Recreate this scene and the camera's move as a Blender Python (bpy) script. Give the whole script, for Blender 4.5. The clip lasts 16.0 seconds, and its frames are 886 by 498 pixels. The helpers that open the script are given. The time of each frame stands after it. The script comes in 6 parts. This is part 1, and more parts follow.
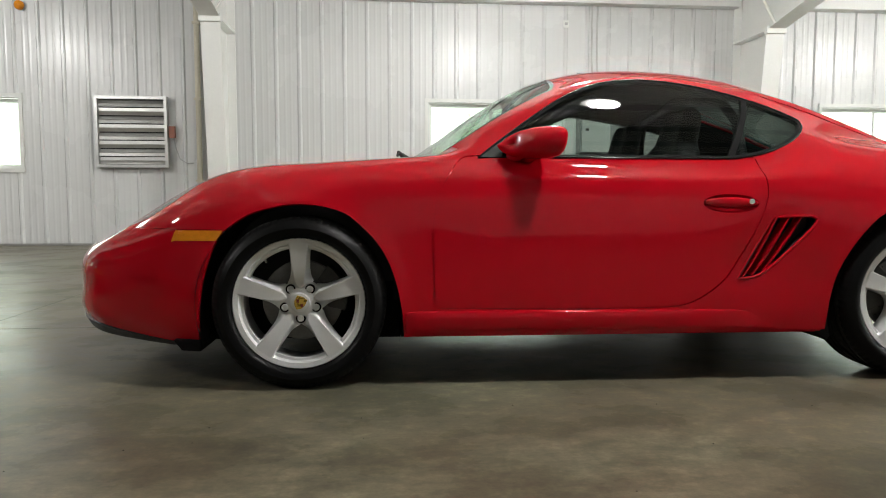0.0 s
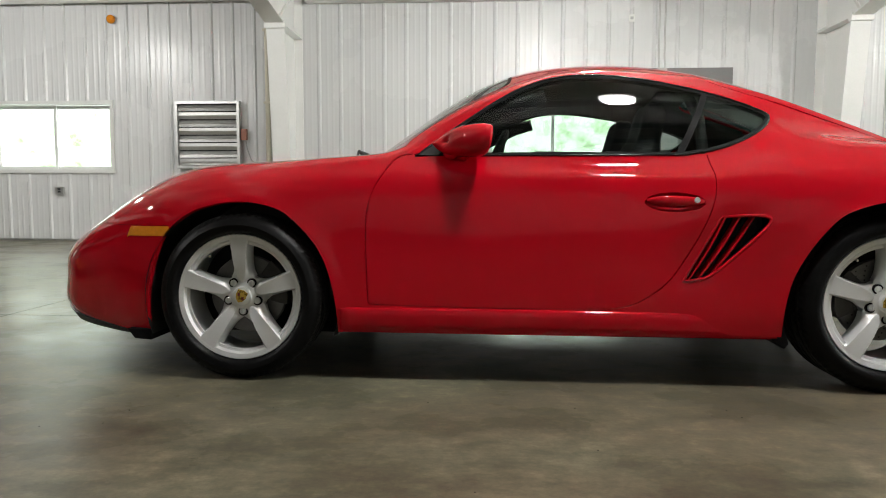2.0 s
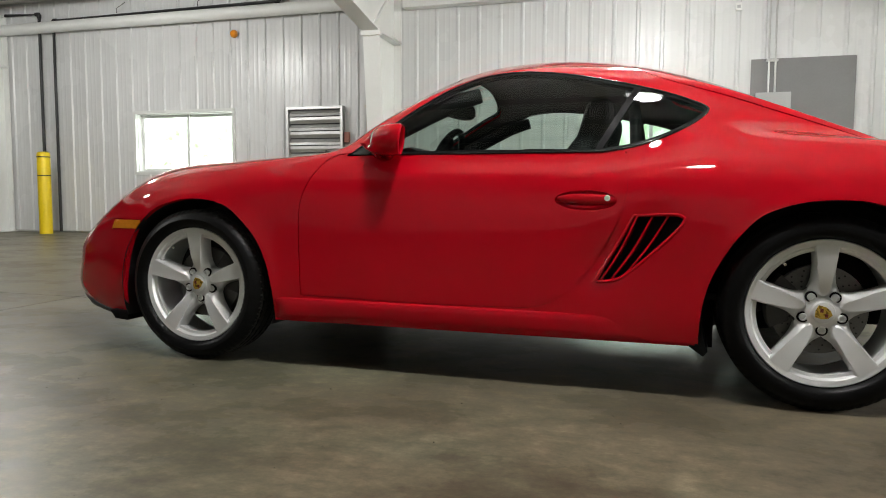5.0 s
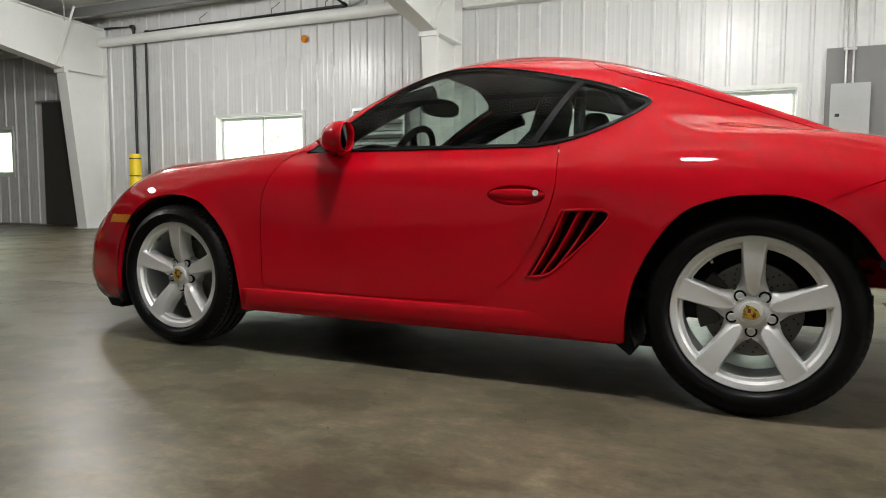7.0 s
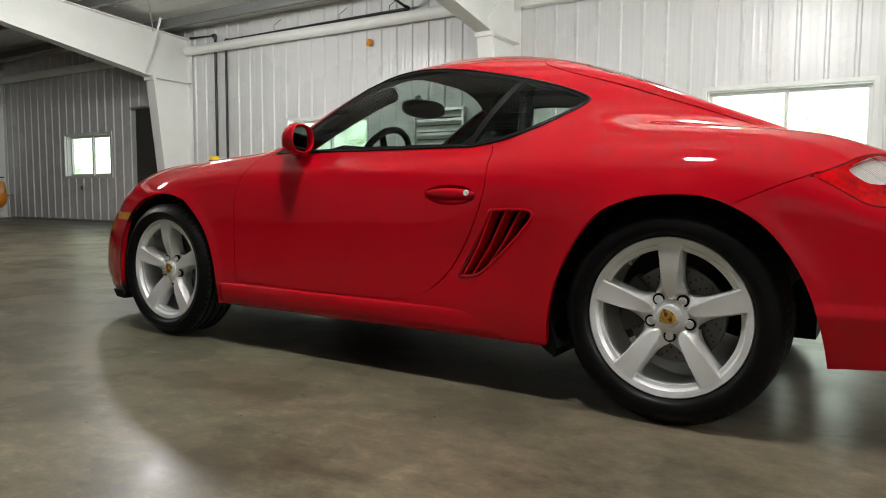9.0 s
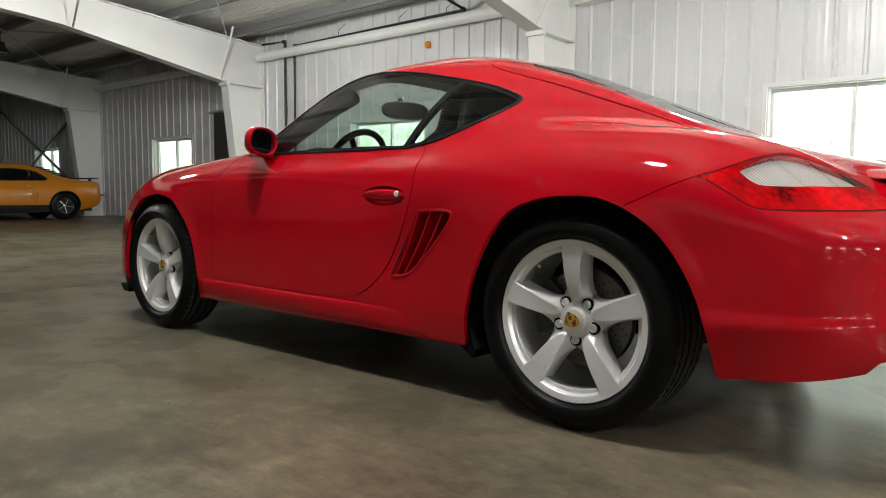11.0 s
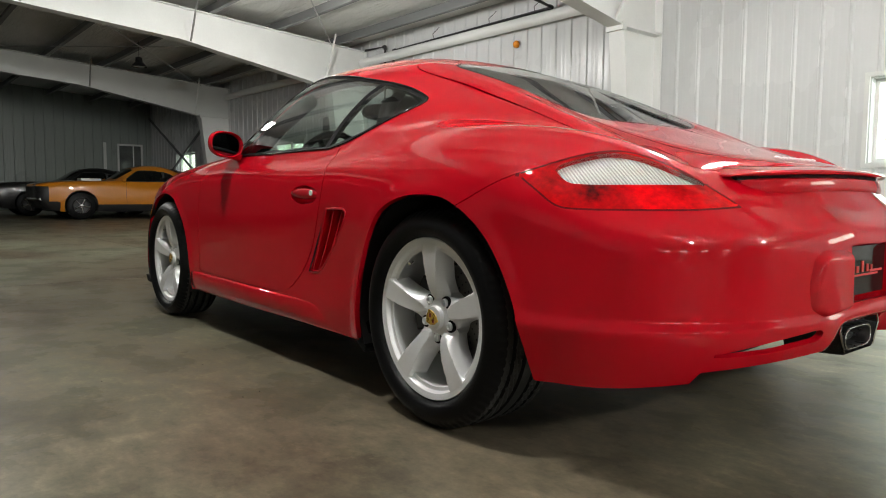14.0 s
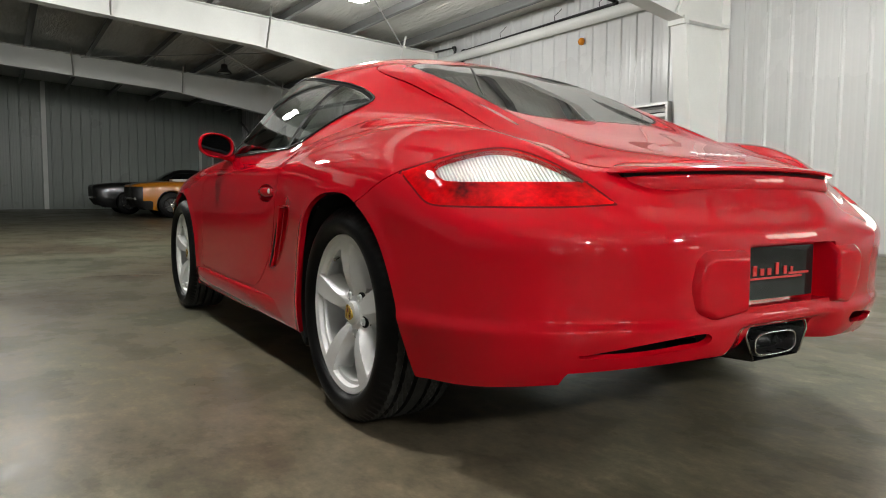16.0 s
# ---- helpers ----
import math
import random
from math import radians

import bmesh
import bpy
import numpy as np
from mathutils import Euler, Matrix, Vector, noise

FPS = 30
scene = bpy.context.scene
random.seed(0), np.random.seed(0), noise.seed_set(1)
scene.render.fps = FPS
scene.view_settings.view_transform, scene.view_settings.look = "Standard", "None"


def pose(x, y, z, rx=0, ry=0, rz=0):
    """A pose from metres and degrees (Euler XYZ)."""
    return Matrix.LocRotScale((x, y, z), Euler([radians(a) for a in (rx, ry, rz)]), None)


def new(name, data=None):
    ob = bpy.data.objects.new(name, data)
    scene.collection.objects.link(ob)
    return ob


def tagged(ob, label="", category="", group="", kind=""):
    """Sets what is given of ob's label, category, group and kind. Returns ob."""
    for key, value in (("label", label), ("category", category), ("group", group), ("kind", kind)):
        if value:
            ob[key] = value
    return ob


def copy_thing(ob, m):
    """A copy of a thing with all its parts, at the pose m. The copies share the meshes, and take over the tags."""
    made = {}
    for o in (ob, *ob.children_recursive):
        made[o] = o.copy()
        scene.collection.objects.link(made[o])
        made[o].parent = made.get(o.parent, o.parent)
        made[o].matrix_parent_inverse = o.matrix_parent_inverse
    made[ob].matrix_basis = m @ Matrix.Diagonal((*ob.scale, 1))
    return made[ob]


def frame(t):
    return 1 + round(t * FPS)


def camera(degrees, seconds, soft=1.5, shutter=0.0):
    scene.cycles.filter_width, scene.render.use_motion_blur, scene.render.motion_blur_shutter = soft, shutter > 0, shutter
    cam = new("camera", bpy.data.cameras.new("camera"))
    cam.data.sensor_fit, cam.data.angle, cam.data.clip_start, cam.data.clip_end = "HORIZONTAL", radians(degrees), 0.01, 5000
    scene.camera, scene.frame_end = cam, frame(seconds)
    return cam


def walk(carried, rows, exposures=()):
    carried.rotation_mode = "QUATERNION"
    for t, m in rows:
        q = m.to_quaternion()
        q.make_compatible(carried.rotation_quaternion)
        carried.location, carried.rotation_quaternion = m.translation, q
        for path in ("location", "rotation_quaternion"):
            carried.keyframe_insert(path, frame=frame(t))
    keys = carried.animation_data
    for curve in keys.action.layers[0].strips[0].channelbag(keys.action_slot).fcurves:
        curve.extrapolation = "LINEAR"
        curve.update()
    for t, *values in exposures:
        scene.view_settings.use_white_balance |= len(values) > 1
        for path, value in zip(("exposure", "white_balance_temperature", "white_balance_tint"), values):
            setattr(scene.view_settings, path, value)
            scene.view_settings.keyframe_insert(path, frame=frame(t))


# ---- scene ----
# The walk: a slow slide along the car's flank and round its tail, at hip height.
cam = camera(65.3, 16.0, soft=1.0)
METRES, EYE, TILT, LEAN, TURN = 4.57, 0.725, 0.0, 0.0, -4.9
ROWS = [
    (0.0, 0.0, 0.0, 0.0, 0.0, -4.5, -0.06),
    (0.5, 0.0365, 0.0007, -0.0009, 2.01, -4.48, -0.11),
    (1.0, 0.0725, 0.0015, -0.0013, 4.19, -4.49, -0.09),
    (1.5, 0.1064, 0.0032, -0.0011, 6.35, -4.51, -0.1),
    (2.0, 0.1396, 0.006, -0.0013, 8.5, -4.52, -0.11),
    (2.5, 0.172, 0.0094, -0.0018, 10.58, -4.5, -0.13),
    (3.0, 0.2042, 0.0126, -0.0018, 12.67, -4.52, -0.13),
    (5.5, 0.3611, 0.047, -0.0038, 23.01, -4.51, -0.24),
    (6.0, 0.3925, 0.0583, -0.0043, 25.04, -4.54, -0.2),
    (6.5, 0.4227, 0.0699, -0.0052, 27.03, -4.55, -0.23),
    (7.0, 0.4518, 0.0825, -0.0063, 29.03, -4.56, -0.22),
    (7.5, 0.48, 0.0965, -0.0068, 31.02, -4.56, -0.23),
    (8.0, 0.5073, 0.1107, -0.0068, 32.99, -4.56, -0.27),
    (8.5, 0.534, 0.126, -0.007, 34.92, -4.57, -0.27),
    (9.0, 0.5602, 0.1423, -0.0064, 36.75, -4.56, -0.31),
    (11.5, 0.6787, 0.234, -0.0052, 45.77, -4.58, -0.39),
    (12.0, 0.6997, 0.2533, -0.0057, 47.56, -4.58, -0.39),
    (12.5, 0.7209, 0.2741, -0.006, 49.35, -4.58, -0.41),
    (13.0, 0.7421, 0.2952, -0.0051, 51.13, -4.6, -0.39),
    (13.5, 0.7619, 0.3171, -0.0047, 52.96, -4.61, -0.4),
    (14.0, 0.7802, 0.3402, -0.005, 54.85, -4.62, -0.39),
    (14.5, 0.7983, 0.3629, -0.0048, 56.75, -4.63, -0.41),
    (15.0, 0.8149, 0.3865, -0.0045, 58.64, -4.63, -0.4),
    (15.5, 0.8305, 0.4107, -0.0049, 60.54, -4.63, -0.39),
    (16.0, 0.8451, 0.4362, -0.0059, 62.45, -4.64, -0.4),
]
walk(cam, [(t, pose(0, 0, EYE, TILT, LEAN, TURN) @ pose(METRES * x, METRES * y, METRES * z, 90 + pitch, roll, yaw)) for t, x, y, z, yaw, pitch, roll in ROWS])

# ---- light ----
world = bpy.data.worlds.new("daylight")
scene.world = world
world.use_nodes = True
wn = world.node_tree.nodes
sky = wn.new("ShaderNodeTexSky")
sky.sky_type, sky.sun_disc = "NISHITA", False
sky.sun_elevation, sky.sun_rotation = radians(48), radians(200)
wn["Background"].inputs["Strength"].default_value = 0.12
world.node_tree.links.new(sky.outputs[0], wn["Background"].inputs["Color"])
sun = new("sun", bpy.data.lights.new("sun", "SUN"))
sun.data.energy, sun.data.angle, sun.data.color = 2.5, radians(0.5), (1.0, 0.96, 0.9)
sun.matrix_world = pose(0, 0, 30, 42, 0, -20)
scene.view_settings.exposure = 0.0
WINDOW_LIGHT, EAST_LIGHT, BAY_LIGHT = 30.7, 130.0, 335.0


# ---- materials ----
def shader(name, base=(0.5, 0.5, 0.5), rough=0.5, metal=0.0, coat=0.0, spec=0.5):
    """A material with its Principled node, node tree and a helper to add nodes."""
    m = bpy.data.materials.new(name)
    m.use_nodes = True
    b = m.node_tree.nodes["Principled BSDF"]
    b.inputs["Base Color"].default_value = (*base, 1)
    b.inputs["Roughness"].default_value = rough
    b.inputs["Metallic"].default_value = metal
    b.inputs["Coat Weight"].default_value = coat
    b.inputs["Coat Roughness"].default_value = 0.02
    b.inputs["Specular IOR Level"].default_value = spec
    return m, b, m.node_tree


def noise_node(nt, scale, detail=5.0, rough=0.6, vec=None, stretch=(1, 1, 1), where="Object"):
    tc = nt.nodes.new("ShaderNodeTexCoord")
    mp = nt.nodes.new("ShaderNodeMapping")
    mp.inputs["Scale"].default_value = stretch
    nt.links.new(tc.outputs[where], mp.inputs["Vector"])
    n = nt.nodes.new("ShaderNodeTexNoise")
    n.inputs["Scale"].default_value, n.inputs["Detail"].default_value, n.inputs["Roughness"].default_value = scale, detail, rough
    nt.links.new(mp.outputs[0], n.inputs["Vector"])
    return n


def ramp(nt, source, stops):
    r = nt.nodes.new("ShaderNodeValToRGB")
    e = r.color_ramp.elements
    while len(e) < len(stops):
        e.new(0.5)
    for el, (pos, c) in zip(e, stops):
        el.position, el.color = pos, (*c, 1) if len(c) == 3 else c
    nt.links.new(source, r.inputs[0])
    return r


def grey(v):
    return (v, v, v)


def bump(nt, b, source, strength, distance=0.01):
    n = nt.nodes.new("ShaderNodeBump")
    n.inputs["Strength"].default_value, n.inputs["Distance"].default_value = strength, distance
    nt.links.new(source, n.inputs["Height"])
    nt.links.new(n.outputs[0], b.inputs["Normal"])
    return n


def worn(name, base, rough, metal=0.0, vary=0.12, scale=6.0, grain=60.0, relief=0.05, coat=0.0, stretch=(1, 1, 1), spec=0.5, rvary=0.1):
    """A surface with stains at one scale and grain at a finer one."""
    m, b, nt = shader(name, base, rough, metal, coat, spec)
    big = noise_node(nt, scale, 4, 0.6, stretch=stretch)
    fine = noise_node(nt, grain, 3, 0.6, stretch=stretch)
    mix = nt.nodes.new("ShaderNodeMix")
    mix.data_type = "FLOAT"
    mix.inputs[0].default_value = 0.3
    nt.links.new(big.outputs[0], mix.inputs[2])
    nt.links.new(fine.outputs[0], mix.inputs[3])
    lo = tuple(max(0, c * (1 - vary)) for c in base)
    hi = tuple(min(1, c * (1 + vary)) for c in base)
    r = ramp(nt, mix.outputs[0], [(0.3, lo), (0.7, hi)])
    nt.links.new(r.outputs[0], b.inputs["Base Color"])
    rr = ramp(nt, big.outputs[0], [(0.3, grey(max(0.02, rough - rvary))), (0.7, grey(min(1, rough + rvary)))])
    nt.links.new(rr.outputs[0], b.inputs["Roughness"])
    if relief:
        bump(nt, b, fine.outputs[0], relief, 0.004)
    return m


def glass(name, tint=(1, 1, 1), rough=0.0, ior=1.45):
    """A thin pane: mostly clear, with a mirror sheen that grows towards grazing."""
    m = bpy.data.materials.new(name)
    m.use_nodes = True
    nt = m.node_tree
    nt.nodes.clear()
    out = nt.nodes.new("ShaderNodeOutputMaterial")
    clear, gloss, mix, lw, power, scale = (nt.nodes.new("ShaderNode" + k) for k in ("BsdfTransparent", "BsdfGlossy", "MixShader", "LayerWeight", "Math", "Math"))
    clear.inputs[0].default_value = (*tint, 1)
    gloss.inputs["Roughness"].default_value = rough
    lw.inputs["Blend"].default_value = 0.5
    power.operation, scale.operation = "POWER", "MULTIPLY_ADD"
    power.inputs[1].default_value, scale.inputs[1].default_value, scale.inputs[2].default_value = 3.0, 0.9, ((ior - 1) / (ior + 1)) ** 2 * 0.95
    nt.links.new(lw.outputs["Facing"], power.inputs[0])
    nt.links.new(power.outputs[0], scale.inputs[0])
    nt.links.new(scale.outputs[0], mix.inputs[0])
    nt.links.new(clear.outputs[0], mix.inputs[1])
    nt.links.new(gloss.outputs[0], mix.inputs[2])
    nt.links.new(mix.outputs[0], out.inputs[0])
    return m


def glow(name, colour, strength):
    m, b, nt = shader(name, (0.8, 0.8, 0.8))
    b.inputs["Emission Color"].default_value = (*colour, 1)
    b.inputs["Emission Strength"].default_value = strength
    return m


WALL_PAINT = worn("white_wall_sheet", (0.68, 0.69, 0.69), 0.27, vary=0.02, scale=0.7, grain=25, relief=0.03, spec=0.36, rvary=0.03)
# End wall sheet darkened to grey-green, putting the far bay's shade into the colour.
END_SHADE_PAINT = worn("shade_toned_wall_sheet", (0.28, 0.31, 0.29), 0.35, vary=0.05, scale=0.7, grain=25, relief=0.03, spec=0.36)
STEEL_PAINT = worn("white_steel_paint", (0.83, 0.84, 0.82), 0.45, vary=0.05, scale=1.5, grain=40, relief=0.04)
PURLIN = worn("grey_purlin_steel", (0.21, 0.215, 0.215), 0.5, 0.3, vary=0.15, scale=2, grain=30, stretch=(0.2, 1, 1))
TRIM_WHITE = worn("white_trim", (0.72, 0.73, 0.71), 0.4, vary=0.06, scale=3, grain=50)
BLACK_PIPE = worn("black_iron_pipe", (0.02, 0.02, 0.021), 0.45, vary=0.3, scale=5, grain=80)
GREY_BOARD = worn("grey_painted_board", (0.2, 0.2, 0.2), 0.6, vary=0.1, scale=1.5, grain=40)
GREY_BOX = worn("grey_enamel_box", (0.42, 0.43, 0.43), 0.4, vary=0.06, scale=3, grain=60)
GALV = worn("galvanised_steel", (0.56, 0.56, 0.55), 0.38, 0.85, vary=0.12, scale=9, grain=70)
YELLOW = worn("yellow_bollard_paint", (0.85, 0.62, 0.01), 0.45, vary=0.1, scale=4, grain=50)
AMBER = worn("amber_lens", (0.78, 0.26, 0.01), 0.2, vary=0.15, scale=30, grain=90, coat=0.5)
GLOSS_BLACK = worn("gloss_black_trim", (0.006, 0.006, 0.0065), 0.16, vary=0.2, scale=12, grain=160, relief=0.0, rvary=0.04)
DARK = worn("dark_plastic", (0.018, 0.018, 0.019), 0.5, vary=0.3, scale=12, grain=160)
PANE = glass("window_glass", (0.93, 0.97, 0.95))
ACRYLIC = glass("clear_acrylic", (0.95, 0.95, 0.93), 0.1, 1.2)
LAMP_GLOW = glow("lamp_diffuser", (1.0, 0.98, 0.93), 14.0)


def make_blanket():
    m, b, nt = shader("insulation_blanket", (0.6, 0.6, 0.58), 0.42)
    n = noise_node(nt, 1.1, 6, 0.65, stretch=(0.5, 2.0, 1))
    w = noise_node(nt, 7, 4, 0.6, stretch=(0.35, 1.6, 1))
    r = ramp(nt, n.outputs[0], [(0.3, (0.70, 0.70, 0.67)), (0.7, (0.84, 0.84, 0.80))])
    nt.links.new(r.outputs[0], b.inputs["Base Color"])
    add = nt.nodes.new("ShaderNodeMath")
    nt.links.new(n.outputs[0], add.inputs[0])
    nt.links.new(w.outputs[0], add.inputs[1])
    bump(nt, b, add.outputs[0], 0.9, 0.06)
    return m


BLANKET = make_blanket()


def make_concrete():
    """Sealed, trowelled concrete: brown-grey clouds, pale scuffs, dark specks, a damp-looking gloss."""
    m, b, nt = shader("sealed_concrete", (0.2, 0.19, 0.17), 0.4, spec=0.13)
    cloud = noise_node(nt, 0.5, 3, 0.5)
    cloud.inputs["Distortion"].default_value = 0.6
    mottle = noise_node(nt, 2.0, 7, 0.6, stretch=(1, 1.15, 1))
    scuff = noise_node(nt, 11.0, 8, 0.72, stretch=(0.85, 1.25, 1))
    grain = noise_node(nt, 60, 4, 0.7)
    base = ramp(nt, cloud.outputs[0], [(0.38, (0.117, 0.097, 0.066)), (0.5, (0.131, 0.117, 0.079)), (0.62, (0.139, 0.138, 0.095))])
    last = base.outputs[0]
    for n, stops in ((mottle, [(0.32, grey(0.60)), (0.5, grey(1.0)), (0.68, grey(1.42))]), (scuff, [(0.36, grey(0.66)), (0.52, grey(1.02)), (0.66, grey(1.46))]), (grain, [(0.3, grey(0.9)), (0.7, grey(1.1))])):
        r = ramp(nt, n.outputs[0], stops)
        mul = nt.nodes.new("ShaderNodeMix")
        mul.data_type, mul.blend_type = "RGBA", "MULTIPLY"
        mul.inputs[0].default_value = 1.0
        nt.links.new(last, mul.inputs[6])
        nt.links.new(r.outputs[0], mul.inputs[7])
        last = mul.outputs[2]
    nt.links.new(last, b.inputs["Base Color"])
    add = nt.nodes.new("ShaderNodeMath")
    nt.links.new(cloud.outputs[0], add.inputs[0])
    nt.links.new(scuff.outputs[0], add.inputs[1])
    rr = ramp(nt, add.outputs[0], [(0.42, grey(0.30)), (0.58, grey(0.50))])
    half = nt.nodes.new("ShaderNodeMath")
    half.operation = "MULTIPLY"
    half.inputs[1].default_value = 0.5
    nt.links.new(add.outputs[0], half.inputs[0])
    nt.links.new(half.outputs[0], rr.inputs[0])
    nt.links.new(rr.outputs[0], b.inputs["Roughness"])
    # a thin worn sealer on top, glossier where it has not been scuffed
    wear = ramp(nt, mottle.outputs[0], [(0.38, grey(0.22)), (0.62, grey(0.36))])
    nt.links.new(wear.outputs[0], b.inputs["Coat Roughness"])
    b.inputs["Coat Weight"].default_value = 0.09
    b.inputs["Coat IOR"].default_value = 1.4
    bump(nt, b, scuff.outputs[0], 0.045, 0.004)
    return m


CONCRETE = make_concrete()


# ---- mesh helpers ----
def part(name, bm, material, parent=None, label="", smooth=False, bevel=0.0):
    """Links a bmesh as one mesh object, under a thing where one is given."""
    if bevel:
        bmesh.ops.bevel(bm, geom=[e for e in bm.edges if e.calc_face_angle(0) > 0.6], offset=bevel, segments=2, affect="EDGES", profile=0.6)
    me = bpy.data.meshes.new(name)
    bm.to_mesh(me)
    bm.free()
    for m in material if isinstance(material, (list, tuple)) else (material,):
        me.materials.append(m)
    if smooth:
        me.shade_smooth()
        if smooth != "all":
            me.set_sharp_from_angle(angle=radians(38))
    ob = new(name, me)
    if parent is not None:
        ob.parent = parent
    if label:
        ob["label"] = label
    return ob


def thing(name, label, category, m=None, group="", kind=""):
    ob = new(name)
    if m is not None:
        ob.matrix_world = m
    return tagged(ob, label, category, group, kind)


def box(bm, x0, x1, y0, y1, z0, z1, m=None):
    vs = [bm.verts.new(p) for p in ((x0, y0, z0), (x1, y0, z0), (x1, y1, z0), (x0, y1, z0), (x0, y0, z1), (x1, y0, z1), (x1, y1, z1), (x0, y1, z1))]
    for f in ((3, 2, 1, 0), (4, 5, 6, 7), (0, 1, 5, 4), (1, 2, 6, 5), (2, 3, 7, 6), (3, 0, 4, 7)):
        bm.faces.new([vs[i] for i in f])
    if m is not None:
        for v in vs:
            v.co = m @ v.co
    return bm


def boxed(*a, **k):
    return box(bmesh.new(), *a, **k)


def tube(bm, pts, radius, sides=10, closed=False, cap=True):
    """A round bar swept along points; radius may be a list, one for each point."""
    pts = [Vector(p) for p in pts]
    n = len(pts)
    rings, side = [], None
    for i, p in enumerate(pts):
        a = pts[(i - 1) % n] if (i > 0 or closed) else p
        c = pts[(i + 1) % n] if (i < n - 1 or closed) else p
        d = (c - a).normalized()
        if side is None:
            side = d.orthogonal().normalized()
        side = (side - d * side.dot(d)).normalized()
        up = d.cross(side)
        r = radius[i] if isinstance(radius, (list, tuple)) else radius
        rings.append([bm.verts.new(p + (side * math.cos(t) + up * math.sin(t)) * r) for t in (2 * math.pi * k / sides for k in range(sides))])
    for i in range(n if closed else n - 1):
        a, c = rings[i], rings[(i + 1) % n]
        for k in range(sides):
            bm.faces.new((a[k], a[(k + 1) % sides], c[(k + 1) % sides], c[k]))
    if cap and not closed:
        bm.faces.new(rings[0][::-1])
        bm.faces.new(rings[-1])
    return bm


def lathe(bm, profile, sides=48, axis="y", close=True):
    """Turns (radius, along) points about an axis."""
    rings = []
    for r, a in profile:
        ring = []
        for k in range(sides):
            t = 2 * math.pi * k / sides
            c, s = r * math.cos(t), r * math.sin(t)
            ring.append(bm.verts.new({"y": (c, a, s), "z": (c, s, a), "x": (a, c, s)}[axis]))
        rings.append(ring)
    for a, c in zip(rings, rings[1:]):
        for k in range(sides):
            bm.faces.new((a[k], c[k], c[(k + 1) % sides], a[(k + 1) % sides]))
    if close:
        for ring in (rings[0], rings[-1]):
            bm.faces.new(ring)
        bmesh.ops.recalc_face_normals(bm, faces=bm.faces)
    return bm


def prism(bm, outline, axis, a0, a1):
    """A closed outline drawn out along an axis; the outline's two numbers are the other axes in order."""
    def at(p, a):
        return {"x": (a, p[0], p[1]), "y": (p[0], a, p[1]), "z": (p[0], p[1], a)}[axis]
    v0 = [bm.verts.new(at(p, a0)) for p in outline]
    v1 = [bm.verts.new(at(p, a1)) for p in outline]
    n = len(outline)
    bm.faces.new(v0)
    bm.faces.new(v1[::-1])
    for i in range(n):
        bm.faces.new((v0[i], v1[i], v1[(i + 1) % n], v0[(i + 1) % n]))
    bmesh.ops.recalc_face_normals(bm, faces=bm.faces)
    return bm

# ---- the hall ----
NORTH, SOUTH, WEST, EAST = 10.22, -20.0, -25.1, 28.2
EAVE, RIDGE_Y, PARTITION = 3.88, -4.89, -11.4
FRAMES_X = (5.37, -2.2, -9.8, -17.4, 12.97, 20.57)
SILL, HEAD = 1.08, 2.07
NORTH_WINDOWS = ((-6.95, -5.04), (0.67, 2.54), (6.7, 8.6), (-14.56, -12.62), (-22.2, -20.3), (14.3, 16.2))


def roof_z(y):
    return EAVE + 0.07 * min(NORTH - y, y - SOUTH)


tagged(part("floor", boxed(WEST - 0.3, EAST + 0.3, SOUTH - 0.3, NORTH + 0.3, -0.2, 0.0), CONCRETE), "sealed brown-grey concrete floor with a dull gloss", "floor", kind="structure")


def wall_core(name, label, along, at, out, lo, hi, top, openings, paint=None):
    """A wall 0.2 m thick, with its openings cut through; along 'x' or 'y', its inner face at `at`."""
    bm = bmesh.new()
    y0, y1 = sorted((at, at + 0.2 * out))
    def slab(a0, a1, z0, z1):
        if along == "x":
            box(bm, a0, a1, y0, y1, z0, z1)
        else:
            box(bm, y0, y1, a0, a1, z0, z1)
    edge = lo
    for a0, a1, z0, z1 in sorted(openings):
        slab(edge, a0, 0, top)
        if z0 > 0:
            slab(a0, a1, 0, z0)
        slab(a0, a1, z1, top)
        edge = a1
    slab(edge, hi, 0, top)
    return tagged(part(name, bm, paint or WALL_PAINT), label, "wall", kind="structure")


def sheet_profile(n, pitch):
    """The trapezoid ribs of one wall sheet: offsets along the wall and out from it."""
    pts = []
    for k in range(n):
        a = k * pitch
        pts += [(a, 0.0), (a + 0.064, 0.0), (a + 0.084, 0.0022), (a + 0.092, 0.0022), (a + 0.112, 0.0), (a + 0.146, 0.0), (a + 0.166, 0.0022), (a + 0.174, 0.0022), (a + 0.194, 0.0),
                (a + pitch - 0.066, 0.0), (a + pitch - 0.046, 0.022), (a + pitch - 0.020, 0.022)]
    pts.append((n * pitch, 0.0))
    return pts


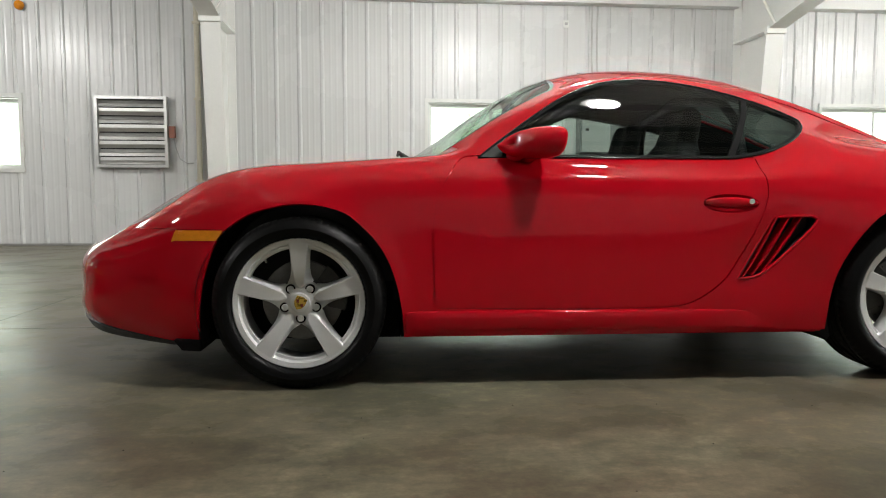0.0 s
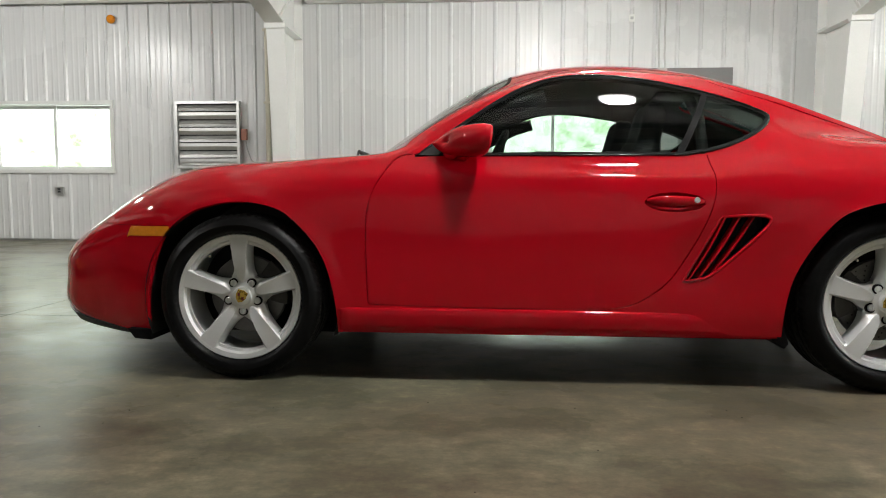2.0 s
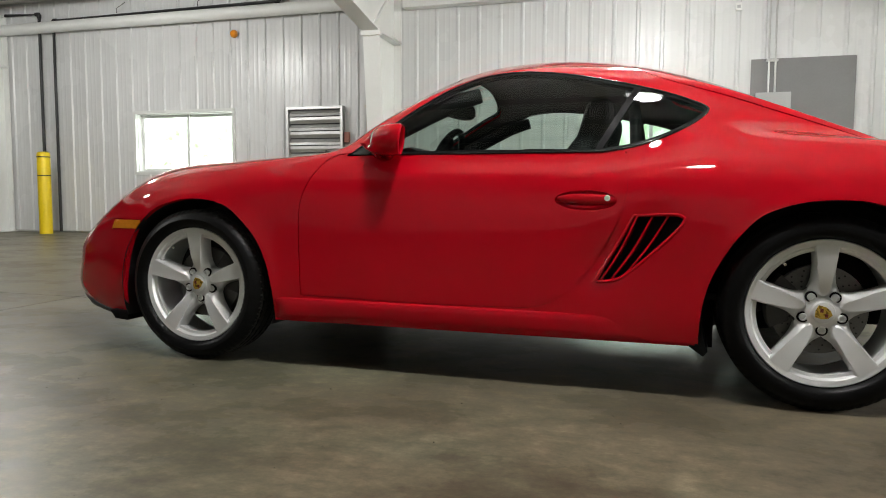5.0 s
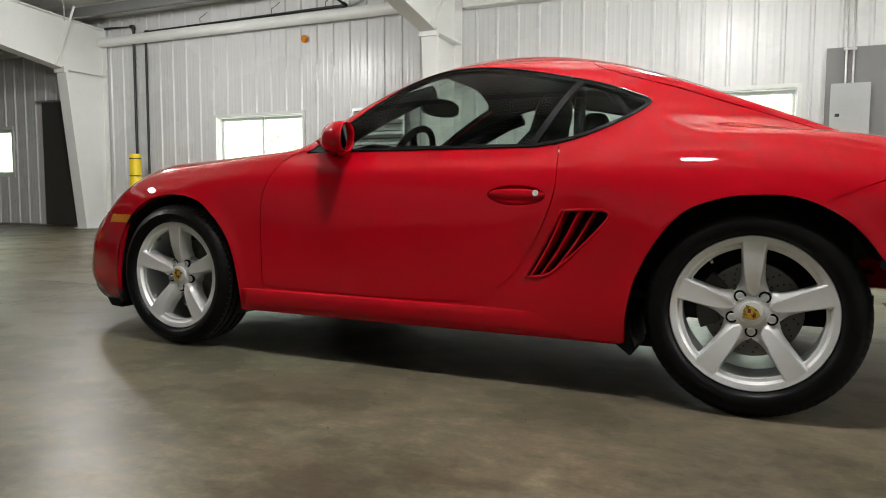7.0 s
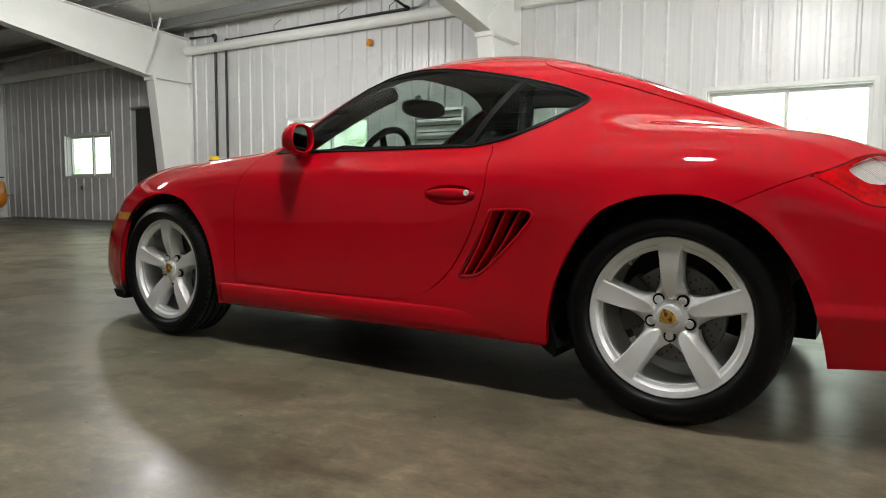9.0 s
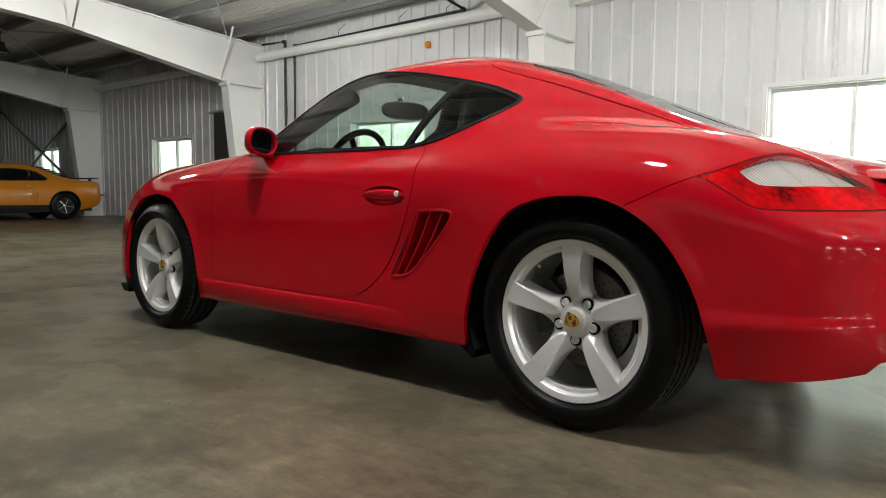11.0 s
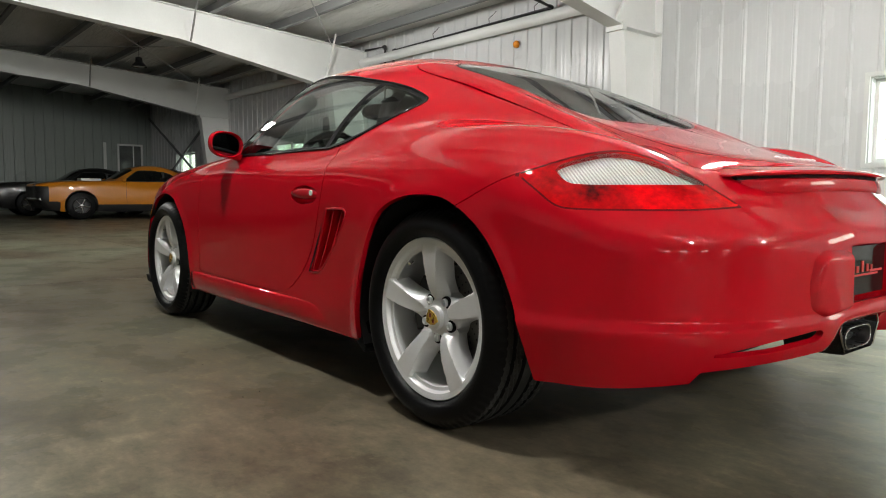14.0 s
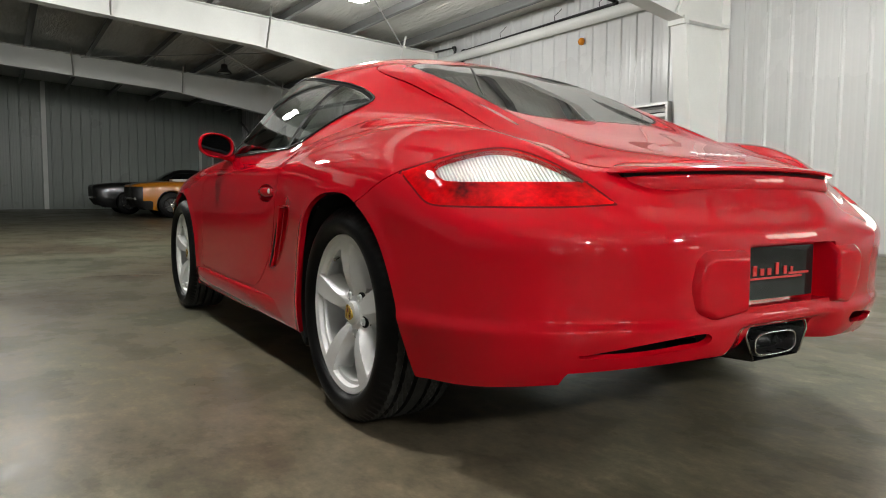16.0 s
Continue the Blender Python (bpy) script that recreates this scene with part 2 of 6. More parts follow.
def clad(wall, along, at, into, lo, hi, base, top, openings, pitch=0.3235, per=3, paint=None):
    """Ribbed sheets on a wall, one object each, stopping short of the openings."""
    a = lo
    while a < hi - 0.05:
        n = min(per, max(1, int(round((hi - a) / pitch))))
        end = min(a + n * pitch, hi)
        cuts = [(max(a, o[0]), min(end, o[1]), o[2], o[3]) for o in openings if o[0] < end and o[1] > a]
        bm = bmesh.new()
        prof = [(p, d) for p, d in sheet_profile(n, pitch) if a + p <= end + 1e-4]
        marks = sorted({round(a + p, 4) for p, _ in prof} | {round(c, 4) for o in cuts for c in o[:2]})
        px, pd = [a + p for p, _ in prof], [d for _, d in prof]
        for x0, x1 in zip(marks, marks[1:]):
            mid = (x0 + x1) / 2
            spans = [(base, top)]
            for o in cuts:
                if o[0] <= mid <= o[1]:
                    spans = [(base, o[2]), (o[3], top)] if o[2] > base else [(o[3], top)]
            d0, d1 = float(np.interp(x0, px, pd)), float(np.interp(x1, px, pd))
            for z0, z1 in spans:
                q = [(x0, d0, z0), (x1, d1, z0), (x1, d1, z1), (x0, d0, z1)]
                vs = [bm.verts.new((p, at + into * (0.004 + d), z) if along == "x" else (at + into * (0.004 + d), p, z)) for p, d, z in q]
                bm.faces.new(vs)
        bmesh.ops.remove_doubles(bm, verts=bm.verts, dist=0.0005)
        bmesh.ops.recalc_face_normals(bm, faces=bm.faces)
        part("wall_sheet", bm, paint or WALL_PAINT, wall)
        a = end


north_open = [(a, b, SILL, HEAD) for a, b in NORTH_WINDOWS]
wall_north = wall_core("wall_north", "white ribbed steel wall with small sliding windows", "x", NORTH, 1, WEST - 0.2, EAST + 0.2, EAVE + 0.3, north_open)
clad(wall_north, "x", NORTH, -1, WEST, EAST, 0.03, EAVE + 0.2, north_open)
# West wall takes the darkened sheet colour in place of shade.
wall_west = wall_core("wall_west", "ribbed steel end wall, colour darkened to grey-green for shade", "y", WEST, -1, SOUTH, NORTH, 5.3, [], END_SHADE_PAINT)
clad(wall_west, "y", WEST, 1, SOUTH, NORTH, 0.03, 5.0, [], paint=END_SHADE_PAINT)
# Unseen partition, added nearer than the south end to brighten the car's reflections.
wall_south = wall_core("wall_south", "unseen white ribbed partition wall, added for reflections in the car", "x", PARTITION, -1, WEST - 0.2, EAST + 0.2, 5.1, [])
clad(wall_south, "x", PARTITION, 1, WEST, EAST, 0.03, 4.3, [])
east_open = [(-11.2, -9.3, SILL, HEAD), (-6.2, -4.3, SILL, HEAD), (-1.0, 0.9, SILL, HEAD), (4.4, 6.3, SILL, HEAD)]
wall_east = wall_core("wall_east", "white ribbed steel end wall", "y", EAST, 1, SOUTH, NORTH, 5.3, east_open)
clad(wall_east, "y", EAST, -1, SOUTH, NORTH, 0.03, 5.0, east_open)

# Roof: blanket-faced deck on both slopes.
bm = bmesh.new()
for y0, y1 in ((RIDGE_Y, NORTH + 0.3), (SOUTH - 0.3, RIDGE_Y)):
    n = 24
    for k in range(n):
        a, b = y0 + (y1 - y0) * k / n, y0 + (y1 - y0) * (k + 1) / n
        vs = [bm.verts.new(p) for p in ((WEST - 0.3, a, roof_z(a) + 0.24), (EAST + 0.3, a, roof_z(a) + 0.24), (EAST + 0.3, b, roof_z(b) + 0.24), (WEST - 0.3, b, roof_z(b) + 0.24))]
        bm.faces.new(vs)
bmesh.ops.remove_doubles(bm, verts=bm.verts, dist=0.001)
bmesh.ops.solidify(bm, geom=bm.faces[:], thickness=-0.12)
tagged(part("ceiling", bm, BLANKET), "white faced insulation blanket under the roof", "ceiling", kind="structure")

purlin_ys = [NORTH - 0.75 - 1.42 * k for k in range(21)]
for y in purlin_ys:
    z = roof_z(y)
    bm = bmesh.new()
    box(bm, WEST, EAST, y - 0.004, y + 0.004, z, z + 0.2)
    box(bm, WEST, EAST, y - 0.085, y - 0.004, z, z + 0.006)
    box(bm, WEST, EAST, y + 0.004, y + 0.085, z + 0.194, z + 0.2)
    box(bm, WEST, EAST, y - 0.091, y - 0.085, z, z + 0.03)
    tagged(part("purlin", bm, PURLIN), "grey steel roof purlin", "purlin", "purlins", "structure")

# Rigid frames: tapered columns and rafters, built once and copied.
def rigid_frame(x):
    f = thing("rigid_frame", "white painted steel rigid frame, tapered column and rafter", "steel frame", group="rigid frames", kind="structure")
    for sgn in (1, -1):
        def Y(y):
            return y if sgn > 0 else 2 * RIDGE_Y - y
        inner = [(9.28, 3.0), (6.0, 3.58), (RIDGE_Y, 4.45)]
        t = 0.012
        bm = bmesh.new()
        prism(bm, [(Y(NORTH - 0.03), 0.0), (Y(9.66), 0.0), (Y(9.28), 3.0), (Y(NORTH - 0.03), 3.0)], "x", -t / 2, t / 2)
        prism(bm, [(Y(9.60), 0.0), (Y(9.66), 0.0), (Y(9.28), 3.0), (Y(9.262), 3.0)], "x", -0.125, 0.125)
        box(bm, -0.125, 0.125, *sorted((Y(NORTH - 0.03), Y(NORTH - 0.045))), 0, EAVE)
        box(bm, -0.18, 0.18, *sorted((Y(9.55), Y(NORTH - 0.04))), 0.0, 0.02)
        part("column", bm, STEEL_PAINT, f)
        bm = bmesh.new()
        prism(bm, [(Y(NORTH - 0.03), 3.0), (Y(9.28), 3.0)] + [(Y(a), b) for a, b in inner[1:]] + [(RIDGE_Y, roof_z(RIDGE_Y)), (Y(NORTH - 0.03), EAVE)], "x", -t / 2, t / 2)
        for (a, b), (c, d) in zip(inner, inner[1:]):
            prism(bm, [(Y(a), b), (Y(c), d), (Y(c), d - 0.014), (Y(a), b - 0.014)], "x", -0.125, 0.125)
        prism(bm, [(Y(NORTH - 0.03), EAVE), (RIDGE_Y, roof_z(RIDGE_Y)), (RIDGE_Y, roof_z(RIDGE_Y) - 0.014), (Y(NORTH - 0.03), EAVE - 0.014)], "x", -0.125, 0.125)
        # knee plates and their bolts
        box(bm, -0.13, 0.13, *sorted((Y(9.24), Y(NORTH - 0.05))), 2.975, 3.012)
        box(bm, -0.14, 0.14, *sorted((Y(9.23), Y(9.31))), 2.93, 3.03)
        part("rafter", bm, STEEL_PAINT, f)
        for k, y in enumerate((9.1, 6.2, 3.4, 0.6)):
            zb = float(np.interp(-y, [-9.28, -6.0, -RIDGE_Y], [3.0, 3.58, 4.45]))
            for s in (-1, 1):
                bm = bmesh.new()
                tube(bm, [(0.11 * s, Y(y), zb + 0.01), (0.75 * s, Y(y - 0.1), roof_z(y - 0.1) + 0.03)], 0.02, 6)
                part("flange_brace", bm, GALV if k else STEEL_PAINT, f)
    f.location.x = x
    return f


first = rigid_frame(FRAMES_X[0])
for x in FRAMES_X[1:]:
    copy_thing(first, pose(x, 0, 0))

# Eave strut under the roof edge along the north wall: a fat white tube in the west bays, a flat girt elsewhere.
bm = bmesh.new()
box(bm, -2.0, 5.25, NORTH - 0.20, NORTH - 0.035, 3.49, 3.66)
box(bm, 5.5, EAST, NORTH - 0.20, NORTH - 0.035, 3.49, 3.66)
tagged(part("trim", bm, STEEL_PAINT, bevel=0.01), "white steel eave girt", "beam", kind="structure")
for a, b in ((-9.7, -2.35), (-17.3, -9.95)):
    bm = bmesh.new()
    tube(bm, [(a, NORTH - 0.14, 3.62), (b, NORTH - 0.14, 3.62)], 0.095, 20)
    tagged(part("eave_pipe", bm, STEEL_PAINT, smooth=True), "fat white pipe along the wall under the roof", "pipe", "eave pipes", "structure")


# ---- windows ----
def make_window(width, height):
    w = thing("window_1", "white sliding window in the ribbed wall", "window", group="wall windows", kind="structure")
    h = width / 2
    bm = bmesh.new()
    for a, b, c, d in ((-h - 0.05, h + 0.05, height, height + 0.05), (-h - 0.05, h + 0.05, -0.05, 0.0), (-h - 0.05, -h, 0, height), (h, h + 0.05, 0, height)):
        box(bm, a, b, -0.036, 0.02, c, d)
    part("window_trim", bm, TRIM_WHITE, w, bevel=0.004)
    bm = bmesh.new()
    for a, b, c, d in ((-h, h, height - 0.012, height), (-h, h, 0, 0.012), (-h, -h + 0.012, 0, height), (h - 0.012, h, 0, height)):
        box(bm, a, b, 0.02, 0.2, c, d)
    part("window_reveal", bm, TRIM_WHITE, w)
    for s in (-1, 1):
        x0, x1 = (-h + 0.012, 0.02) if s < 0 else (-0.02, h - 0.012)
        y = 0.12 if s < 0 else 0.15
        bm = bmesh.new()
        for a, b, c, d in ((x0, x1, height - 0.06, height - 0.012), (x0, x1, 0.012, 0.06), (x0, x0 + 0.045, 0.06, height - 0.06), (x1 - 0.045, x1, 0.06, height - 0.06)):
            box(bm, a, b, y, y + 0.028, c, d)
        sash = part("window_frame", bm, TRIM_WHITE, w, bevel=0.003)
        p = part("pane", boxed(x0 + 0.045, x1 - 0.045, y + 0.012, y + 0.016, 0.06, height - 0.06), PANE, sash)
        p.visible_shadow = False
    return w


win = make_window(1.9, HEAD - SILL)
win.matrix_world = pose((NORTH_WINDOWS[0][0] + NORTH_WINDOWS[0][1]) / 2, NORTH, SILL)
for k, (a, b) in enumerate(NORTH_WINDOWS[1:]):
    o = copy_thing(win, pose((a + b) / 2, NORTH, SILL))
    o.name = "window_%d" % (k + 2)
for k, o in enumerate(east_open):
    if o[2] > 0:
        copy_thing(win, pose(EAST, (o[0] + o[1]) / 2, SILL, 0, 0, -90)).name = "window_%d" % (k + 12)


def area(name, m, w, h, power, colour=(1, 1, 1)):
    l = bpy.data.lights.new(name, "AREA")
    l.shape, l.size, l.size_y, l.energy, l.color = "RECTANGLE", w, h, power, colour
    ob = new(name, l)
    ob.matrix_world = m
    return ob


DAY = (0.96, 1.0, 0.93)
for a, b in NORTH_WINDOWS:
    area("window_daylight", pose((a + b) / 2, NORTH + 0.19, (SILL + HEAD) / 2, -90, 0, 0), 1.8, 0.9, WINDOW_LIGHT * (1 if a > -9 else 0.15), DAY)
for o in east_open:
    area("window_daylight", pose(EAST + 0.19, (o[0] + o[1]) / 2, (o[2] + o[3]) / 2, 90, 0, 90), o[1] - o[0], o[3] - o[2], EAST_LIGHT, DAY)


# ---- high-bay lamps ----
def make_lamp(lit):
    l = thing("high_bay_lamp", "round high-bay lamp hanging from the roof" + ("" if lit else ", switched off"), "ceiling lamp", group="lit lamps" if lit else "unlit lamps")
    bm = bmesh.new()
    lathe(bm, [(0.03, 0.24), (0.075, 0.22), (0.085, 0.12), (0.1, 0.10), (0.165, 0.03), (0.185, 0.0), (0.178, 0.0), (0.155, 0.03)], 28, "z", False)
    part("shade", bm, ACRYLIC if lit else DARK, l, "clear acrylic shade" if lit else "", smooth=True)
    bm = bmesh.new()
    lathe(bm, [(0.16, 0.022), (0.12, 0.008), (0.001, 0.0)], 28, "z", False)
    part("diffuser", bm, LAMP_GLOW if lit else GREY_BOX, l, smooth="all")
    bm = bmesh.new()
    tube(bm, [(0, 0, 0.23), (0, 0, 0.62)], 0.006, 6)
    part("cable", bm, DARK, l)
    return l


lit_lamp, dead_lamp = make_lamp(True), make_lamp(False)
LIT = [(x, y) for y in (6.45, 1.6) for x in (-6.0, 1.6, 9.2)]
DEAD = [(-13.9, 6.5)]
for source, spots in ((lit_lamp, LIT), (dead_lamp, DEAD)):
    for k, (x, y) in enumerate(spots):
        m = pose(x, y, 3.66)
        if k:
            copy_thing(source, m)
        else:
            source.matrix_world = m
for x, y in LIT:
    l = bpy.data.lights.new("bay_light", "POINT")
    l.shadow_soft_size, l.energy, l.color = 0.14, BAY_LIGHT * (0.76 if y > 3 and x < 0 else 0.85 if y > 3 and x < 5 else 0.66 if x < 0 else 0.86 if x < 5 else 1.15 if y > 3 else 2.1), (1.0, 0.985, 0.95)
    new("bay_light", l).matrix_world = pose(x, y, 3.50)


# ---- outdoors: lawn and a far tree-line backdrop that glows ----
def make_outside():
    m, b, nt = shader("glowing_foliage_backdrop", (0.2, 0.3, 0.1), 0.9)
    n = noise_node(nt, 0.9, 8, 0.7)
    # Emission puts the outdoor daylight into the trees' own colour.
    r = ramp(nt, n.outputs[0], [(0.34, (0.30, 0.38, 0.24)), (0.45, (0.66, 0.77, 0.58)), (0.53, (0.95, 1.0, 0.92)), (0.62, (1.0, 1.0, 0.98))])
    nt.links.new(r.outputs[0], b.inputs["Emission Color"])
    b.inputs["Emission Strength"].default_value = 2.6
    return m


OUTSIDE = make_outside()
GRASS = worn("mown_grass", (0.10, 0.17, 0.045), 0.9, vary=0.35, scale=1.2, grain=20, relief=0.3)
tagged(part("ground", boxed(-900, 900, -900, 900, -0.6, -0.25), GRASS), "mown lawn round the building", "lawn", kind="structure")
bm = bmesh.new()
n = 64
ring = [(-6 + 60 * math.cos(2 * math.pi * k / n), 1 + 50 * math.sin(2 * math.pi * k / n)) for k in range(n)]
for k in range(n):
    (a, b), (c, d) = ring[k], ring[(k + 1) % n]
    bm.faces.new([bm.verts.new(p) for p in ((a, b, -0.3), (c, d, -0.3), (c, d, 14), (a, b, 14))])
tagged(part("backdrop", bm, OUTSIDE), "glowing green tree-line backdrop beyond the windows", "trees", kind="structure")

# ---- the red coupe ----
def make_paint():
    m, b, nt = shader("red_car_paint", (0.6, 0.005, 0.012), 0.5, 0.0, 1.0, 0.0)
    n = noise_node(nt, 1.3, 2, 0.5)
    r = ramp(nt, n.outputs[0], [(0.35, (0.475, 0.0021, 0.0105)), (0.65, (0.50, 0.0026, 0.012))])
    nt.links.new(r.outputs[0], b.inputs["Base Color"])
    b.inputs["Coat Roughness"].default_value = 0.004
    b.inputs["Coat IOR"].default_value = 1.42
    return m


PAINT = make_paint()
CABIN = worn("black_cabin_leather", (0.008, 0.008, 0.009), 0.55, spec=0.18, vary=0.3, scale=8, grain=220, relief=0.1)
RUBBER = worn("black_rubber", (0.005, 0.005, 0.0055), 0.55, spec=0.12, vary=0.25, scale=14, grain=150, relief=0.08)
TYRE = worn("tyre_rubber", (0.0042, 0.0042, 0.0044), 0.4, spec=0.13, vary=0.35, scale=10, grain=180, relief=0.12)
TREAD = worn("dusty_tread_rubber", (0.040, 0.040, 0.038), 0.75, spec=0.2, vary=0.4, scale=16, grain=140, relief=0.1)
ALLOY = worn("silver_wheel_lacquer", (0.80, 0.805, 0.81), 0.4, 0.35, vary=0.03, scale=20, grain=300, relief=0.0, coat=0.12, rvary=0.03)
CHROME = worn("bright_metal", (0.75, 0.75, 0.75), 0.12, 1.0, vary=0.06, scale=30, grain=200, relief=0.0)
BRAKE = worn("machined_brake_iron", (0.16, 0.155, 0.15), 0.42, 0.6, vary=0.2, scale=25, grain=200)
CAST = worn("dark_cast_iron", (0.06, 0.058, 0.055), 0.6, 0.3, vary=0.3, scale=18, grain=120)
CAR_GLASS = glass("car_glass", (0.68, 0.76, 0.72), 0.0, 1.5)
DARK_GLASS = glass("tinted_rear_glass", (0.14, 0.17, 0.16), 0.0, 1.5)
LENS_CLEAR = glass("clear_lamp_lens", (0.95, 0.96, 0.95), 0.02, 1.5)
LENS_RED = worn("red_lamp_lens", (0.5, 0.0006, 0.003), 0.3, vary=0.95, scale=7, grain=60, relief=0.0, coat=0.35, spec=0.0)
GOLD = worn("gold_crest_enamel", (0.55, 0.36, 0.06), 0.3, 0.6, vary=0.15, scale=60, grain=300, relief=0.0)

# Feature lines of the left half, nose to tail: x back from the front axle, half width, height.
LINES = (
    # crown: hood, windscreen, roof, hatch and tail on the centre line
    ((-.881, 0, .575), (-.812, 0, .61), (-.66, 0, .65), (-.5, 0, .69), (-.33, 0, .73), (0, 0, .782), (.32, 0, .832), (.6, 0, 1.01), (.96, 0, 1.226),
     (1.38, 0, 1.302), (1.75, 0, 1.270), (2.05, 0, 1.184), (2.415, 0, 1.020), (2.75, 0, .892), (3, 0, .823), (3.17, 0, .778), (3.222, 0, .725), (3.245, 0, .69)),
    ((-.906, 0, .55), (-.852, .17, .58), (-.72, .25, .618), (-.53, .27, .675), (-.33, .28, .727), (0, .28, .78), (.34, .29, .832), (.61, .29, 1), (.965, .27, 1.214),
     (1.38, .27, 1.288), (1.75, .26, 1.258), (2.05, .265, 1.166), (2.415, .285, 1.008), (2.75, .285, .886), (3, .25, .820), (3.165, .18, .776), (3.228, .15, .707), (3.255, 0, .672)),
    # hood valley, windscreen edge, roof shoulder, hatch edge
    ((-.94, 0, .52), (-.9, .27, .535), (-.773, .448, .58), (-.58, .458, .66), (-.34, .47, .742), (0, .48, .8), (.42, .52, .845), (.66, .575, .965), (1, .5, 1.157),
     (1.38, .478, 1.237), (1.75, .464, 1.208), (2.05, .452, 1.136), (2.415, .442, 1.008), (2.75, .438, .874), (2.98, .40, .808), (3.135, .325, .762), (3.24, .21, .682), (3.27, 0, .652)),
    # top edge of the side glass
    ((-.985, 0, .5), (-.95, .295, .512), (-.788, .508, .558), (-.59, .548, .668), (-.345, .56, .782), (0, .57, .832), (.43, .62, .862), (.68, .66, .94), (1.01, .637, 1.092),
     (1.38, .642, 1.15), (1.75, .636, 1.1), (2.05, .606, 1.01), (2.415, .576, .93), (2.75, .560, .864), (2.96, .50, .805), (3.09, .435, .738), (3.26, .25, .657), (3.295, 0, .63)),
    # fender crest, belt line, haunch crest
    ((-1.0, 0, .48), (-.972, .31, .49), (-.812, .553, .535), (-.6, .633, .655), (-.35, .655, .79), (0, .665, .845), (.42, .715, .868), (.7, .76, .868), (1.02, .786, .856),
     (1.38, .786, .856), (1.75, .78, .862), (2.05, .758, .888), (2.415, .73, .904), (2.75, .688, .877), (2.96, .61, .808), (3.08, .515, .705), (3.265, .29, .63), (3.31, 0, .605)),
    ((-1.01, 0, .445), (-.985, .34, .45), (-.83, .6, .47), (-.6, .713, .6), (-.35, .78, .72), (0, .805, .785), (.4, .825, .8), (.68, .83, .79), (1, .838, .786),
     (1.38, .838, .786), (1.75, .84, .788), (2.05, .85, .81), (2.415, .852, .81), (2.75, .845, .785), (2.985, .78, .70), (3.13, .61, .632), (3.275, .33, .598), (3.31, 0, .575)),
    ((-1.01, 0, .36), (-.985, .345, .365), (-.83, .622, .38), (-.6, .763, .47), (-.36, .838, .56), (0, .872, .63), (.385, .86, .63), (.68, .855, .63), (1, .858, .63),
     (1.38, .86, .63), (1.75, .866, .63), (2.05, .885, .64), (2.415, .9, .65), (2.75, .885, .64), (3.0, .838, .598), (3.17, .66, .556), (3.285, .35, .53), (3.315, 0, .51)),
    ((-1.01, 0, .29), (-.987, .35, .292), (-.835, .63, .295), (-.6, .773, .33), (-.37, .85, .38), (0, .882, .42), (.385, .862, .42), (.68, .856, .42), (1, .858, .42),
     (1.38, .858, .42), (1.75, .86, .42), (2.05, .875, .43), (2.415, .902, .45), (2.75, .885, .45), (3, .835, .44), (3.19, .66, .42), (3.29, .345, .41), (3.312, 0, .4)),
    # sill crease
    ((-1.002, 0, .24), (-.98, .345, .24), (-.828, .618, .235), (-.6, .768, .235), (-.375, .85, .25), (0, .876, .275), (.385, .862, .288), (.68, .856, .288), (1, .856, .286),
     (1.38, .856, .284), (1.75, .858, .284), (2.05, .872, .286), (2.415, .893, .3), (2.75, .875, .31), (3, .82, .31), (3.17, .65, .31), (3.28, .345, .315), (3.3, 0, .32)),
    ((-.985, 0, .19), (-.962, .33, .188), (-.80, .598, .18), (-.58, .748, .172), (-.37, .83, .165), (0, .86, .18), (.385, .853, .193), (.68, .853, .193), (1, .853, .192),
     (1.38, .852, .194), (1.75, .85, .2), (2.05, .86, .205), (2.415, .875, .215), (2.75, .855, .232), (2.99, .795, .238), (3.14, .625, .252), (3.235, .335, .26), (3.245, 0, .265)),
)
NET = np.array(LINES)            # lines x stations x 3


def tail_x(y, z):
    """Plan of the tail at each height: a squarish ellipse, rounder towards the lamps."""
    half = np.interp(z, [.3, .45, .62, .66, .705, .778, .865], [.875, .886, .887, .88, .868, .845, .75])
    back = np.interp(z, [.245, .32, .4, .49, .545, .58, .61, .64, .69, .725, .78], [3.24, 3.3, 3.311, 3.316, 3.318, 3.317, 3.312, 3.291, 3.249, 3.222, 3.17])
    p = np.interp(z, [.45, .58, .63, .67, .74, .80], [2.5, 2.5, 2.4, 2.05, 1.75, 1.5])
    return 2.75 + (back - 2.75) * (1 - (y / half) ** p) ** (1 / p)


for c in range(2, 9):
    for s in (15, 16):
        NET[c, s, 0] = tail_x(NET[c, s, 1], NET[c, s, 2])
for c in range(3, 9):
    NET[c, 17, 0] = tail_x(0.0, NET[c, 17, 2])


